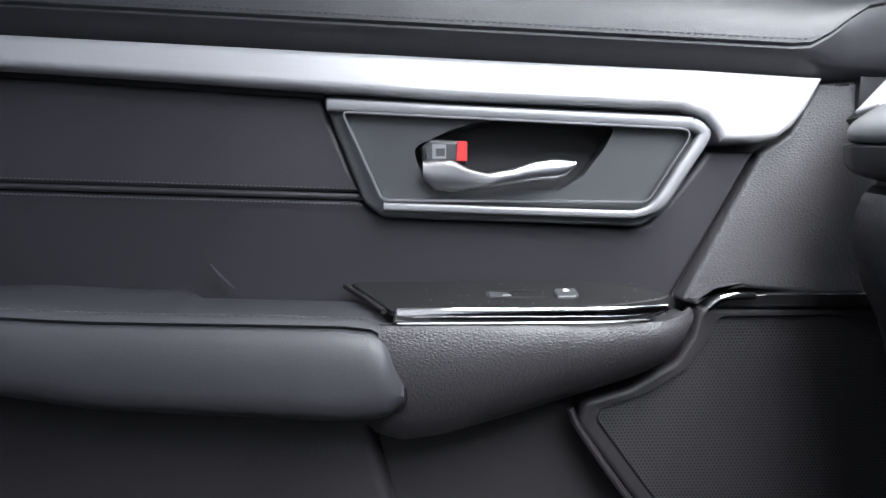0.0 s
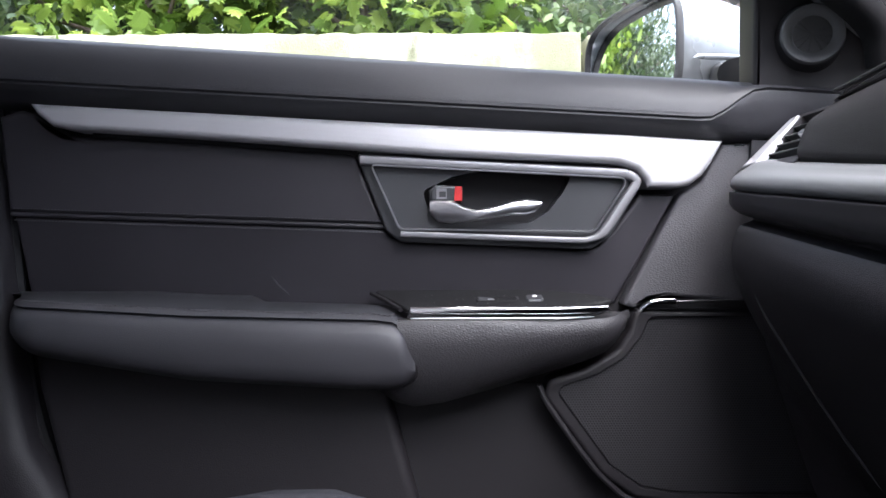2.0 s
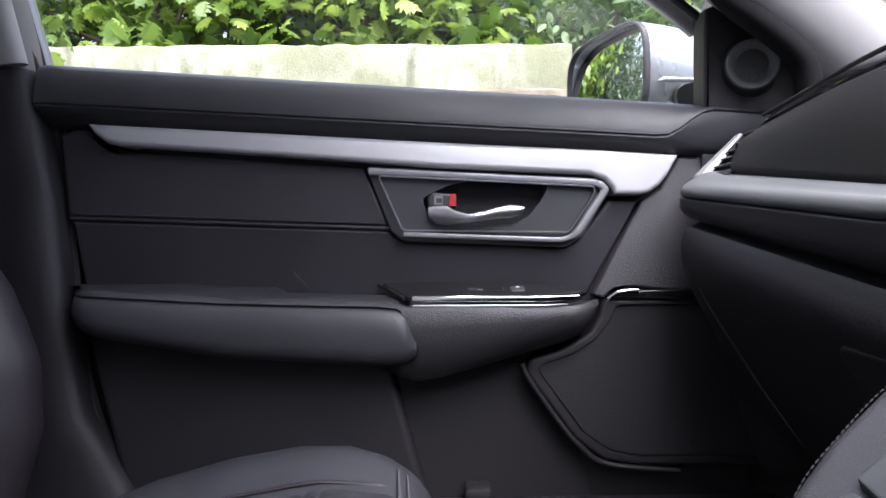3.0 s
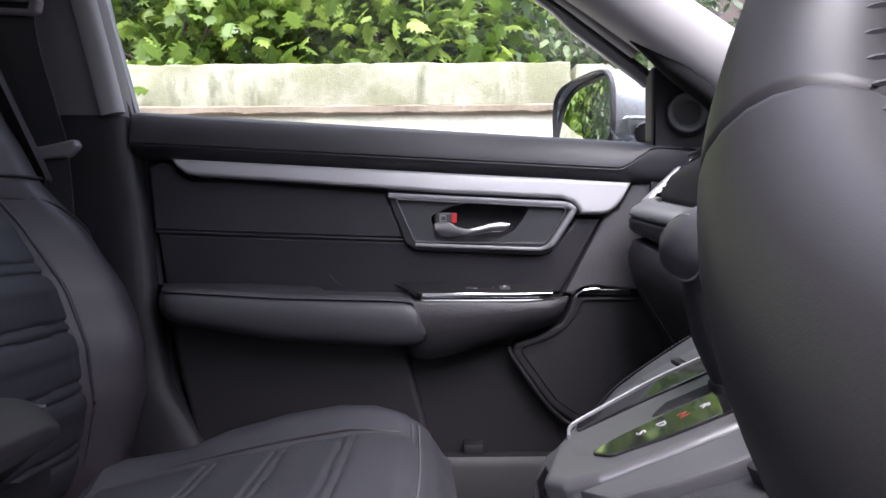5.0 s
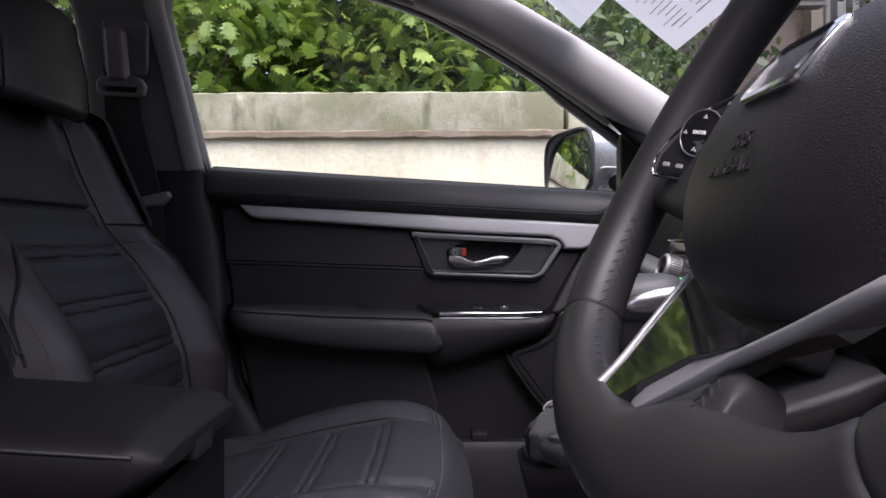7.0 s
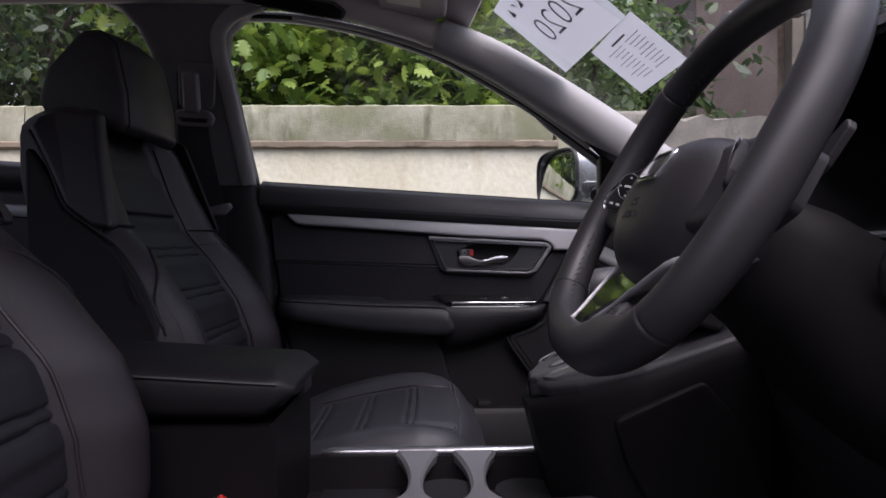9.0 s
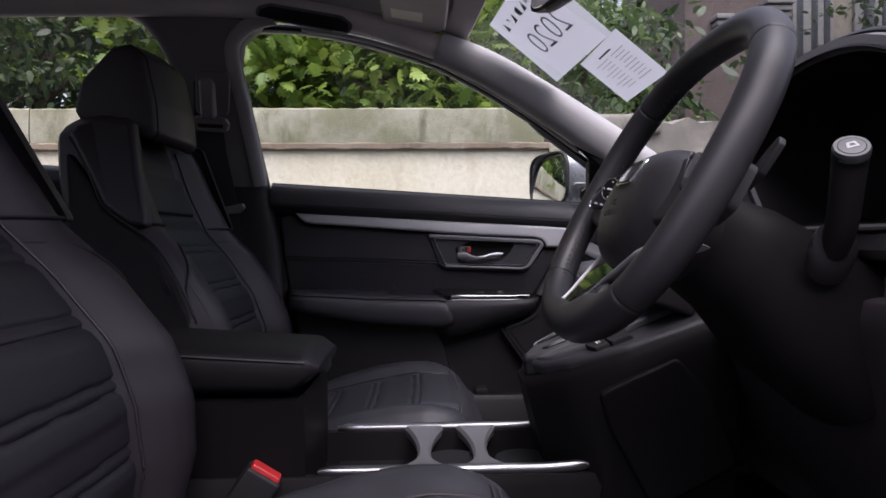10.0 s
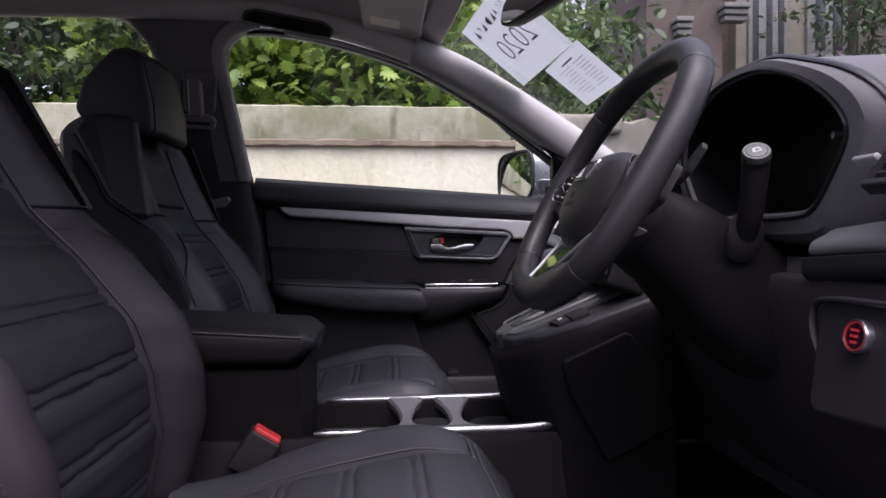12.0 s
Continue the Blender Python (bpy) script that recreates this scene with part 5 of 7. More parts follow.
def build_wheel():
    wheel = thing("steering_wheel", tuple(WC), "black leather steering wheel with silver and gloss black spokes", "steering wheel")
    RU, RT, RB, RN = 0.1690, 0.1580, 0.1500, 2.42

    def ring_pt(deg, du=0.0, dw=0.0):
        a = math.radians(deg)
        s, c = math.sin(a), math.cos(a)
        k = (abs(s) ** RN + abs(c) ** RN) ** (-1 / RN)
        u, v = RU * s * k, (RT if c > 0 else RB) * c * k
        r = math.hypot(u, v)
        return on_wheel(u * (1 + du / r), v * (1 + du / r), dw)

    def rim(a0, a1):
        rows = []
        n = max(6, int(abs(a1 - a0) / 2.5))
        ds = [a0, a0 + 0.2, a0 + 0.5, a0 + 1.0] + [a0 + (a1 - a0) * k / n for k in range(1, n)] + [a1 - 1.0, a1 - 0.5, a1 - 0.2, a1]
        for d in ds:
            e = min(d - a0, a1 - d)
            s = 1 - 0.07 * math.exp(-(e / 0.30) ** 2)
            swell = 1 + 0.10 * math.exp(-(((d % 360) - 300) / 12) ** 2) + 0.10 * math.exp(-(((d % 360) - 60) / 12) ** 2)
            low = 1 + 0.10 * smooth01(205, 192, d % 360) * smooth01(155, 168, d % 360)
            grip = 1.0
            if a0 > 90 and a1 < 270:
                grip = 1.0 + 0.87 * smooth01(182, 160, d) * smooth01(134, 158, d)
            rows.append([ring_pt(d, u * s * swell * low * (grip if u < 0 else 1.0), v * s) for u, v in superell(0.0158, 0.0162, 2.2, 24)])
        return loft_bm(rows)
    for a0, a1, lab in ((-49, 49, "smooth black top of the rim"), (49, 134, "black leather rim"), (134, 226, "thick black lower rim"), (226, 311, "stitched black leather rim")):
        part("rim", rim(a0, a1), M_RIM, wheel, lab)
    # herringbone stitches on the inner face of the rim
    for a0, a1 in ((203, 255), (286, 330), (30, 74), (105, 157)):
        bm = bmesh.new()
        for k in range(int((a1 - a0) / 2.9)):
            d = a0 + 2.9 * k
            c = 0.0012 if 90 < d < 270 else -0.0030
            for sg in (-1, 1):
                p, q = ring_pt(d + 1.5, -0.0159, c), ring_pt(d, -0.0153, c + sg * 0.0036)
                stitch_bm([(p + q) / 2, q], 1.0, (q - p).length, 0.00050, (0, 0, 0), bm)
        part("stitching", bm, M_THREAD_RIM, wheel)

    # airbag cover: a domed pad, wider at the top
    rows = []
    for k in range(15):
        f = k / 14
        s = math.cos(f * math.pi / 2) ** 0.7 if f < 1 else 0.02
        rows.append([on_wheel(u * s * (1.0 - 0.34 * max(0, -v / 0.060) ** 1.5), v * s - 0.023 + 0.008 * f, -0.020 + 0.0375 * math.sin(f * math.pi / 2)) for u, v in superell(0.097, 0.062, 2.9, 44)])
    hub = part("airbag_cover", loft_bm(rows), M_HUB, wheel, "finely grained black airbag cover")
    part("hub_back", revolve_bm([(0.050, -0.075), (0.062, -0.055), (0.066, -0.020), (0.05, -0.014)], lambda u, v, w: on_wheel(u, v * 0.85 - 0.023, w), 32), M_PLASTIC, wheel)
    part("emblem", slab_bm(rounded([(-0.021, -0.014), (0.021, -0.014), (0.024, 0.016), (-0.024, 0.016)], 0.006), lambda u, v, w: on_wheel(u, v + 0.004, 0.0172 - 5.5 * (v + 0.017) ** 2 - 2 * u * u + w), 0.0035, 0.001, 2, hole=rounded([(-0.0165, -0.0105), (0.0165, -0.0105), (0.0195, 0.0125), (-0.0195, 0.0125)], 0.004), hole_depth=0.003), M_CHROME, hub, "plain chrome emblem frame")
    for k, wd in enumerate(("SRS", "AIRBAG")):
        part("embossed_print", text_bm(wd, 0.0095, lambda u, v, w, k=k: on_wheel(u, v - 0.028 - 0.0105 * k, 0.0172 - 2 * u * u - 0.0008 * k + w), 0.0006), M_PLASTIC, hub)

    # side spokes with button pads
    for s in (-1, 1):
        P = lambda u, v, w, s=s: on_wheel(s * u, v, w)
        Q = lambda u, v, w, s=s: on_wheel(s * u, v, w - 0.001)
        spoke = [(0.050, -0.046), (0.100, -0.044), (0.150, -0.034), (0.166, -0.022), (0.164, 0.014), (0.120, 0.024), (0.05, 0.024)]
        sp = part("spoke", slab_bm(rounded(spoke, 0.008), lambda u, v, w: P(u, v, w - 0.026), 0.026, 0.008, 4), M_RIM, wheel)
        Q = lambda u, v, w, s=s: on_wheel(s * u, v, w - 0.0085 + 0.5 * (u - 0.115) + 0.2 * (v + 0.018))
        pad = rounded([(0.085, -0.0205), (0.105, -0.0207), (0.1355, -0.0212), (0.1345, -0.010), (0.1255, 0.004), (0.115, 0.014), (0.095, 0.0245), (0.080, 0.0245)], 0.004)
        bp = part("button_pad", slab_bm(pad, Q, 0.009, 0.003), M_PLASTIC, sp, "black button pad with chrome edge")
        if s < 0:
            part("chrome_edge", sweep_bm(catmull([Q(0.086, -0.0215, 0.0082), Q(0.105, -0.0216, 0.0085), Q(0.130, -0.0221, 0.0085), Q(0.1358, -0.0205, 0.0085), Q(0.1355, -0.0095, 0.0085), Q(0.1265, 0.0048, 0.0085), Q(0.1155, 0.0150, 0.0085), Q(0.097, 0.0250, 0.0085)], 6), circle(0.0009, 8)), M_CHROME, sp)
        part("round_button", revolve_bm([(0.0160, 0.0085), (0.0160, 0.0096), (0.0148, 0.0100), (0.0085, 0.0098), (0.0080, 0.0102), (0.003, 0.0103)], lambda u, v, w: Q(u * 0.82 + 0.1105, v * 0.82 + 0.0035, w), 28), M_GLOSS, bp)
        part("button_ring", sweep_bm([Q(0.1105 + 0.0126 * math.cos(a), 0.0035 + 0.0126 * math.sin(a), 0.0099) for a in np.linspace(0, 2 * math.pi, 36, endpoint=False)], circle(0.00045, 6), closed=True), M_EDGE, bp)
        if s < 0:
            part("button_print", text_bm("ENTER", 0.0028, lambda u, v, w: Q(0.1105 - u, 0.0033 + v, 0.0105 + w)), M_WHITE, bp, "white lettering")
        bm = bmesh.new()
        for du, dv in ((0.1100, 0.0120), (0.1110, -0.0058), (0.1015, 0.0035), (0.1200, 0.0030)):
            slab_bm([(du - 0.0014, dv - 0.0009), (du + 0.0014, dv - 0.0009), (du, dv + 0.0013)], lambda u, v, w: Q(u, v, 0.0101 + w), 0.0005, 0.0001, 1, bm)
        for du in (0.1005, 0.109, 0.118, 0.127):
            slab_bm(rounded([(du - 0.0024, -0.0165), (du + 0.0024, -0.0165), (du + 0.0020, -0.0142), (du - 0.0020, -0.0142)], 0.0008), lambda u, v, w: Q(u, v, 0.0090 + w), 0.0006, 0.0002, 1, bm)
        part("button_marks", bm, M_PRINT if s < 0 else M_DARKGREY, bp)

        # shift paddle behind
        pd = [(0.086, 0.016), (0.102, 0.032), (0.107, 0.060), (0.100, 0.068), (0.090, 0.052), (0.080, 0.030)]
        part("shift_paddle", slab_bm(rounded(pd, 0.005), lambda u, v, w: P(u, v, w - 0.058), 0.006, 0.002), M_PLASTIC, wheel)
    # lower spoke: gloss insert with a chrome edge, satin plate with a bright ridge, leather gusset
    A = lambda u, v, w: on_wheel(u, v, w + 0.001 - 0.339 * (v + 0.118) - 0.04 * (u + 0.0465))
    gl = [(-0.022, -0.139), (-0.032, -0.1425), (-0.0405, -0.140), (-0.0435, -0.128), (-0.0465, -0.118), (-0.052, -0.107), (-0.057, -0.096), (-0.062, -0.085), (-0.068, -0.072), (-0.020, -0.068), (0.050, -0.068), (0.044, -0.080), (0.019, -0.096), (-0.001, -0.106), (-0.014, -0.124)]
    arm = part("lower_spoke", slab_bm(gl, lambda u, v, w: A(u, v, w - 0.012), 0.012, 0.0003, 1), M_GLOSS, wheel, "gloss black lower spoke insert", sharp=20)
    part("chrome_edge", sweep_bm(catmull([A(-0.0398, -0.1425, 0.0020), A(-0.0408, -0.1390, 0.0008), A(-0.0437, -0.1280, 0.0), A(-0.0467, -0.1180, 0.0), A(-0.0572, -0.0960, 0.0), A(-0.0682, -0.0720, 0.0)], 6), superell(0.0019, 0.0016, 2.4, 12), up=tuple(WW)), M_SPOKE, arm, "bright silver edge")
    # one satin blade: hollow beside the gloss insert, then a bright ridge
    top = catmull([V(*q, 0) for q in ((-0.0275, -0.1375), (-0.0139, -0.1225), (-0.0049, -0.1090), (0.0060, -0.0985), (0.0170, -0.0930), (0.0434, -0.0802), (0.0640, -0.0700), (0.0800, -0.0600), (0.1040, -0.0420))], 5)
    ridge = catmull([V(*q, 0) for q in ((-0.0210, -0.1372), (-0.0048, -0.1294), (0.0100, -0.1185), (0.0222, -0.1091), (0.0361, -0.0985), (0.0568, -0.0860), (0.0709, -0.0768), (0.0870, -0.0660), (0.1120, -0.0470))], 5)
    low = catmull([V(*q, 0) for q in ((-0.0190, -0.1378), (-0.0030, -0.1318), (0.0130, -0.1215), (0.0265, -0.1124), (0.0410, -0.1023), (0.0590, -0.0915), (0.0720, -0.0832), (0.0900, -0.0720), (0.1160, -0.0520))], 5)
    rows = []
    for k, (p, q, r) in enumerate(zip(top, ridge, low)):
        m, c1, c2 = p * 0.5 + q * 0.5, p * 0.2 + q * 0.8, q * 0.3 + r * 0.7
        pw = -0.0008 - 0.339 * (p.y + 0.118) - 0.04 * (p.x + 0.0465)
        row = [(p, pw - 0.003), (p, pw), (p * 0.85 + q * 0.15, pw * 0.82 - 0.0010), (m, pw * 0.45 - 0.0018), (c1, pw * 0.15 - 0.0014), (q, -0.0004), (q * 0.6 + r * 0.4, 0.0014), (c2, 0.0024), (r * 0.85 + q * 0.15, 0.0022), (r, 0.0004), (r, -0.0020), (m, pw * 0.45 - 0.0050)]
        rows.append([on_wheel(c.x, c.y, w - 0.0010 - 0.010 * smooth01(34, 39, k)) for c, w in row])
    part("silver_band", loft_bm(rows), M_SPOKE, arm, "satin silver spoke blade with a bright ridge", sharp=60)
    # leather wrap that swells from the rim up to the blade and ends in a stitched edge
    inner = catmull([V(*q, 0) for q in ((-0.034, -0.1455), (-0.020, -0.1392), (-0.004, -0.1328), (0.012, -0.1228), (0.026, -0.1138), (0.038, -0.1058), (0.046, -0.1035), (0.0535, -0.1065), (0.0600, -0.1150), (0.0680, -0.1210))], 4)
    rows = []
    for k, p in enumerate(inner):
        ang = math.degrees(math.atan2(p.x, p.y)) % 360
        q = ring_pt(ang) - WC
        qu, qv = q.dot(WU), q.dot(WV)
        L = math.hypot(qu - p.x, qv - p.y)
        row = [on_wheel(qu, qv, -0.012)]
        for g in (0.0, 0.06, 0.14, 0.26, 0.40, 0.55, 0.70, 0.82, 0.91, 0.97, 1.0, 1.0):
            f = (0.004 + (L - 0.004) * g) / L if L > 0.004 else g
            w = 0.0152 - 0.0150 * g ** 0.95 - 0.003 * smooth01(0.82, 1.0, g) ** 2
            row.append(on_wheel(qu + (p.x - qu) * f, qv + (p.y - qv) * f, w))
        row[-1] = on_wheel(p.x, p.y, -0.014)
        rows.append(row)
    web = part("leather_web", loft_bm(rows), M_RIM, wheel, sharp=60)
    bm = bmesh.new()
    for k in range(5):
        for sg in (-1, 1):
            p = on_wheel(0.0450 + 0.0020 * k, -0.1085 - 0.0034 * k, 0.0028 + 0.0017 * k)
            arm_v = WU * (0.004 * sg) - WV * 0.003
            stitch_bm([p + arm_v * 0.5, p + arm_v], 1.0, 0.0046, 0.0005, (0, 0, 0), bm)
    part("stitching", bm, M_LEATHER_GREY, web)
    return wheel


build_wheel()


def build_column():
    col = thing("steering_column", (0.26, -0.37, 0.98), "black steering column shroud behind the wheel", "steering column")
    rows = []
    for w, a, b, dv in ((-0.060, 0.042, 0.040, -0.020), (-0.074, 0.058, 0.050, -0.022), (-0.11, 0.068, 0.056, -0.022), (-0.17, 0.074, 0.068, -0.034), (-0.26, 0.078, 0.076, -0.040)):
        rows.append([on_wheel(u, v + dv, w) for u, v in superell(a, b, 2.8, 32)])
    part("shroud", loft_bm(rows), M_SHADE_BLACK, col)
    for s, lab in ((1, "black indicator stalk with white symbol"), (-1, "black wiper stalk")):
        line = [V(x, -0.37 - s * dy, z) for x, dy, z in ((0.243, 0.082, 0.995), (0.240, 0.098, 1.015), (0.235, 0.113, 1.046), (0.2325, 0.1205, 1.0650), (0.2285, 0.1285, 1.0735))]
        st = part("stalk", sweep_bm(catmull(line, 6), circle(0.0130, 16), up=(1, 0, 0), scale=lambda f: 0.9 + 0.15 * f), M_DULL, col, lab)
        d = V(-0.32, -0.62 * s, 0.72).normalized()
        side = d.cross(V(1, 0, 0)).normalized()
        fr = frame_map(line[-1], V(1, 0, 0) - d * d.x, side, d)
        part("stalk_button", revolve_bm([(0.0138, -0.004), (0.0140, 0.001), (0.0130, 0.003), (0.0105, 0.003), (0.0100, 0.0020), (0.0098, 0.0032), (0.004, 0.0036)], fr, 28), M_DARKGREY, st)
        part("stalk_symbol", slab_bm(rounded([(-0.005, -0.003), (0.005, -0.003), (0.004, 0.004), (-0.003, 0.004)], 0.001), lambda u, v, w: fr(u, v, w + 0.0036), 0.0004, 0.0001, 1, hole=[(-0.002, -0.001), (0.003, -0.001), (0.002, 0.002), (-0.001, 0.002)], hole_depth=0.0004), M_PRINT, st)
        part("stalk_collar", revolve_bm([(0.021, -0.012), (0.022, 0.0), (0.019, 0.008), (0.013, 0.010)], frame_map(line[0], V(1, 0, 0), V(0, 0, 1), (line[1] - line[0]).normalized()), 20), M_PLASTIC, st)


build_column()


# ---- dashboard ----
def dash_edge(y):
    return 1.053 + 0.020 * smooth01(0.66, 0.38, abs(y))


def build_dash():
    dash = thing("dashboard", (0.5, 0, 0.5), "black dashboard with grey trim band and glove box", "dashboard")

    def body(y):
        e = dash_edge(y)
        x0 = 0.350
        well = smooth01(0.205, 0.175, abs(y + 0.372)) * 0.14
        end = smooth01(0.565, 0.60, y)
        return [V(x + (0.075 * end if x < 0.38 and z > 0.975 else 0), y, z - (well if 0.319 < x < 0.6 and z > 0.99 else 0) - (0.012 * end if z > 1.03 else 0)) for x, z in ((0.80, 0.60), (0.80, 1.085), (0.66, 1.115), (0.50, e + 0.045), (0.42, e + 0.032), (0.375, e + 0.014), (x0 + 0.008, e + 0.004), (x0, e - 0.004), (x0 - 0.012, e - 0.018),
                                        (0.336, 1.024), (0.328, 1.010), (0.324, 0.996), (0.318, 0.965), (0.300, 0.955), (0.302, 0.90), (0.325, 0.84), (0.38, 0.74), (0.44, 0.66), (0.47, 0.60))]
    ys = list(np.linspace(0.655, -0.685, 41))
    rows = [body(y) for y in ys]
    part("dash_body", loft_bm(smooth_rows(rows, 2)), M_SOFT, dash, "soft grained upper dashboard")

    # flat leather pad leaning back above the band, on the passenger side
    rows = []
    for y in [0.585, 0.5845, 0.583, 0.580, 0.575] + list(np.linspace(0.565, 0.14, 24)):
        e = dash_edge(y)
        k = 0.012 * (1 - math.sqrt(max(0.0, 1 - smooth01(0.570, 0.585, y) ** 2)))
        b = 1.001 - 0.125 * (0.585 - max(y, 0.30))
        prof = ((0.36, e - 0.008), (0.340, e - 0.0075), (0.336, e - 0.009), (0.332, e - 0.012), (0.3165, b + (e - b) * 0.62), (0.3065, b + (e - b) * 0.36), (0.3005, b + 0.010), (0.2995, b + 0.005), (0.3005, b + 0.0015), (0.306, b - 0.002), (0.34, b - 0.004))
        rows.append([V(x + k, y + 0.45 * (z - b) * smooth01(0.40, 0.585, y), z) for x, z in prof])
    part("knee_pad", loft_bm(smooth_rows(rows, 3)), M_DASH_PAD, dash, "black leather dashboard pad")

    # satin grey band, on both sides of the centre
    for s in (1, -1):
        inner = 0.13 if s > 0 else 0.515
        rows = []
        for y in np.linspace(0.672, inner, 28):
            k = 0.030 * (1 - math.sqrt(max(0.0, 1 - smooth01(0.63, 0.672, y) ** 2)))
            dz = -0.10 * (0.655 - max(y, 0.30)) if s > 0 else -0.022 * smooth01(0.66, 0.28, y)
            rows.append([V(x + k, s * y, z + dz * (1.22 if z > 1.0 else 1.0)) for x, z in ((0.33, 1.0105), (0.300, 1.0085), (0.287, 1.002), (0.2755, 0.9945), (0.2715, 0.988), (0.273, 0.982), (0.285, 0.979), (0.33, 0.979))])
        part("trim_band", loft_bm(smooth_rows(rows)), M_BAND, dash, "satin grey trim band")
        rows = []
        for y in np.linspace(0.675, inner - 0.01, 28):
            k = 0.032 * (1 - math.sqrt(max(0.0, 1 - smooth01(0.63, 0.675, y) ** 2)))
            dz = -0.10 * (0.655 - max(y, 0.30)) if s > 0 else -0.022 * smooth01(0.66, 0.28, y)
            rows.append([V(x + k, s * y, z + dz * (1.0 if z > 0.97 else 1.35)) for x, z in ((0.33, 0.980), (0.276, 0.980), (0.2705, 0.974), (0.272, 0.965), (0.282, 0.958), (0.30, 0.955), (0.33, 0.955))])
        part("band_lip", loft_bm(smooth_rows(rows)), M_PLASTIC, dash)
    # gloss strip along the top edge
    rows = []
    for y in np.linspace(0.66, 0.14, 30):
        e = dash_edge(y)
        n = 0.35 + 0.65 * smooth01(0.64, 0.46, y)
        rows.append([V(x + 0.034 * smooth01(0.575, 0.66, y), y, e + z * n + 0.002 * (1 - n)) for x, z in ((0.352, -0.008), (0.3375, -0.007), (0.3365, -0.005), (0.3425, 0.0055), (0.3445, 0.0068), (0.356, 0.0075))])
    part("gloss_edge", loft_bm(rows), M_GLOSS, dash, "gloss black strip along the top of the pad")
    part("edge_line", sweep_bm([V(0.3455, y, dash_edge(y) + 0.0085) for y in np.linspace(0.60, 0.14, 24)], superell(0.0022, 0.0022, 2.2, 8)), M_PLASTIC, dash)

    # glove box
    rows = []
    for y in np.linspace(0.665, 0.155, 30):
        a = 1 - smooth01(0.63, 0.665, y) * 0.5
        dz = -0.137 * (0.632 - max(y, 0.30))
        rows.append([V(0.33 - (0.33 - x) * a, y, z + (dz if z > 0.91 else 0.6 * dz if z > 0.86 else 0)) for x, z in ((0.36, 0.947), (0.285, 0.9485), (0.272, 0.940), (0.268, 0.92), (0.276, 0.885), (0.305, 0.83), (0.36, 0.745), (0.42, 0.665), (0.46, 0.665), (0.42, 0.80))])
    gb = part("glove_box", loft_bm(smooth_rows(rows)), M_GRAINED, dash, "closed black glove box")
    part("glove_box_seam", sweep_bm(catmull([V(0.273, 0.60, 0.93), V(0.277, 0.60, 0.885), V(0.304, 0.595, 0.832), V(0.358, 0.59, 0.748), V(0.41, 0.585, 0.68)], 6), circle(0.0022, 6)), M_DARKGREY, gb)
    part("release_recess", slab_bm(rounded([(-0.06, -0.02), (0.06, -0.02), (0.055, 0.018), (-0.055, 0.018)], 0.012), frame_map((0.292, 0.30, 0.845), (0, 1, 0), (0.5, 0, -0.86), (-0.86, 0, -0.5)), 0.008, 0.003), M_PLASTIC, gb)
    # driver side knee panel
    rows = []
    for y in np.linspace(-0.155, -0.685, 24):
        rows.append([V(x, y, z) for x, z in ((0.36, 0.955), (0.290, 0.953), (0.278, 0.945), (0.276, 0.92), (0.288, 0.87), (0.318, 0.80), (0.37, 0.72), (0.42, 0.66), (0.46, 0.66), (0.42, 0.80))])
    kp = part("lower_panel", loft_bm(smooth_rows(rows)), M_KNEE, dash, "black lower dashboard panel under the wheel")

    # end vents
    for s in (1, -1):
        y0 = 0.640 if s > 0 else -0.628
        if s > 0:
            # leaning end vent with a broad silver cheek towards the door
            at = frame_map((0.308, 0.690, 1.009), (0, -1, 0), (0.75, 0, 0.66), (-0.66, 0, 0.75))
            vent = part("air_vent", slab_bm(rounded([(-0.006, -0.010), (0.118, -0.012), (0.105, 0.082), (-0.018, 0.082)], 0.004)[::-1], lambda u, v, w: at(u, v, w - 0.030), 0.028, 0.003, 3, hole=rounded([(0.024, 0.000), (0.112, -0.004), (0.100, 0.074), (0.002, 0.074)], 0.003)[::-1], hole_depth=0.024), M_PLASTIC, dash, "black air vent with silver edge")
            part("silver_edge", slab_bm(rounded([(0.002, -0.006), (0.027, -0.003), (0.0265, 0.003), (0.000, 0.070), (-0.004, 0.076), (-0.015, 0.072)], 0.002)[::-1], lambda u, v, w: at(u, v, w - 0.006), 0.007, 0.002, 3), M_SILVER, vent, "bright silver vent edge")
            part("vent_sill", slab_bm([(0.000, -0.013), (0.112, -0.015), (0.112, -0.006), (0.028, -0.005), (0.001, -0.008)][::-1], lambda u, v, w: at(u, v, w - 0.008), 0.008, 0.0015, 2), M_PLASTIC, vent)
            for k in range(5):
                v0 = 0.008 + 0.0145 * k
                part("vent_blade", slab_bm([(0.022 - 0.34 * v0, -0.0012), (0.106, -0.0012), (0.106, 0.0012), (0.022 - 0.34 * v0, 0.0012)][::-1], lambda u, v, w, v0=v0: at(u, v + v0 - w * 0.45, w - 0.021), 0.018, 0.0008, 1), M_DARKGREY, vent)
            part("vent_knob", slab_bm(rounded([(0.050, 0.034), (0.060, 0.034), (0.060, 0.041), (0.050, 0.041)], 0.002)[::-1], lambda u, v, w: at(u, v, w - 0.006), 0.007, 0.002), M_SATIN, vent)
            continue
        at = frame_map((0.290, y0, 1.050), (0, 1, 0), (0.62, 0, 0.785), (-0.785, 0, 0.62))
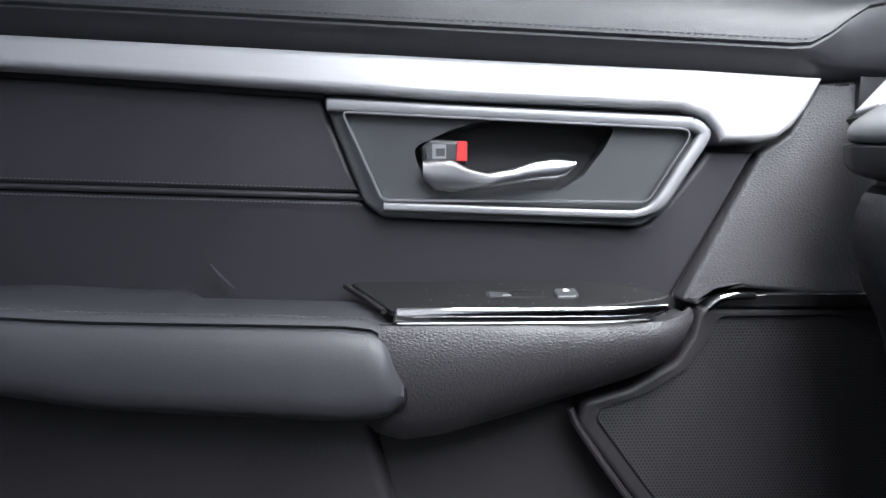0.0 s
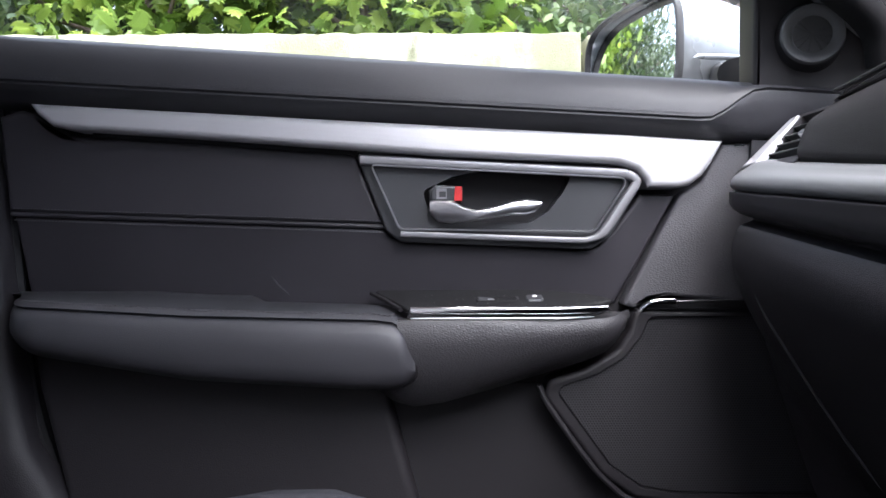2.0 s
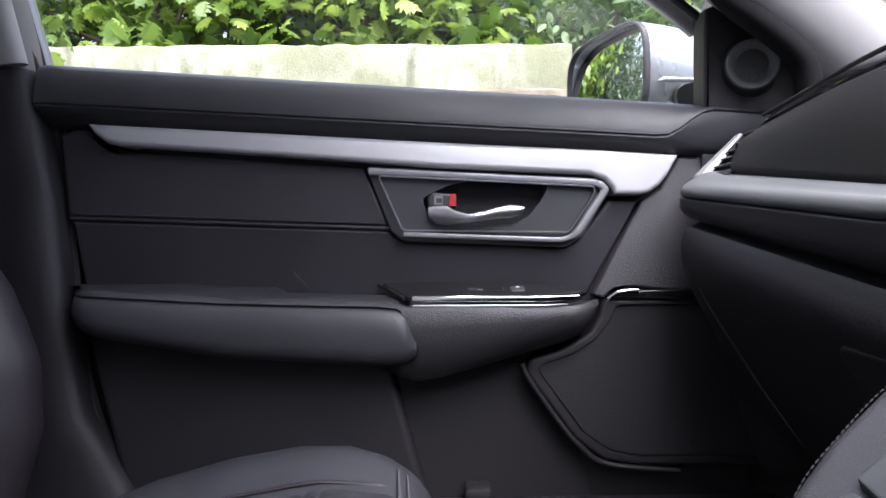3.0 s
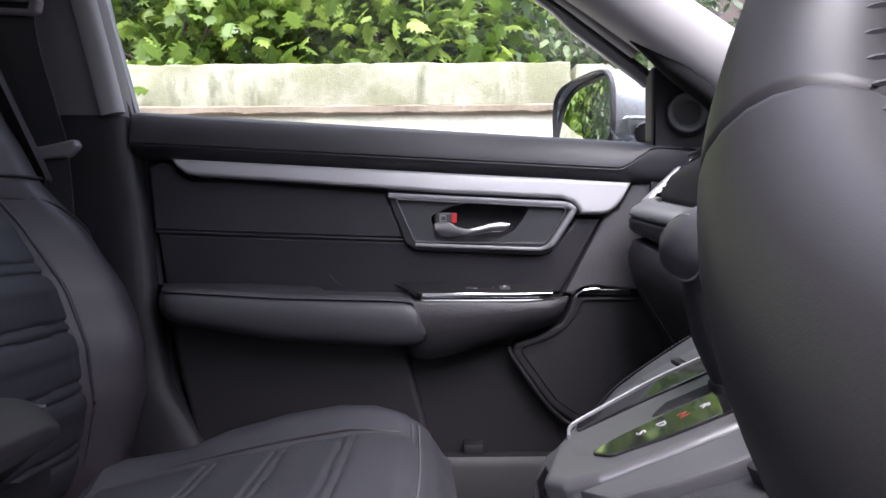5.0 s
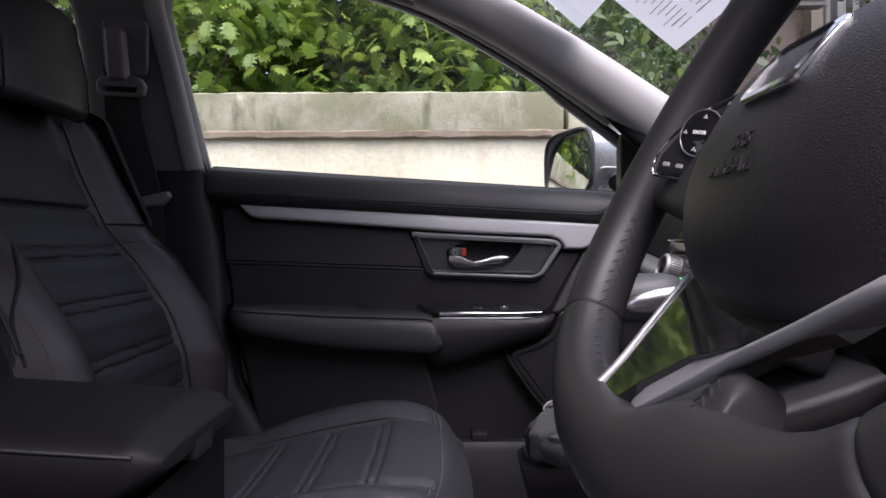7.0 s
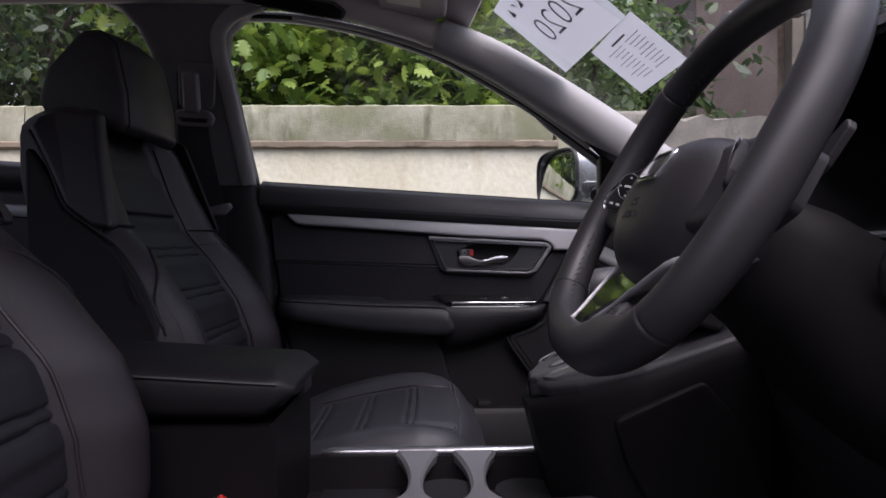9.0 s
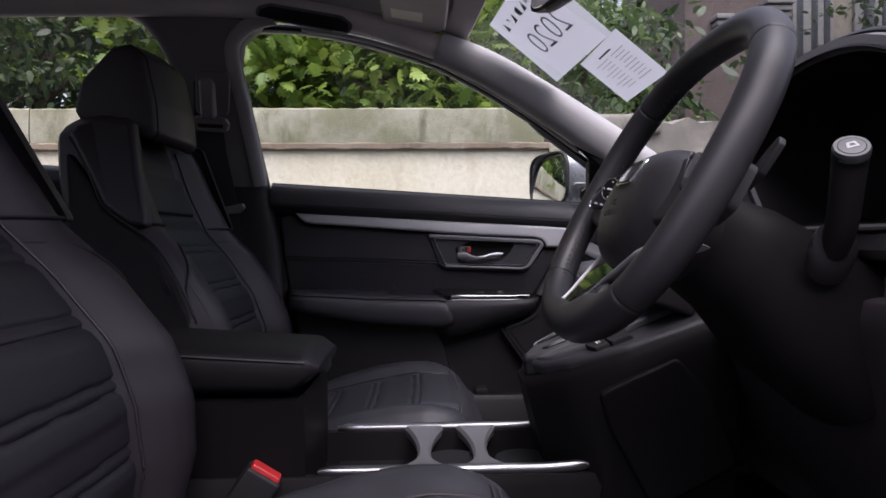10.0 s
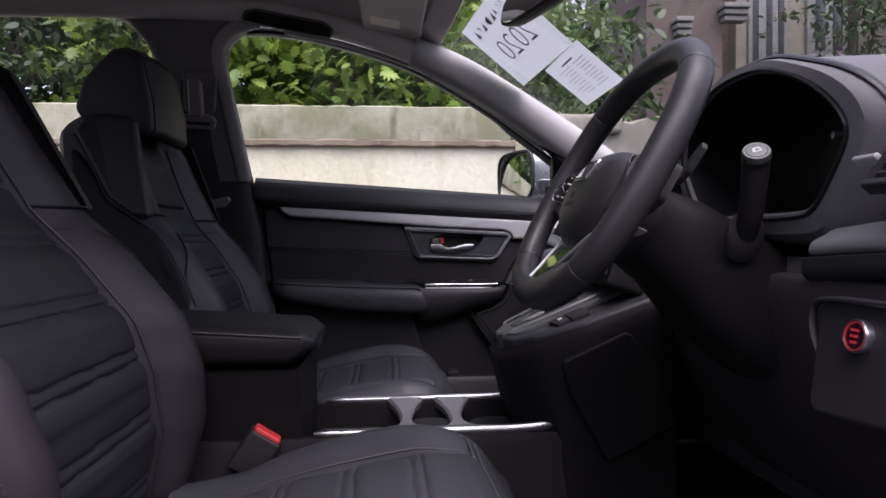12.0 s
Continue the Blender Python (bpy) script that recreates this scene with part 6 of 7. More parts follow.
        vent = part("air_vent", slab_bm(rounded([(-0.040, -0.030), (0.035, -0.030), (0.035, 0.030), (-0.022, 0.030)], 0.005), at, 0.012, 0.003, 3, hole=rounded([(-0.030, -0.023), (0.032, -0.023), (0.032, 0.023), (-0.016, 0.023)], 0.004), hole_depth=0.030), M_PLASTIC, dash, "black air vent with silver edge")
        part("silver_edge", slab_bm([(-0.050, -0.034), (-0.037, -0.031), (-0.021, 0.030), (-0.014, 0.036), (-0.026, 0.036)], at, 0.0135, 0.003, 3), M_SILVER, vent, "bright silver vent edge")
        for k in range(4):
            part("vent_blade", slab_bm([(-0.028, -0.0012), (0.031, -0.0012), (0.031, 0.0012), (-0.028, 0.0012)], lambda u, v, w, k=k: at(u, v - 0.016 + 0.0105 * k + w * 0.25, w - 0.008), 0.016, 0.0008, 1), M_DARKGREY, vent)
        part("silver_bar", slab_bm(rounded([(0.036, -0.001), (0.064, -0.001), (0.064, 0.004), (0.034, 0.004)], 0.002), lambda u, v, w: at(u, v, w + 0.006), 0.010, 0.002), M_SILVER, vent, "bright silver vent bar")
        part("vent_knob", slab_bm(rounded([(-0.006, -0.004), (0.006, -0.004), (0.006, 0.004), (-0.006, 0.004)], 0.002), lambda u, v, w: at(u, v, w + 0.006), 0.006, 0.002), M_SATIN, vent)

    # instrument hood
    HC, HY = 1.085, -0.372
    edge = [V(u, v, 0) for u, v in ((0.164, 0.013), (0.147, 0.044), (0.113, 0.068), (0.060, 0.087), (0.0, 0.092), (-0.060, 0.085), (-0.113, 0.062), (-0.147, 0.036), (-0.164, 0.012), (-0.161, -0.009), (-0.139, -0.040), (-0.116, -0.063), (-0.085, -0.069), (0.0, -0.069), (0.085, -0.069), (0.116, -0.063), (0.139, -0.040), (0.161, -0.009))]
    lip = [(p.x, p.y) for p in catmull(edge, 3, True)]

    def hood_row(dx, s, dz):
        # the top edge overhangs a little; d is the margin round the opening, thinner above
        d = s
        out = []
        for u, v in lip:
            k = smooth01(0.02, 0.085, v)
            m = d * (1 - 0.58 * k) if d > 0 else d
            out.append(V(0.290 + dx - 0.14 * max(0.0, v) * (1 if dx < 0.05 else 0.4), HY + u * (1 + m / 0.163), HC + v * (1 + m / 0.085) + dz * smooth01(-0.02, 0.04, v)))
        return out
    outer = ((0.004, -0.002, 0), (0.0, 0.001, 0), (0.0, 0.004, 0), (0.003, 0.006, 0), (0.000, 0.009, 0.0), (0.002, 0.026, 0.0), (0.012, 0.036, -0.003), (0.05, 0.042, -0.003), (0.12, 0.044, 0.000), (0.20, 0.044, -0.004), (0.32, 0.03, -0.05))
    cl = part("instrument_hood", loft_bm([hood_row(*q) for q in outer], True, False), M_HOOD, dash, "black hood over the instruments")
    # near-black lining puts the shade inside the hood into its colour
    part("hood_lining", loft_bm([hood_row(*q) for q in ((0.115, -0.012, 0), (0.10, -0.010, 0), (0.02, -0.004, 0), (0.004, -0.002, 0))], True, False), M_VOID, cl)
    # dark strip painted for the shadow groove along the hood's top
    row = hood_row(0.022, 0.038, -0.002)
    part("hood_groove_shadow", sweep_bm(catmull([row[k] for k in range(5, 25)], 3), superell(0.010, 0.0035, 2.2, 10), up=(0, 0, 1), scale=lambda f: 0.3 + 0.7 * math.sin(math.pi * f)), M_VOID, cl)
    part("opening_edge", sweep_bm(catmull([Vector(p) for p in hood_row(-0.0005, 0.0045, 0)], 2, True), circle(0.0022, 6), closed=True), M_VOID, cl)
    face = [V(0.396, HY + u * 0.95, HC + v * 0.93) for u, v in lip]
    bm = bmesh.new()
    f = bm.faces.new([bm.verts.new(p) for p in face])
    ext = bmesh.ops.extrude_face_region(bm, geom=[f])
    bmesh.ops.translate(bm, verts=[g for g in ext["geom"] if isinstance(g, bmesh.types.BMVert)], vec=(0.02, 0, 0))
    part("instrument_face", bm, M_VOID, cl, "unlit dark instrument panel")
    part("reset_knob", sweep_bm([V(0.335, -0.485, 1.095), V(0.318, -0.482, 1.094)], circle(0.004, 10)), M_DARKGREY, cl)

    # start button
    at = frame_map((0.258, -0.602, 0.908), (0, -1, 0), (0.16, 0, 0.987), (-0.987, 0, 0.16))
    bt = frame_map((0.258, -0.601, 0.909), (0, -0.82, 0), (0.131, 0, 0.809), (-0.987, 0, 0.16))
    part("button_housing", slab_bm(rounded([(-0.055, -0.075), (0.06, -0.065), (0.06, 0.033), (-0.06, 0.030)], 0.015), lambda u, v, w: at(u, v, w - 0.013), 0.010, 0.004), M_PLASTIC, kp)
    part("panel_edge", sweep_bm(catmull([V(0.262, -0.640, 0.938), V(0.263, -0.560, 0.936), V(0.263, -0.536, 0.926), V(0.262, -0.540, 0.895), V(0.270, -0.563, 0.855), V(0.280, -0.590, 0.835)], 6), superell(0.003, 0.004, 2.2, 10), up=(1, 0, 0)), M_PLASTIC, kp)
    sb = part("start_button", revolve_bm([(0.0180, -0.008), (0.0180, 0.002), (0.0168, 0.004), (0.0152, 0.004), (0.0145, 0.001)], bt, 40), M_SATIN, kp, "engine start button with silver ring")
    part("button_cap", revolve_bm([(0.0145, -0.004), (0.0145, 0.002), (0.0135, 0.003), (0.006, 0.0032)], bt, 36), M_GLOSS, sb)
    part("red_ring", slab_bm(circle(0.0143, 40), lambda u, v, w: bt(u, v, w + 0.0026), 0.0010, 0.0003, 1, hole=circle(0.0137, 40), hole_depth=0.001), M_GLOW_RED, sb, "lit red ring")
    for k, (wd, sz) in enumerate((("ENGINE", 0.0034), ("START", 0.0040), ("STOP", 0.0040))):
        part("button_print", text_bm(wd, sz, lambda u, v, w, k=k: bt(u, v + 0.006 - 0.0062 * k, w + 0.0038)), M_GLOW_RED, sb, "red lettering")

    # centre stack: screen, climate panel with knobs
    tilt = 0.32
    at = frame_map((0.255, 0.0, 1.045), (0, -1, 0), (tilt, 0, 0.947), (-0.947, 0, tilt))
    st = part("stack_panel", slab_bm(rounded([(-0.165, -0.135), (0.095, -0.135), (0.095, -0.046), (-0.165, -0.046)], 0.008), lambda u, v, w: at(u, v, w - 0.06), 0.058, 0.005), M_PLASTIC, dash)
    # the screen leans back more than the keys below it
    sc = frame_map(at(-0.035, -0.0435, 0), (0, -1, 0), (0.60, 0, 0.80), (-0.80, 0, 0.60))
    part("touch_screen", slab_bm(rounded([(-0.125, 0.0), (0.125, 0.0), (0.128, 0.115), (-0.128, 0.115)], 0.008), lambda u, v, w: sc(u, v, w - 0.014), 0.014, 0.002), M_GLOSS, st, "switched-off glossy touch screen")
    part("gloss_panel", slab_bm(rounded([(-0.158, -0.058), (0.090, -0.058), (0.090, -0.0455), (-0.158, -0.0455)], 0.003), at, 0.005, 0.002), M_GLOSS, st)
    part("chrome_line", slab_bm([(-0.160, -0.0450), (0.092, -0.0450), (0.092, -0.0436), (-0.160, -0.0436)], at, 0.007, 0.0006, 1), M_CHROME, st)
    cp = part("climate_panel", slab_bm(rounded([(-0.160, -0.122), (0.090, -0.122), (0.090, -0.0595), (-0.160, -0.0595)], 0.004), at, 0.003, 0.001), M_GLOSS, st, "gloss black climate control panel")
    for u0 in (-0.116, 0.046):
        C = lambda u, v, w, u0=u0: at(u * 0.82 + u0, v * 0.82 - 0.080, w * 0.8)
        kn = part("climate_knob", revolve_bm([(0.0210, 0.002), (0.0205, 0.012), (0.0200, 0.022), (0.0185, 0.024), (0.0160, 0.0242), (0.0150, 0.021), (0.005, 0.0205)], C, 40), M_EDGE, cp, "silver rimmed temperature knob")
        part("knob_face", revolve_bm([(0.0152, 0.018), (0.0150, 0.0216), (0.005, 0.0220)], C, 28), M_GLOSS, kn)
        for k in range(40):
            a = 2 * math.pi * k / 40
            part("knurl", sweep_bm([C(0.0207 * math.cos(a), 0.0207 * math.sin(a), 0.005), C(0.0203 * math.cos(a), 0.0203 * math.sin(a), 0.020)], circle(0.0006, 5)), M_DARKGREY, kn)
    part("key_bar", slab_bm(rounded([(-0.092, -0.0745), (0.012, -0.0745), (0.018, -0.0605), (-0.092, -0.0605)], 0.002), at, 0.0058, 0.001, 2), M_DARKGREY, cp, "grey key bar")
    for u, wd in ((-0.082, 0.006), (-0.066, 0.006), (-0.026, 0.018)):
        part("key_mark", slab_bm([(u - wd / 2, -0.0690), (u + wd / 2, -0.0690), (u + wd / 2, -0.0662), (u - wd / 2, -0.0662)], lambda a, b, w: at(a, b, w + 0.0058), 0.0004, 0.0001, 1), M_PRINT, cp)
    for k in range(5):
        u = -0.084 + 0.0235 * k
        key = part("climate_key", slab_bm(rounded([(u - 0.0112, -0.1035), (u + 0.0112, -0.1035), (u + 0.0112, -0.0835), (u - 0.0112, -0.0835)], 0.001), at, 0.0056, 0.0008, 1), M_DARKGREY, st)
        part("key_mark", slab_bm([(u - 0.0030, -0.0965), (u + 0.0030, -0.0965), (u + 0.0022, -0.0925), (u - 0.0022, -0.0925)], lambda a, b, w: at(a, b, w + 0.0056), 0.0004, 0.0001, 1), M_PRINT, key)
    part("silver_line", slab_bm([(-0.150, -0.1185), (0.080, -0.1185), (0.080, -0.1172), (-0.150, -0.1172)], at, 0.0045, 0.0004, 1), M_SATIN, cp)
    part("green_light", slab_bm([(-0.088, -0.0870), (-0.082, -0.0870), (-0.082, -0.0855), (-0.088, -0.0855)], at, 0.0062, 0.0002, 1), M_GLOW_GREEN, cp)
    part("amber_light", slab_bm([(-0.0175, -0.0870), (-0.0105, -0.0870), (-0.0105, -0.0855), (-0.0175, -0.0855)], at, 0.0062, 0.0002, 1), M_GLOW_AMBER, cp)
    # centre vents lying above the screen
    part("top_tray", slab_bm(rounded([(-0.13, 0), (0.13, 0), (0.12, 0.15), (-0.12, 0.15)], 0.02), frame_map((0.30, 0, 1.105), (0, -1, 0), (0.99, 0, 0.12), (-0.12, 0, 0.99)), 0.018, 0.008), M_GRAINED, dash)


build_dash()


# ---- centre console ----
def build_console():
    con = thing("centre_console", (-0.15, 0, 0.42), "black centre console with silver side rails", "centre console")
    rows = [[V(x, y, z) for y, z in ((-0.125, 0.42), (-0.118, 0.675), (-0.112, 0.690), (-0.098, 0.690), (-0.095, 0.640), (0.095, 0.640), (0.098, 0.690), (0.112, 0.690), (0.118, 0.675), (0.125, 0.42))] for x in (-0.48, -0.3, -0.1, 0.16)]
    part("console_body", loft_bm(rows), M_DULL, con)
    for s in (1, -1):
        path = [V(x, 0.108 if s > 0 else -0.101, 0.694 + 0.004 * smooth01(0.05, 0.13, x)) for x in np.linspace(-0.245, 0.125, 24)]
        part("side_rail", sweep_bm(path, superell(0.0085, 0.0075, 2.6, 14), scale=lambda f: 1 - 0.5 * max(0, abs(2 * f - 1) - 0.92) / 0.08), M_SATIN, con, "satin silver console rail")
    # two waisted bridges with a cup holder between and beside them
    for x0, x1 in ((-0.112, -0.092), (-0.028, -0.006)):
        rows = []
        for k in range(25):
            y = -0.096 + 0.2 * k / 24
            flare = 0.024 * (abs(y - 0.004) / 0.1) ** 2.2
            dz = -0.010 * math.cos(math.pi * (y - 0.004) / 0.2)
            rows.append([V(x + (flare if x > (x0 + x1) / 2 else -flare), y, 0.694 + dz + z) for x, z in ((x0, 0.0), (x0 + 0.004, 0.005), (x1 - 0.004, 0.005), (x1, 0.0), (x1 - 0.002, -0.012), (x0 + 0.002, -0.012))])
        part("cup_holder_bridge", loft_bm(rows), M_EDGE, con, "satin silver bridge between the rails")
    for x in (-0.060, 0.050):
        part("cup_holder", revolve_bm([(0.044, 0.052), (0.042, 0.0), (0.038, -0.01), (0.005, -0.012)], lambda u, v, w, x=x: V(x + u, 0.005 + v, 0.622 + w), 28), M_RUBBER, con)
    part("tray_mat", box_bm((-0.24, -0.09, 0.638), (-0.125, 0.09, 0.646), 0.002), M_RUBBER, con)
    part("power_socket", revolve_bm([(0.016, 0.0), (0.016, 0.018), (0.013, 0.020), (0.004, 0.020)], lambda u, v, w: V(0.105 + u, 0.04 + v, 0.64 + w), 20), M_DARKGREY, con)

    # storage box with padded lid
    rows = []
    for x, k in ((-0.60, 0), (-0.50, 0), (-0.40, 0), (-0.31, 0.0), (-0.275, 0.0), (-0.262, 0.012)):
        rows.append([V(x, y, z) for y, z in ((-0.105, 0.55), (-0.108, 0.79 + k), (0.108, 0.79 + k), (0.105, 0.55))])
    part("storage_box", loft_bm(rows), M_SHADE_BLACK, con)
    rows = []
    for k in range(45):
        f = 1 - (1 - k / 44) ** 1.6
        x = -0.62 + 0.376 * f
        e = smooth01(0.90, 1.0, f)
        w = 0.104 - 0.006 * e * e
        zt = 0.882 - 0.026 * f - 0.012 * e * e
        zb = 0.792 + 0.026 * smooth01(0.88, 1.0, f)
        c, h = (zt + zb) / 2, (zt - zb) / 2
        r = math.sqrt(max(0.0, 1 - ((f - 0.93) / 0.07) ** 2)) if f > 0.93 else 1.0
        r = 0.45 + 0.55 * r
        rows.append([V(x, u * (0.8 + 0.2 * r), c + v * r) for u, v in superell(w, h, 3.6, 36)])
    lid = part("armrest_lid", loft_bm(rows), M_LID, con, "padded black leather armrest lid")
    for s in (1, -1):
        path = [V(x, s * 0.1035, 0.866 - 0.026 * (x + 0.62) / 0.388) for x in np.linspace(-0.58, -0.262, 30)]
        part("lid_seam", sweep_bm(path, circle(0.0016, 6)), M_LEATHER_GREY, lid)
    part("lid_latch", box_bm((-0.262, -0.022, 0.812), (-0.243, 0.022, 0.832), 0.004), M_PLASTIC, lid)

    # sloping shift panel: flat along the middle, falling away to both sides
    o, eu, ev = V(0.066, 0.0326, 0.8316), V(0.922, 0, 0.388) * 1.105, V(0, 1.105, 0)
    at = frame_map(o, eu, ev, V(-0.388, 0, 0.922))

    def fall(u, v, w):
        return at(u, v, w - 0.003 * smooth01(0.06, 0.14, v) - 0.16 * max(0.0, -v - 0.043))
    outer = rounded([(-0.010, -0.045), (0.0, -0.065), (0.03, -0.090), (0.10, -0.125), (0.19, -0.142), (0.225, -0.145), (0.225, 0.150), (0.19, 0.148), (0.123, 0.133), (0.075, 0.104), (0.047, 0.081), (0.018, 0.043), (0.0, 0.020)], 0.008)
    sp = part("shift_panel", slab_bm(outer, lambda u, v, w: fall(u, v, w - 0.020), 0.016, 0.007, 4), M_CONSOLE, con, "sloping shift panel in stitched black leather")
    silver = rounded([(-0.014, -0.022), (-0.006, -0.036), (0.01, -0.043), (0.05, -0.047), (0.13, -0.051), (0.24, -0.054), (0.24, 0.056), (0.10, 0.050), (0.067, 0.047), (0.037, 0.039), (0.014, 0.033), (-0.002, 0.012)], 0.006)
    sil = part("silver_plate", slab_bm(silver, lambda u, v, w: at(u, v, w - 0.012), 0.013, 0.005, 4), M_SHIFT, sp, "satin grey shift surround")
    part("near_skirt", slab_bm([(0.0, -0.046), (0.012, -0.062), (0.055, -0.070), (0.16, -0.074), (0.24, -0.076), (0.24, -0.056), (0.05, -0.049)], lambda u, v, w: fall(u, v, w - 0.008), 0.0085, 0.002, 2), M_SHIFT, sp)
    part("gloss_strip", slab_bm(rounded([(0.013, 0.017), (0.056, 0.021), (0.20, 0.027), (0.20, 0.049), (0.102, 0.0455), (0.067, 0.0425), (0.037, 0.0345), (0.015, 0.028)], 0.003), at, 0.0026, 0.0008, 2), M_GLOSS, sil)
    part("silver_edge", sweep_bm(catmull([at(0.008, 0.014, 0.002), at(0.011, 0.026, 0.002), at(0.017, 0.031, 0.002), at(0.037, 0.0372, 0.002), at(0.067, 0.0452, 0.002), at(0.102, 0.0482, 0.002), at(0.20, 0.052, 0.002)], 6), superell(0.0011, 0.0016, 2, 8)), M_EDGE, sil, "silver edge")
    disp = rounded([(0.013, -0.0185), (0.020, -0.030), (0.047, -0.035), (0.074, -0.0365), (0.125, -0.037), (0.125, -0.007), (0.086, -0.0065), (0.033, -0.0115), (0.017, -0.015)], 0.006)
    part("gate_plate", slab_bm(disp, at, 0.0026, 0.0008, 2), M_GLOSS, sil, "gloss black gear display")
    for ch, u in zip("SDNRP", (0.038, 0.0485, 0.0595, 0.0710, 0.098)):
        part("gear_letter", text_bm(ch, 0.0068, lambda a, b, w, u=u: at(u + b, -0.020 - a, 0.0028 + w), 0.0002), M_FADED_RED if ch in "NP" else M_PRINT, sil)
    part("gear_slot", slab_bm(rounded([(0.045, -0.005), (0.15, -0.003), (0.15, 0.009), (0.06, 0.007)], 0.004), at, 0.0018, 0.0008), M_RUBBER, sil)
    hold = part("console_key", slab_bm(rounded([(0.061, -0.074), (0.085, -0.074), (0.087, -0.101), (0.068, -0.101)], 0.003), lambda u, v, w: fall(u, v, w - 0.006), 0.0075, 0.0015, 2), M_PLASTIC, sp, "brake hold key")
    part("console_key", slab_bm(rounded([(0.0875, -0.074), (0.116, -0.074), (0.118, -0.104), (0.0895, -0.102)], 0.003), lambda u, v, w: fall(u, v, w - 0.006), 0.0075, 0.0015, 2), M_PLASTIC, sp)
    for k, wd in enumerate(("BRAKE", "HOLD")):
        part("key_print", text_bm(wd, 0.0027, lambda a, b, w, k=k: fall(0.0785 - 0.0034 * k + b, -0.086 - a, 0.0018 + w)), M_WHITE, hold)
    for poly in ([(0.032, 0.040), (0.058, 0.047), (0.061, 0.066), (0.047, 0.061)], [(0.061, 0.049), (0.086, 0.054), (0.087, 0.079), (0.065, 0.070)], [(0.092, 0.055), (0.145, 0.058), (0.145, 0.092), (0.093, 0.081)]):
        part("console_key", slab_bm(rounded(poly, 0.003), lambda u, v, w: fall(u, v, w - 0.005), 0.0034, 0.001, 2), M_DARKGREY, sp)
    part("key_slot", slab_bm(rounded([(0.0868, 0.059), (0.0912, 0.060), (0.0915, 0.079), (0.0872, 0.077)], 0.001), lambda u, v, w: fall(u, v, w - 0.0035), 0.003, 0.001, 1), M_VOID, sp)
    part("green_symbol", slab_bm([(0.108, 0.066), (0.114, 0.067), (0.114, 0.074), (0.108, 0.073)], lambda u, v, w: fall(u, v, w - 0.0012), 0.0008, 0.0002, 1, hole=[(0.1095, 0.0675), (0.1125, 0.0680), (0.1125, 0.0725), (0.1095, 0.0720)], hole_depth=0.0008), M_GLOW_GREEN, sp)
    line = [fall(u, v, -0.003) for u, v in ((0.019, 0.038), (0.047, 0.0745), (0.075, 0.0975), (0.123, 0.126), (0.19, 0.140))]
    part("stitching", stitch_bm(catmull(line, 8), 0.0045, 0.0036, 0.0004), M_DULL, sp)
    # rounded silver nose where the plate turns down
    rows = []
    for u, w, k in ((0.012, 0.0012, 1.0), (0.0, 0.0008, 1.0), (-0.010, -0.0020, 0.98), (-0.0165, -0.0085, 0.93), (-0.0195, -0.018, 0.86), (-0.0200, -0.030, 0.76), (-0.0175, -0.044, 0.62), (-0.0120, -0.056, 0.45)):
        rows.append([at(u + 0.016 * abs(f) ** 2.5, -0.006 + 0.036 * k * f, w - 0.006 * abs(f) ** 3) for f in np.linspace(-1, 1, 17)])
    part("silver_nose", loft_bm(smooth_rows(rows, 4), False, False), M_SHIFT, sp, "rounded silver nose of the shift panel")
    part("nose_gloss", sweep_bm(catmull([at(-0.0085, -0.012, -0.0008), at(-0.0165, -0.012, -0.0080), at(-0.0203, -0.011, -0.019), at(-0.0206, -0.010, -0.032)], 5), superell(0.010, 0.0012, 2.4, 10), up=(0.9, 0, 0.4)), M_GLOSS, sp)
    # flanks of the tunnel, rounding over from the edges of the panel
    def panel_edge(x, s):
        if s < 0:
            return interp(x, (0.046, 0.066, 0.0966, 0.168, 0.26, 0.31), (-0.018, -0.039, -0.067, -0.1055, -0.124, -0.130))
        return interp(x, (0.046, 0.066, 0.0966, 0.168, 0.26, 0.31), (0.050, 0.070, 0.110, 0.160, 0.192, 0.20))
    rows = []
    for k in range(25):
        x = 0.046 + 0.27 * k / 24
        zt = 0.8316 + 0.421 * (x - 0.066) - 0.024
        prof = []
        for s in (-1, 1):
            e = panel_edge(x, s)
            low = -0.121 if s < 0 else 0.126
            g = smooth01(0.04, 0.14, x)
            foot = e * (1 - g) * 0.8 + low * g + low * (1 - g) * 0.2
            half = [(e * 0.6, zt - 0.004), (e - s * 0.008, zt), (e, zt - 0.004), (e + s * 0.006, zt - 0.014), (e + s * 0.008, zt - 0.032), ((e + foot) / 2 + s * 0.006, zt - 0.085), (foot, 0.66), (foot, 0.42)]
            prof += half[::-1] if s < 0 else half
        rows.append([V(x + 0.10 * (1 - smooth01(0.046, 0.16, x)) * max(0.0, (zt - z) / 0.4), y, z) for y, z in prof])
    part("tunnel_front", loft_bm(rows), M_SHADE_BLACK, con, "black flanks of the tunnel")
    part("side_pocket", slab_bm(rounded([(0.132, 0.800), (0.236, 0.848), (0.282, 0.795), (0.315, 0.704), (0.204, 0.644), (0.147, 0.750)], 0.012), lambda u, v, w: V(u, -0.116 - 0.06 * max(0, u - 0.16) - w, v), 0.010, 0.004, 4), M_SHADE_BLACK, con)

    # gear lever
    lev = thing("gear_lever", (0.161, 0.027, 0.861), "black leather gear lever with satin silver cap", "gear lever")
    G = lambda x, y, z: V(0.0023 + 1.105 * (x - 0.0023), 0.027 + 1.105 * (y + 0.005), 0.9515 + 1.105 * (z - 0.9515))
    rows = []
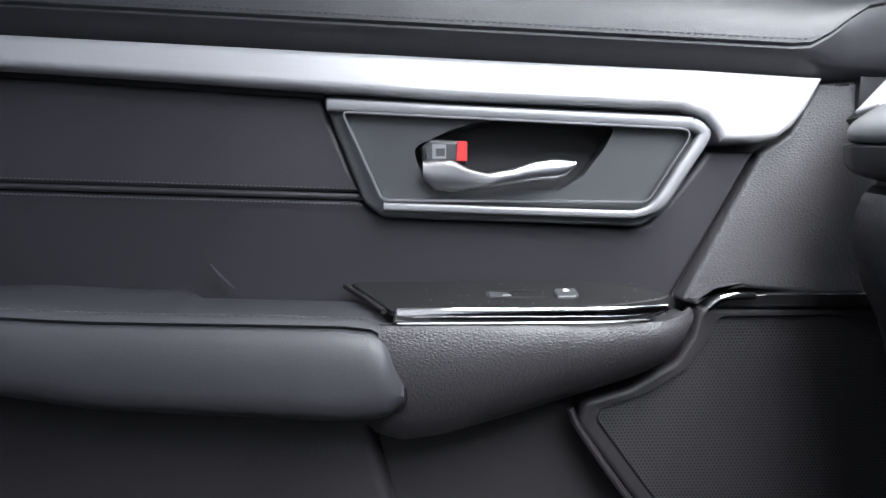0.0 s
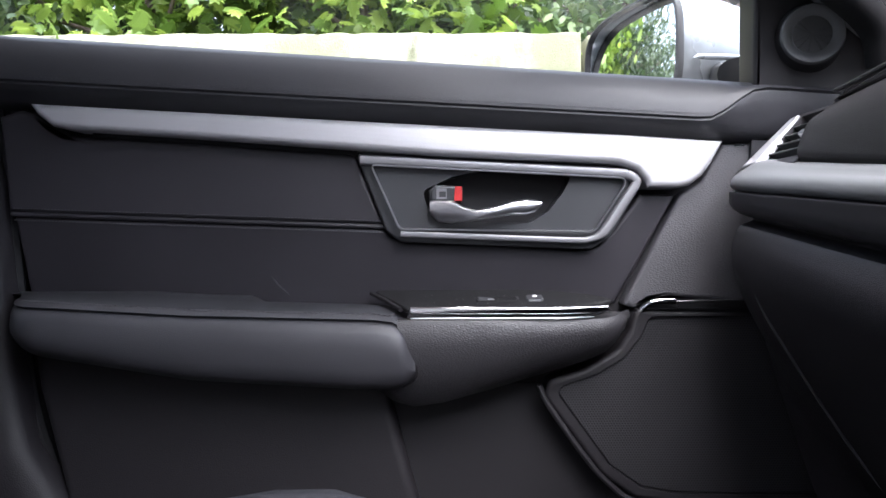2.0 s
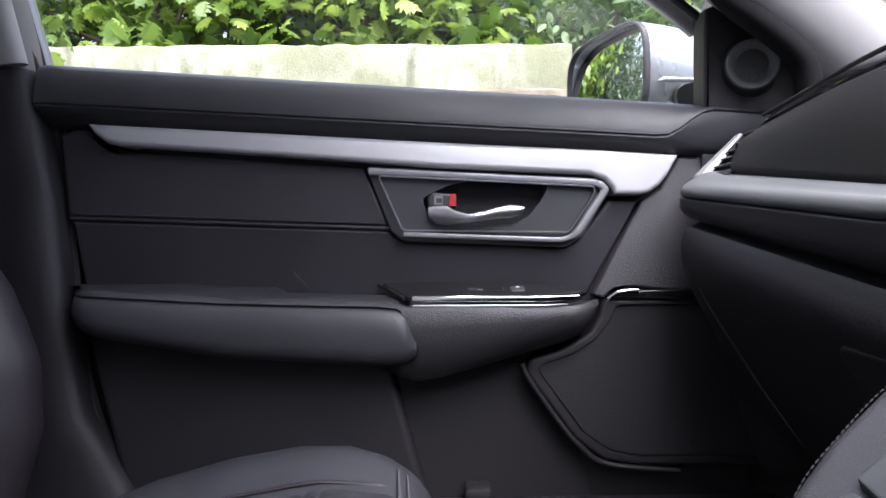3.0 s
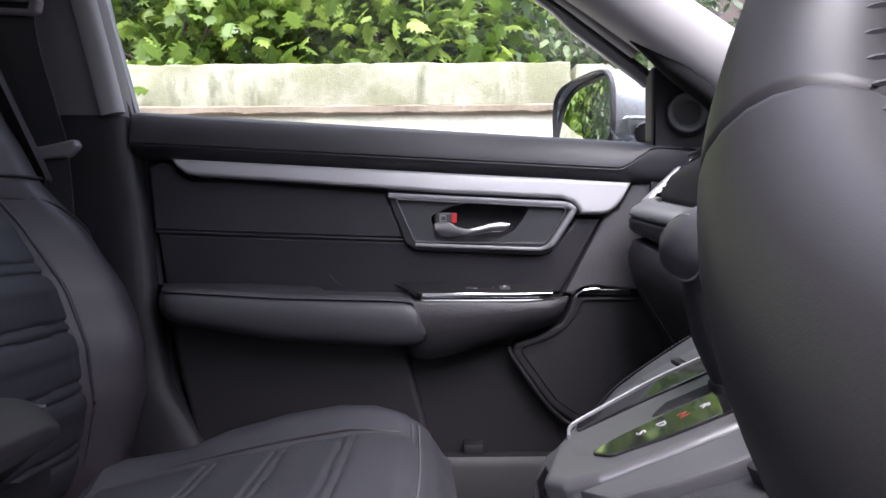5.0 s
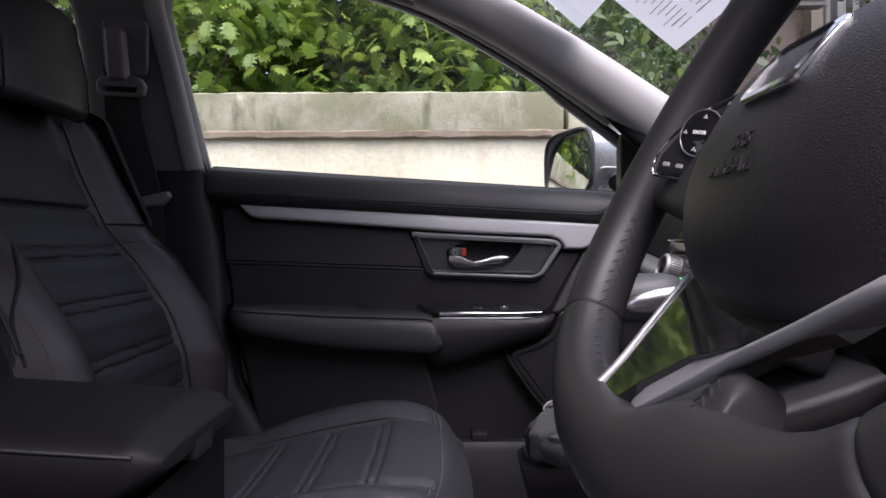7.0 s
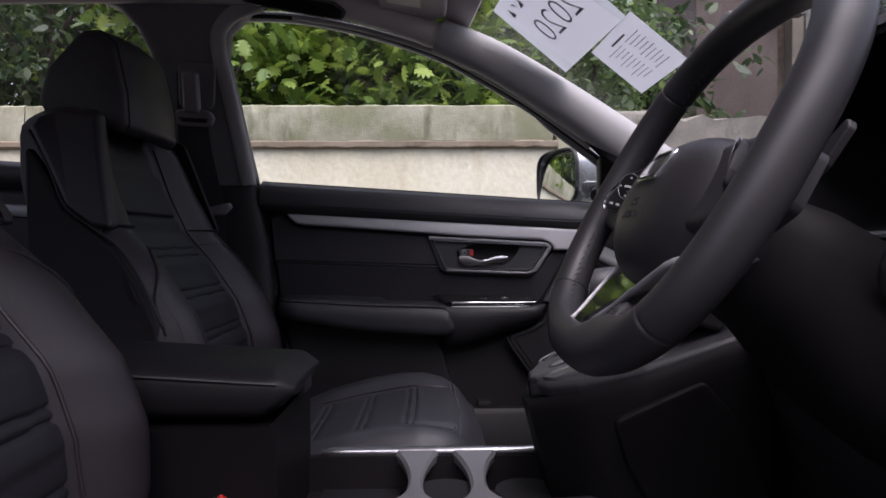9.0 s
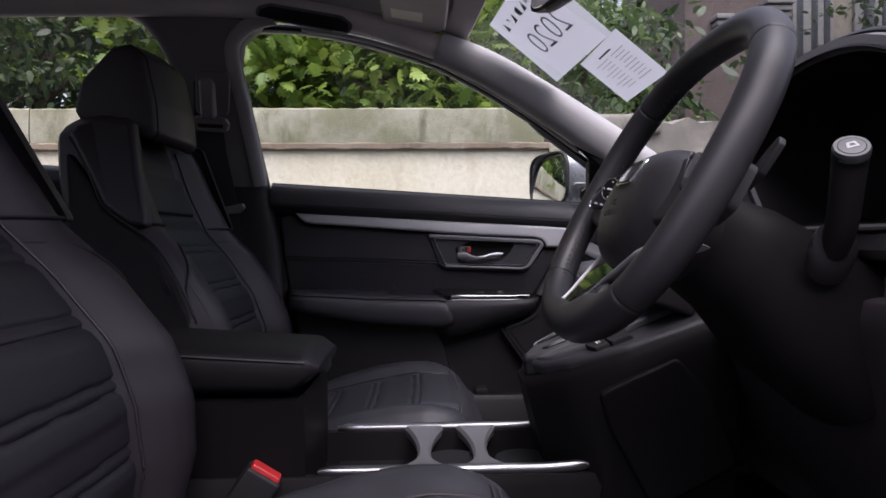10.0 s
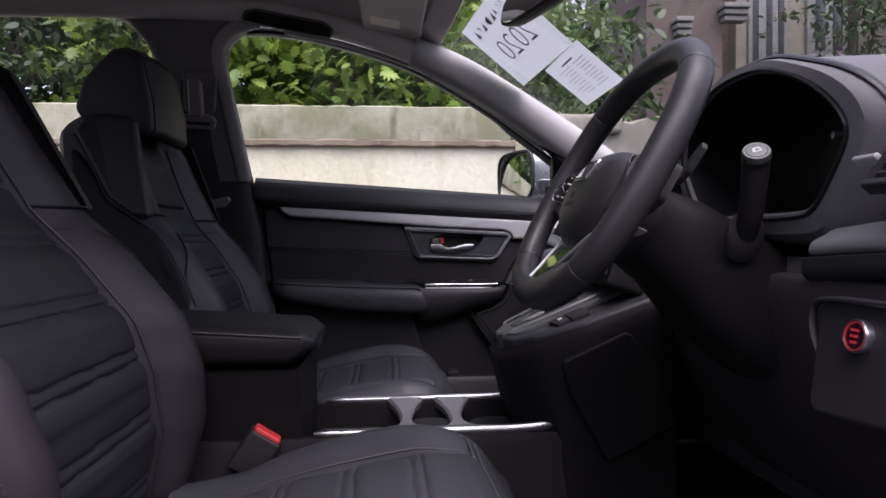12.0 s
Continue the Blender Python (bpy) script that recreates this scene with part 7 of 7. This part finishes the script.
    for z, x, a, b in ((0.866, 0.147, 0.0125, 0.0125), (0.880, 0.1455, 0.0125, 0.0125), (0.8805, 0.1455, 0.0112, 0.0112), (0.884, 0.1450, 0.0125, 0.0120), (0.900, 0.1425, 0.0170, 0.0145), (0.918, 0.1405, 0.0190, 0.0165), (0.934, 0.1400, 0.0200, 0.0180), (0.945, 0.1410, 0.0200, 0.0185)):
        rows.append([G(x + u, -0.005 + v, z) for u, v in superell(a, b, 2.5, 26)])
    part("shaft", loft_bm(rows), M_PLASTIC, lev, "smooth black lever shaft")
    rows = []
    for k in range(25):
        f = -1 + 2 * k / 24
        s = max(0.05, (1 - abs(f) ** 2.5) ** 0.5 if abs(f) < 1 else 0)
        rows.append([G(0.148 + 0.040 * f, -0.005 + v * s, 0.950 + 0.004 * f + u * s) for u, v in superell(0.0215, 0.0265, 2.4, 28)])
    knob = part("knob", loft_bm(rows), M_LEATHER_GREY, lev, "black leather knob")
    rows = []
    for k in range(17):
        f = -1 + 2 * k / 16
        s = max(0.06, (1 - abs(f) ** 2.2) ** 0.5 if abs(f) < 1 else 0)
        rows.append([G(0.158 + 0.031 * f, -0.0285 + v * s, 0.951 + 0.005 * f + u * s) for u, v in superell(0.0098, 0.0065, 2.2, 20)])
    part("silver_cap", loft_bm(rows), M_SATIN, knob, "satin silver cap")
    ring = []
    for k in range(29):
        d = -0.95 + 1.9 * k / 28
        f = -0.80 + 0.14 * math.cos(d * 1.5)
        s = (1 - abs(f) ** 2.5) ** 0.5
        ring.append(G(0.148 + 0.040 * f, -0.005 - 0.0268 * s * math.cos(d * 2.2), 0.9468 + 0.0218 * s * math.sin(d * 2.2)))
    part("knob_seam", sweep_bm(ring, circle(0.0007, 6)), M_THREAD, knob)


build_console()


# ---- papers and mirror on the windscreen ----
def sheet_frame(cx, cy, turn):
    """A frame lying on the inside of the windscreen."""
    o = V(cx, cy, z_screen(cx, cy))
    ey = (V(cx, cy + 0.01, z_screen(cx, cy + 0.01)) - o).normalized()
    ex = (V(cx + 0.01, cy, z_screen(cx + 0.01, cy)) - o).normalized()
    n = ex.cross(ey).normalized()
    if n.z > 0:
        n = -n
    a, b = math.cos(turn), math.sin(turn)
    up = -ex
    return frame_map(o + n * 0.002, ey * a + up * b, up * a - ey * b, n)


def build_sheet(cx, cy, turn, w, h, lines, label):
    at = sheet_frame(cx, cy, turn)
    sh = thing("paper_sheet", tuple(at(0, 0, 0)), label, "paper", group="papers on the windscreen")
    part("sheet", slab_bm([(-w / 2, -h / 2), (w / 2, -h / 2), (w / 2, h / 2), (-w / 2, h / 2)], at, 0.0006, 0.0001, 1), M_PAPER, sh)
    for item in lines:
        if isinstance(item[0], str):
            wd, u, v, size = item
            part("lettering", text_bm(wd, size, lambda a, b, w_, u=u, v=v: at(u + a, v + b, 0.0008 + w_), 0.0001, thin=-0.0016), M_INK, sh)
        else:
            u0, u1, v, t = item
            part("print_bar", slab_bm([(u0, v - t), (u1, v - t), (u1, v + t), (u0, v + t)], lambda a, b, w_: at(a, b, 0.0007 + w_), 0.0002, 0.0001, 1), M_INK, sh)
    return sh


def build_papers():
    bars = []
    bars.append((-0.030, 0.030, 0.046, 0.0022))
    for k in range(9):
        bars.append((-0.070 + 0.006 * (k % 2), -0.012 - 0.004 * (k % 4), 0.034 - 0.0095 * k, 0.0009))
        bars.append((0.004, 0.068 - 0.012 * (k % 3), 0.034 - 0.0095 * k, 0.0008))
    build_sheet(0.3183, 0.3877, 0.1375, 0.198, 0.135, bars, "white printed sheet stuck inside the windscreen")
    build_sheet(0.1665, 0.436, 0.19, 0.310, 0.207, [("BRAND NEW", 0.02, 0.066, 0.036), ("2020", 0.0, -0.012, 0.092)], "white sheet reading brand new 2020 on the windscreen")


build_papers()


def build_inner_mirror():
    m = thing("rear_view_mirror", (0.12, 0.0, 1.45), "black interior rear-view mirror below the header", "car mirror")
    at = frame_map((0.118, 0.0, 1.408), (-0.30, 0.954, 0), (0.172, 0.054, 0.984), (-0.939, -0.295, 0.18))
    rows = []
    for w, s in ((0.0, 1.0), (-0.008, 0.99), (-0.024, 0.85), (-0.034, 0.5), (-0.036, 0.2)):
        rows.append([at(u * (0.75 + 0.25 * s), v * s, w) for u, v in superell(0.118, 0.036, 3.2, 36)])
    part("shell", loft_bm(rows), M_PLASTIC, m)
    part("glass", slab_bm(superell(0.112, 0.031, 3.2, 36), at, 0.003, 0.001, 1), M_MIRROR, m, "mirror glass")
    part("stalk", sweep_bm([at(0, 0.01, -0.03), V(0.20, 0, 1.475)], circle(0.010, 12)), M_PLASTIC, m)


build_inner_mirror()


# ---- outside: ground, wall, trees, building ----
def ground_material():
    return material("worn_asphalt", (0.058, 0.057, 0.055), 0.9, grain=0.8, scale=80, bump=0.01, mottle=0.3, mscale=1.2)


def stained(name, base, stain, low, scale, rough=0.9, bump=0.006):
    """Weathered mineral surface: two stain layers and grit."""
    m = bpy.data.materials.new(name)
    m.use_nodes = True
    nt = m.node_tree
    b = nt.nodes["Principled BSDF"]
    b.inputs["Roughness"].default_value = rough
    tc = nt.nodes.new("ShaderNodeTexCoord")

    def noise_node(s, detail, stretch=(1, 1, 1)):
        mp = nt.nodes.new("ShaderNodeMapping")
        mp.inputs["Scale"].default_value = stretch
        n = nt.nodes.new("ShaderNodeTexNoise")
        n.inputs["Scale"].default_value, n.inputs["Detail"].default_value, n.inputs["Roughness"].default_value = s, detail, 0.65
        nt.links.new(tc.outputs["Object"], mp.inputs["Vector"])
        nt.links.new(mp.outputs["Vector"], n.inputs["Vector"])
        return n.outputs["Fac"]

    def mixed(fac, a, c, lo, hi):
        r = nt.nodes.new("ShaderNodeMapRange")
        r.inputs["From Min"].default_value, r.inputs["From Max"].default_value = lo, hi
        nt.links.new(fac, r.inputs["Value"])
        mx = nt.nodes.new("ShaderNodeMix")
        mx.data_type = "RGBA"
        nt.links.new(r.outputs["Result"], mx.inputs["Factor"])
        for sock, val in (("A", a), ("B", c)):
            if isinstance(val, tuple):
                mx.inputs[sock].default_value = (*val, 1)
            else:
                nt.links.new(val, mx.inputs[sock])
        return mx.outputs["Result"]
    col = mixed(noise_node(scale, 8), base, stain, 0.42, 0.62)
    col = mixed(noise_node(scale * 2.3, 6, (1, 1, 0.35)), col, low, 0.55, 0.72)
    fine = noise_node(scale * 30, 4)
    col2 = nt.nodes.new("ShaderNodeMix")
    col2.data_type, col2.blend_type = "RGBA", "MULTIPLY"
    col2.inputs["Factor"].default_value = 0.5
    nt.links.new(col, col2.inputs["A"])
    nt.links.new(fine, col2.inputs["B"])
    nt.links.new(col2.outputs["Result"], b.inputs["Base Color"])
    bp = nt.nodes.new("ShaderNodeBump")
    bp.inputs["Strength"].default_value, bp.inputs["Distance"].default_value = 0.6, bump
    nt.links.new(fine, bp.inputs["Height"])
    nt.links.new(bp.outputs["Normal"], b.inputs["Normal"])
    return m


M_COPING = stained("mossy_weathered_concrete", (0.27, 0.268, 0.165), (0.46, 0.445, 0.335), (0.14, 0.142, 0.078), 3.4)
M_LEDGE = stained("brown_stained_ledge", (0.26, 0.205, 0.145), (0.34, 0.28, 0.21), (0.17, 0.125, 0.09), 3.0)
M_RENDER = stained("cream_wall_plaster", (0.66, 0.61, 0.455), (0.72, 0.68, 0.54), (0.52, 0.45, 0.32), 1.6)
M_STONE = stained("rough_grey_stone", (0.30, 0.28, 0.24), (0.42, 0.39, 0.33), (0.18, 0.17, 0.14), 5.0, bump=0.02)
M_MAUVE = stained("mauve_brown_render", (0.105, 0.078, 0.070), (0.135, 0.105, 0.095), (0.075, 0.056, 0.050), 0.8)
M_PALE = stained("pale_blocker_plaster", (0.40, 0.38, 0.35), (0.46, 0.44, 0.41), (0.30, 0.28, 0.25), 1.4)
M_BLOCK = stained("pale_stone_block", (0.25, 0.225, 0.18), (0.30, 0.27, 0.22), (0.18, 0.16, 0.125), 3.0)
M_SURROUND = stained("grey_window_surround", (0.24, 0.235, 0.23), (0.29, 0.28, 0.27), (0.18, 0.17, 0.16), 4.0)
M_PANE = material("dark_window_glass", (0.03, 0.032, 0.036), 0.2, mottle=0.3)
M_BARK = stained("grey_brown_bark", (0.12, 0.09, 0.07), (0.18, 0.14, 0.11), (0.06, 0.045, 0.035), 9.0, bump=0.02)


def leaf_material(name, a, b):
    m = bpy.data.materials.new(name)
    m.use_nodes = True
    nt = m.node_tree
    p = nt.nodes["Principled BSDF"]
    geo = nt.nodes.new("ShaderNodeNewGeometry")
    mx = nt.nodes.new("ShaderNodeMix")
    mx.data_type = "RGBA"
    mx.inputs["A"].default_value, mx.inputs["B"].default_value = (*a, 1), (*b, 1)
    # most leaves are dull, few are fresh
    pw = nt.nodes.new("ShaderNodeMath")
    pw.operation = "POWER"
    pw.inputs[1].default_value = 1.7
    nt.links.new(geo.outputs["Random Per Island"], pw.inputs[0])
    nt.links.new(pw.outputs[0], mx.inputs["Factor"])
    nt.links.new(mx.outputs["Result"], p.inputs["Base Color"])
    p.inputs["Roughness"].default_value = 0.45
    tl = nt.nodes.new("ShaderNodeBsdfTranslucent")
    nt.links.new(mx.outputs["Result"], tl.inputs["Color"])
    ms = nt.nodes.new("ShaderNodeMixShader")
    ms.inputs["Fac"].default_value = 0.4
    nt.links.new(p.outputs["BSDF"], ms.inputs[1])
    nt.links.new(tl.outputs["BSDF"], ms.inputs[2])
    nt.links.new(ms.outputs["Shader"], nt.nodes["Material Output"].inputs["Surface"])
    return m


M_LEAF_BRIGHT = leaf_material("bright_lobed_leaves", (0.11, 0.19, 0.032), (0.31, 0.41, 0.072))
M_LEAF_MID = leaf_material("green_leaves", (0.07, 0.12, 0.045), (0.17, 0.24, 0.08))
M_LEAF_DARK = leaf_material("dark_hedge_leaves", (0.03, 0.055, 0.025), (0.09, 0.13, 0.05))

HALF = [(0.07, 0.0, 0.0), (0.30, 0.08, -0.03), (0.17, 0.19, 0.02), (0.45, 0.30, -0.06), (0.24, 0.40, 0.02), (0.47, 0.56, -0.08), (0.22, 0.63, 0.0), (0.33, 0.80, -0.09), (0.12, 0.85, -0.04)]
LOBED = np.array(HALF + [(0, 1.06, -0.14)] + [(-x, y, z) for x, y, z in HALF[::-1]])
OVAL = np.array([(0, 0, 0), (0.16, 0.2, 0.03), (0.22, 0.5, 0.02), (0.13, 0.82, -0.02), (0, 1.05, -0.08), (-0.13, 0.82, -0.02), (-0.22, 0.5, 0.02), (-0.16, 0.2, 0.03)])


def leaves_mesh(name, centres, size, shape, rng, droop=0.5):
    """Many separate leaves in one mesh; each faces outwards and hangs a little."""
    n, k = len(centres), len(shape)
    yaw = rng.uniform(0, 2 * np.pi, n)
    pit = rng.normal(-droop, 0.45, n)
    rol = rng.normal(0, 0.5, n)
    s = size * rng.uniform(0.6, 1.25, n)
    pts = np.repeat(shape[None], n, 0) * s[:, None, None]
    cr, sr = np.cos(rol)[:, None], np.sin(rol)[:, None]
    x, y, z = pts[..., 0], pts[..., 1], pts[..., 2]
    x, z = cr * x + sr * z, -sr * x + cr * z
    cp, sp = np.cos(pit)[:, None], np.sin(pit)[:, None]
    y, z = cp * y - sp * z, sp * y + cp * z
    cy, sy = np.cos(yaw)[:, None], np.sin(yaw)[:, None]
    x, y = cy * x - sy * y, sy * x + cy * y
    pts = np.stack([x, y, z], -1) + centres[:, None]
    me = bpy.data.meshes.new(name)
    faces = np.arange(n * k).reshape(n, k)
    me.from_pydata(pts.reshape(-1, 3).tolist(), [], faces.tolist())
    return me


def build_tree(name, base, height, spread, n, size, shape, mat, label, seed, crown_low=0.45, trunk_r=0.06, lean=(0, 0)):
    rng = np.random.default_rng(seed)
    tree = thing(name, base, label, "tree")
    b = Vector(base)
    top = b + V(lean[0], lean[1], height * 0.8)
    trunk = catmull([b, b + V(lean[0] * 0.2 + rng.normal(0, 0.04), rng.normal(0, 0.04), height * 0.25), b + V(lean[0] * 0.6, lean[1] * 0.6, height * 0.55), top], 6)
    part("trunk", sweep_bm(trunk, circle(trunk_r, 10), up=(0.3, 1, 0.1), scale=lambda f: 1.15 - 0.8 * f), M_BARK, tree, "grey-brown trunk")
    tips = []
    for k in range(11):
        f = rng.uniform(0.30, 1.0)
        p = trunk[int(f * (len(trunk) - 1))]
        a = rng.uniform(0, 2 * np.pi)
        d = V(math.cos(a) * spread[0], math.sin(a) * spread[1], height * rng.uniform(0.02, 0.25)) * rng.uniform(0.55, 1.0)
        limb = catmull([p, p + d * 0.5 + V(0, 0, 0.06 * height * rng.uniform(0, 1)), p + d], 5)
        part("limb", sweep_bm(limb, circle(trunk_r * 0.42, 7), up=(0.2, 0.4, 1), scale=lambda f: 1 - 0.75 * f), M_BARK, tree)
        tips += [limb[-1], limb[len(limb) // 2], limb[-3]]
    tips.append(trunk[-1])
    tips = np.array([tuple(t) for t in tips])
    # sprays: small flat groups of leaves round the twigs, with gaps between them
    sprays = max(8, n // 11)
    pick = rng.integers(0, len(tips), sprays)
    mid = tips[pick] + rng.normal(0, 1, (sprays, 3)) * np.array([spread[0] * 0.32, spread[1] * 0.32, height * 0.12])
    c = mid[rng.integers(0, sprays, n)] + rng.normal(0, 1, (n, 3)) * np.array([size * 1.15, size * 1.15, size * 0.38])
    c[:, 2] = np.maximum(c[:, 2], base[2] + height * crown_low * rng.uniform(0.5, 1.0, n))
    me = leaves_mesh("crown", c, size, shape, rng)
    me.materials.append(mat)
    ob = new("crown", me)
    ob.parent = tree
    ob.matrix_parent_inverse = tree.matrix_basis.inverted()
    return tree


def build_outside():
    bm = bmesh.new()
    for x0, x1, y0, y1 in ((-900, 900, -900, 900),):
        vs = [bm.verts.new(p) for p in ((x0, y0, 0), (x1, y0, 0), (x1, y1, 0), (x0, y1, 0))]
        bm.faces.new(vs)
    tagged(part("ground", bm, ground_material()), "grey worn asphalt ground", "ground", kind="structure")

    # boundary wall: plastered body, brown ledge, weathered coping
    X0, X1 = -9.0, 0.60
    wall = thing("boundary_wall", (-4, 2.8, 0), "cream plastered wall with mossy concrete coping", "wall", kind="structure")
    part("plaster", box_bm((X0, 2.715, 0), (X1, 2.95, 1.515), 0.004), M_RENDER, wall, "cream stained plaster")
    rng = random.Random(4)
    rows = []
    for k in range(161):
        x = X0 + (X1 - X0) * k / 160
        j = [rng.uniform(-0.004, 0.004) for _ in range(4)]
        rows.append([V(x, y, z) for y, z in ((2.95, 1.512), (2.697 + j[0], 1.512), (2.684 + j[1], 1.520 + j[2]), (2.684 + j[1], 1.546), (2.695, 1.553 + j[3]), (2.95, 1.553))])
    part("ledge", loft_bm(rows), M_LEDGE, wall, "brown stained ledge")
    edges = [X0, -6.8, -4.4, -2.25, 0.58]
    for a, b in zip(edges, edges[1:]):
        rows = []
        n = int((b - a) / 0.05)
        for k in range(n + 1):
            x = a + 0.004 + (b - a - 0.008) * k / n
            j = [rng.uniform(-0.004, 0.004) for _ in range(5)]
            rows.append([V(x, y, z) for y, z in ((2.97, 1.553), (2.700 + j[0], 1.553), (2.696 + j[1], 1.60), (2.697 + j[2], 1.70), (2.700 + j[3], 1.738), (2.715, 1.746 + j[4]), (2.97, 1.750))])
        part("coping_block", loft_bm(rows), M_COPING, wall)
    # unseen wall, added to hold back sky light on the open door's side
    tagged(part("wall_sky_blocker", box_bm((-2.3, -4.9, 0), (16, -4.6, 3.4), 0.02), M_PALE), "plain added wall out of view that holds back sky light", "wall", kind="structure")
    # rough stone wall that carries on towards the front
    sw = thing("stone_wall", (3, 2.9, 0), "rough grey stone wall beyond the plastered one", "wall", kind="structure")
    rows = []
    rng2 = np.random.default_rng(2)
    zs = np.linspace(0, 1.70, 18)
    for k in range(120):
        x = 0.605 + 9.4 * k / 119
        col = [V(x, 2.74 + rng2.normal(0, 0.014), z + (rng2.normal(0, 0.02) if z > 1.6 else 0)) for z in zs]
        rows.append(col + [V(x, 3.0, 1.72), V(x, 3.0, 0)])
    part("stone_face", loft_bm(rows), M_STONE, sw)
    part("end_post", box_bm((0.60, 2.70, 0), (0.74, 2.96, 1.735), 0.012), M_COPING, sw)
    part("rough_cap", box_bm((0.74, 2.70, 1.60), (1.25, 2.98, 1.715), 0.03, seg=3), M_STONE, sw)

    # greenery behind the wall
    T = build_tree
    T("lobed_leaf_tree", (-1.6, 3.75, 0), 3.4, (0.9, 0.55), 4300, 0.112, LOBED, M_LEAF_BRIGHT, "young tree with bright lobed leaves over the wall", 11, 0.42, 0.05, (0.1, -0.2))
    T("lobed_leaf_tree", (-0.55, 3.7, 0), 3.1, (0.85, 0.5), 3900, 0.108, LOBED, M_LEAF_BRIGHT, "young tree with bright lobed leaves over the wall", 12, 0.45, 0.045, (0.2, -0.15))
    T("leafy_shrub", (0.45, 3.8, 0), 2.9, (0.9, 0.5), 3400, 0.095, OVAL, M_LEAF_MID, "green leafy shrub behind the wall", 13, 0.45, 0.04)
    T("leafy_shrub", (-3.1, 3.8, 0), 3.3, (1.1, 0.6), 6500, 0.085, OVAL, M_LEAF_DARK, "green leafy shrub behind the wall", 14, 0.42, 0.06, (0.4, 0))
    T("leafy_shrub", (1.15, 4.3, 0), 2.8, (0.6, 0.5), 2400, 0.095, OVAL, M_LEAF_MID, "green leafy shrub behind the wall", 15, 0.4, 0.05)
    T("leafy_shrub", (-4.9, 3.9, 0), 3.4, (1.2, 0.7), 5500, 0.09, OVAL, M_LEAF_DARK, "green leafy shrub behind the wall", 16, 0.42, 0.06)
    for k, (x, y, h) in enumerate(((-6.5, 5.6, 5.0), (-4.2, 5.4, 5.2), (-2.2, 5.3, 4.8), (-0.4, 5.5, 5.2), (0.8, 5.6, 4.4), (-8.8, 5.6, 5.2))):
        T("hedge_tree", (x, y, 0), h, (1.5, 0.8), 6500, 0.12, OVAL, M_LEAF_DARK, "dense dark green tree behind the wall", 30 + k, 0.22, 0.09)
    for k, (x, y, h) in enumerate(((-7.5, 8.0, 7.5), (-3.6, 8.2, 7.5), (-0.4, 8.2, 6.8), (1.2, 9.6, 4.6))):
        T("hedge_tree", (x, y, 0), h, (2.4, 1.0), 5200, 0.22, OVAL, M_LEAF_DARK, "tall dark green tree further back", 50 + k, 0.1, 0.14)
    T("leafy_tree", (2.9, 9.6, 0), 5.2, (0.8, 0.8), 2200, 0.17, OVAL, M_LEAF_MID, "light green tree beside the building", 61, 0.25, 0.10)
    T("overhanging_tree", (8.4, 9.4, 0), 7.6, (1.6, 0.8), 4200, 0.15, OVAL, M_LEAF_DARK, "tree hanging over the front of the building", 62, 0.66, 0.10)


build_outside()


def build_house():
    h = thing("building", (9, 11.5, 0), "mauve rendered building with pale stone front and windows", "building")
    part("wall", box_bm((4.75, 11.2, 0), (6.25, 15, 8.5), 0.02), M_MAUVE, h, "mauve-brown rendered wall")
    part("wall", box_bm((6.25, 11.75, 0), (6.68, 15, 8.5), 0.02), M_BARK, h, "dark recess between the walls")
    part("wall", box_bm((6.68, 11.5, 0), (9.0, 15, 8.5), 0.02), M_BLOCK, h, "pale stone wall")
    part("wall", box_bm((9.0, 11.2, 0), (15.5, 15, 8.5), 0.02), M_MAUVE, h, "mauve-brown rendered wall")
    part("roof", box_bm((4.9, 10.7, 8.5), (15.7, 15.2, 8.8), 0.03), M_BARK, h)
    # stone blocks on the pale front, left out where the windows stand
    rng = random.Random(8)
    for r in range(26):
        z = 0.3 + 0.30 * r
        x = 6.69
        while x < 8.95:
            b = min(8.99, x + rng.uniform(0.28, 0.55))
            inside = [q for q in ((6.88, 7.72, 4.15, 6.1), (8.08, 8.97, 4.50, 6.4)) if x < q[1] and b > q[0] and z + 0.29 > q[2] and z < q[3]]
            if not inside and b - x > 0.08:
                part("stone_block", box_bm((x, 11.46 - rng.uniform(0, 0.02), z), (b - 0.012, 11.52, z + 0.288), 0.012), M_BLOCK, h)
            x = b
    # a triple lancet window and a tall double one, in pale surrounds
    for x0, x1, z0, z1, panes in ((6.90, 7.70, 4.18, 6.0, ((6.98, 7.10), (7.26, 7.38), (7.50, 7.62))), (8.10, 8.95, 4.55, 6.3, ((8.27, 8.47), (8.63, 8.83)))):
        wn = part("window", box_bm((x0, 11.42, z0), (x1, 11.52, z1), 0.02), M_SURROUND, h, "tall window in a pale stone surround")
        part("window_sill", box_bm((x0 - 0.05, 11.36, z0 - 0.09), (x1 + 0.05, 11.52, z0 + 0.01), 0.015), M_SURROUND, wn)
        for a, b in panes:
            part("pane", box_bm((a, 11.405, z0 + 0.1), (b, 11.43, z1 - 0.12), 0.004), M_PANE, wn, "dark window pane")
    part("downpipe", sweep_bm([V(4.95, 11.1, 0), V(4.95, 11.1, 8.4)], circle(0.07, 10)), M_MAUVE, h)
    for x0, x1, z0 in ((5.28, 5.55, 4.78), (6.20, 6.66, 5.06)):
        for k in range(3):
            part("cornice", box_bm((x0 - 0.03 * k, 11.0 - 0.05 * k, z0 + 0.11 * k), (x1, 11.25, z0 + 0.09 + 0.11 * k), 0.015), M_SURROUND, h, "stepped pale cornice")


build_house()
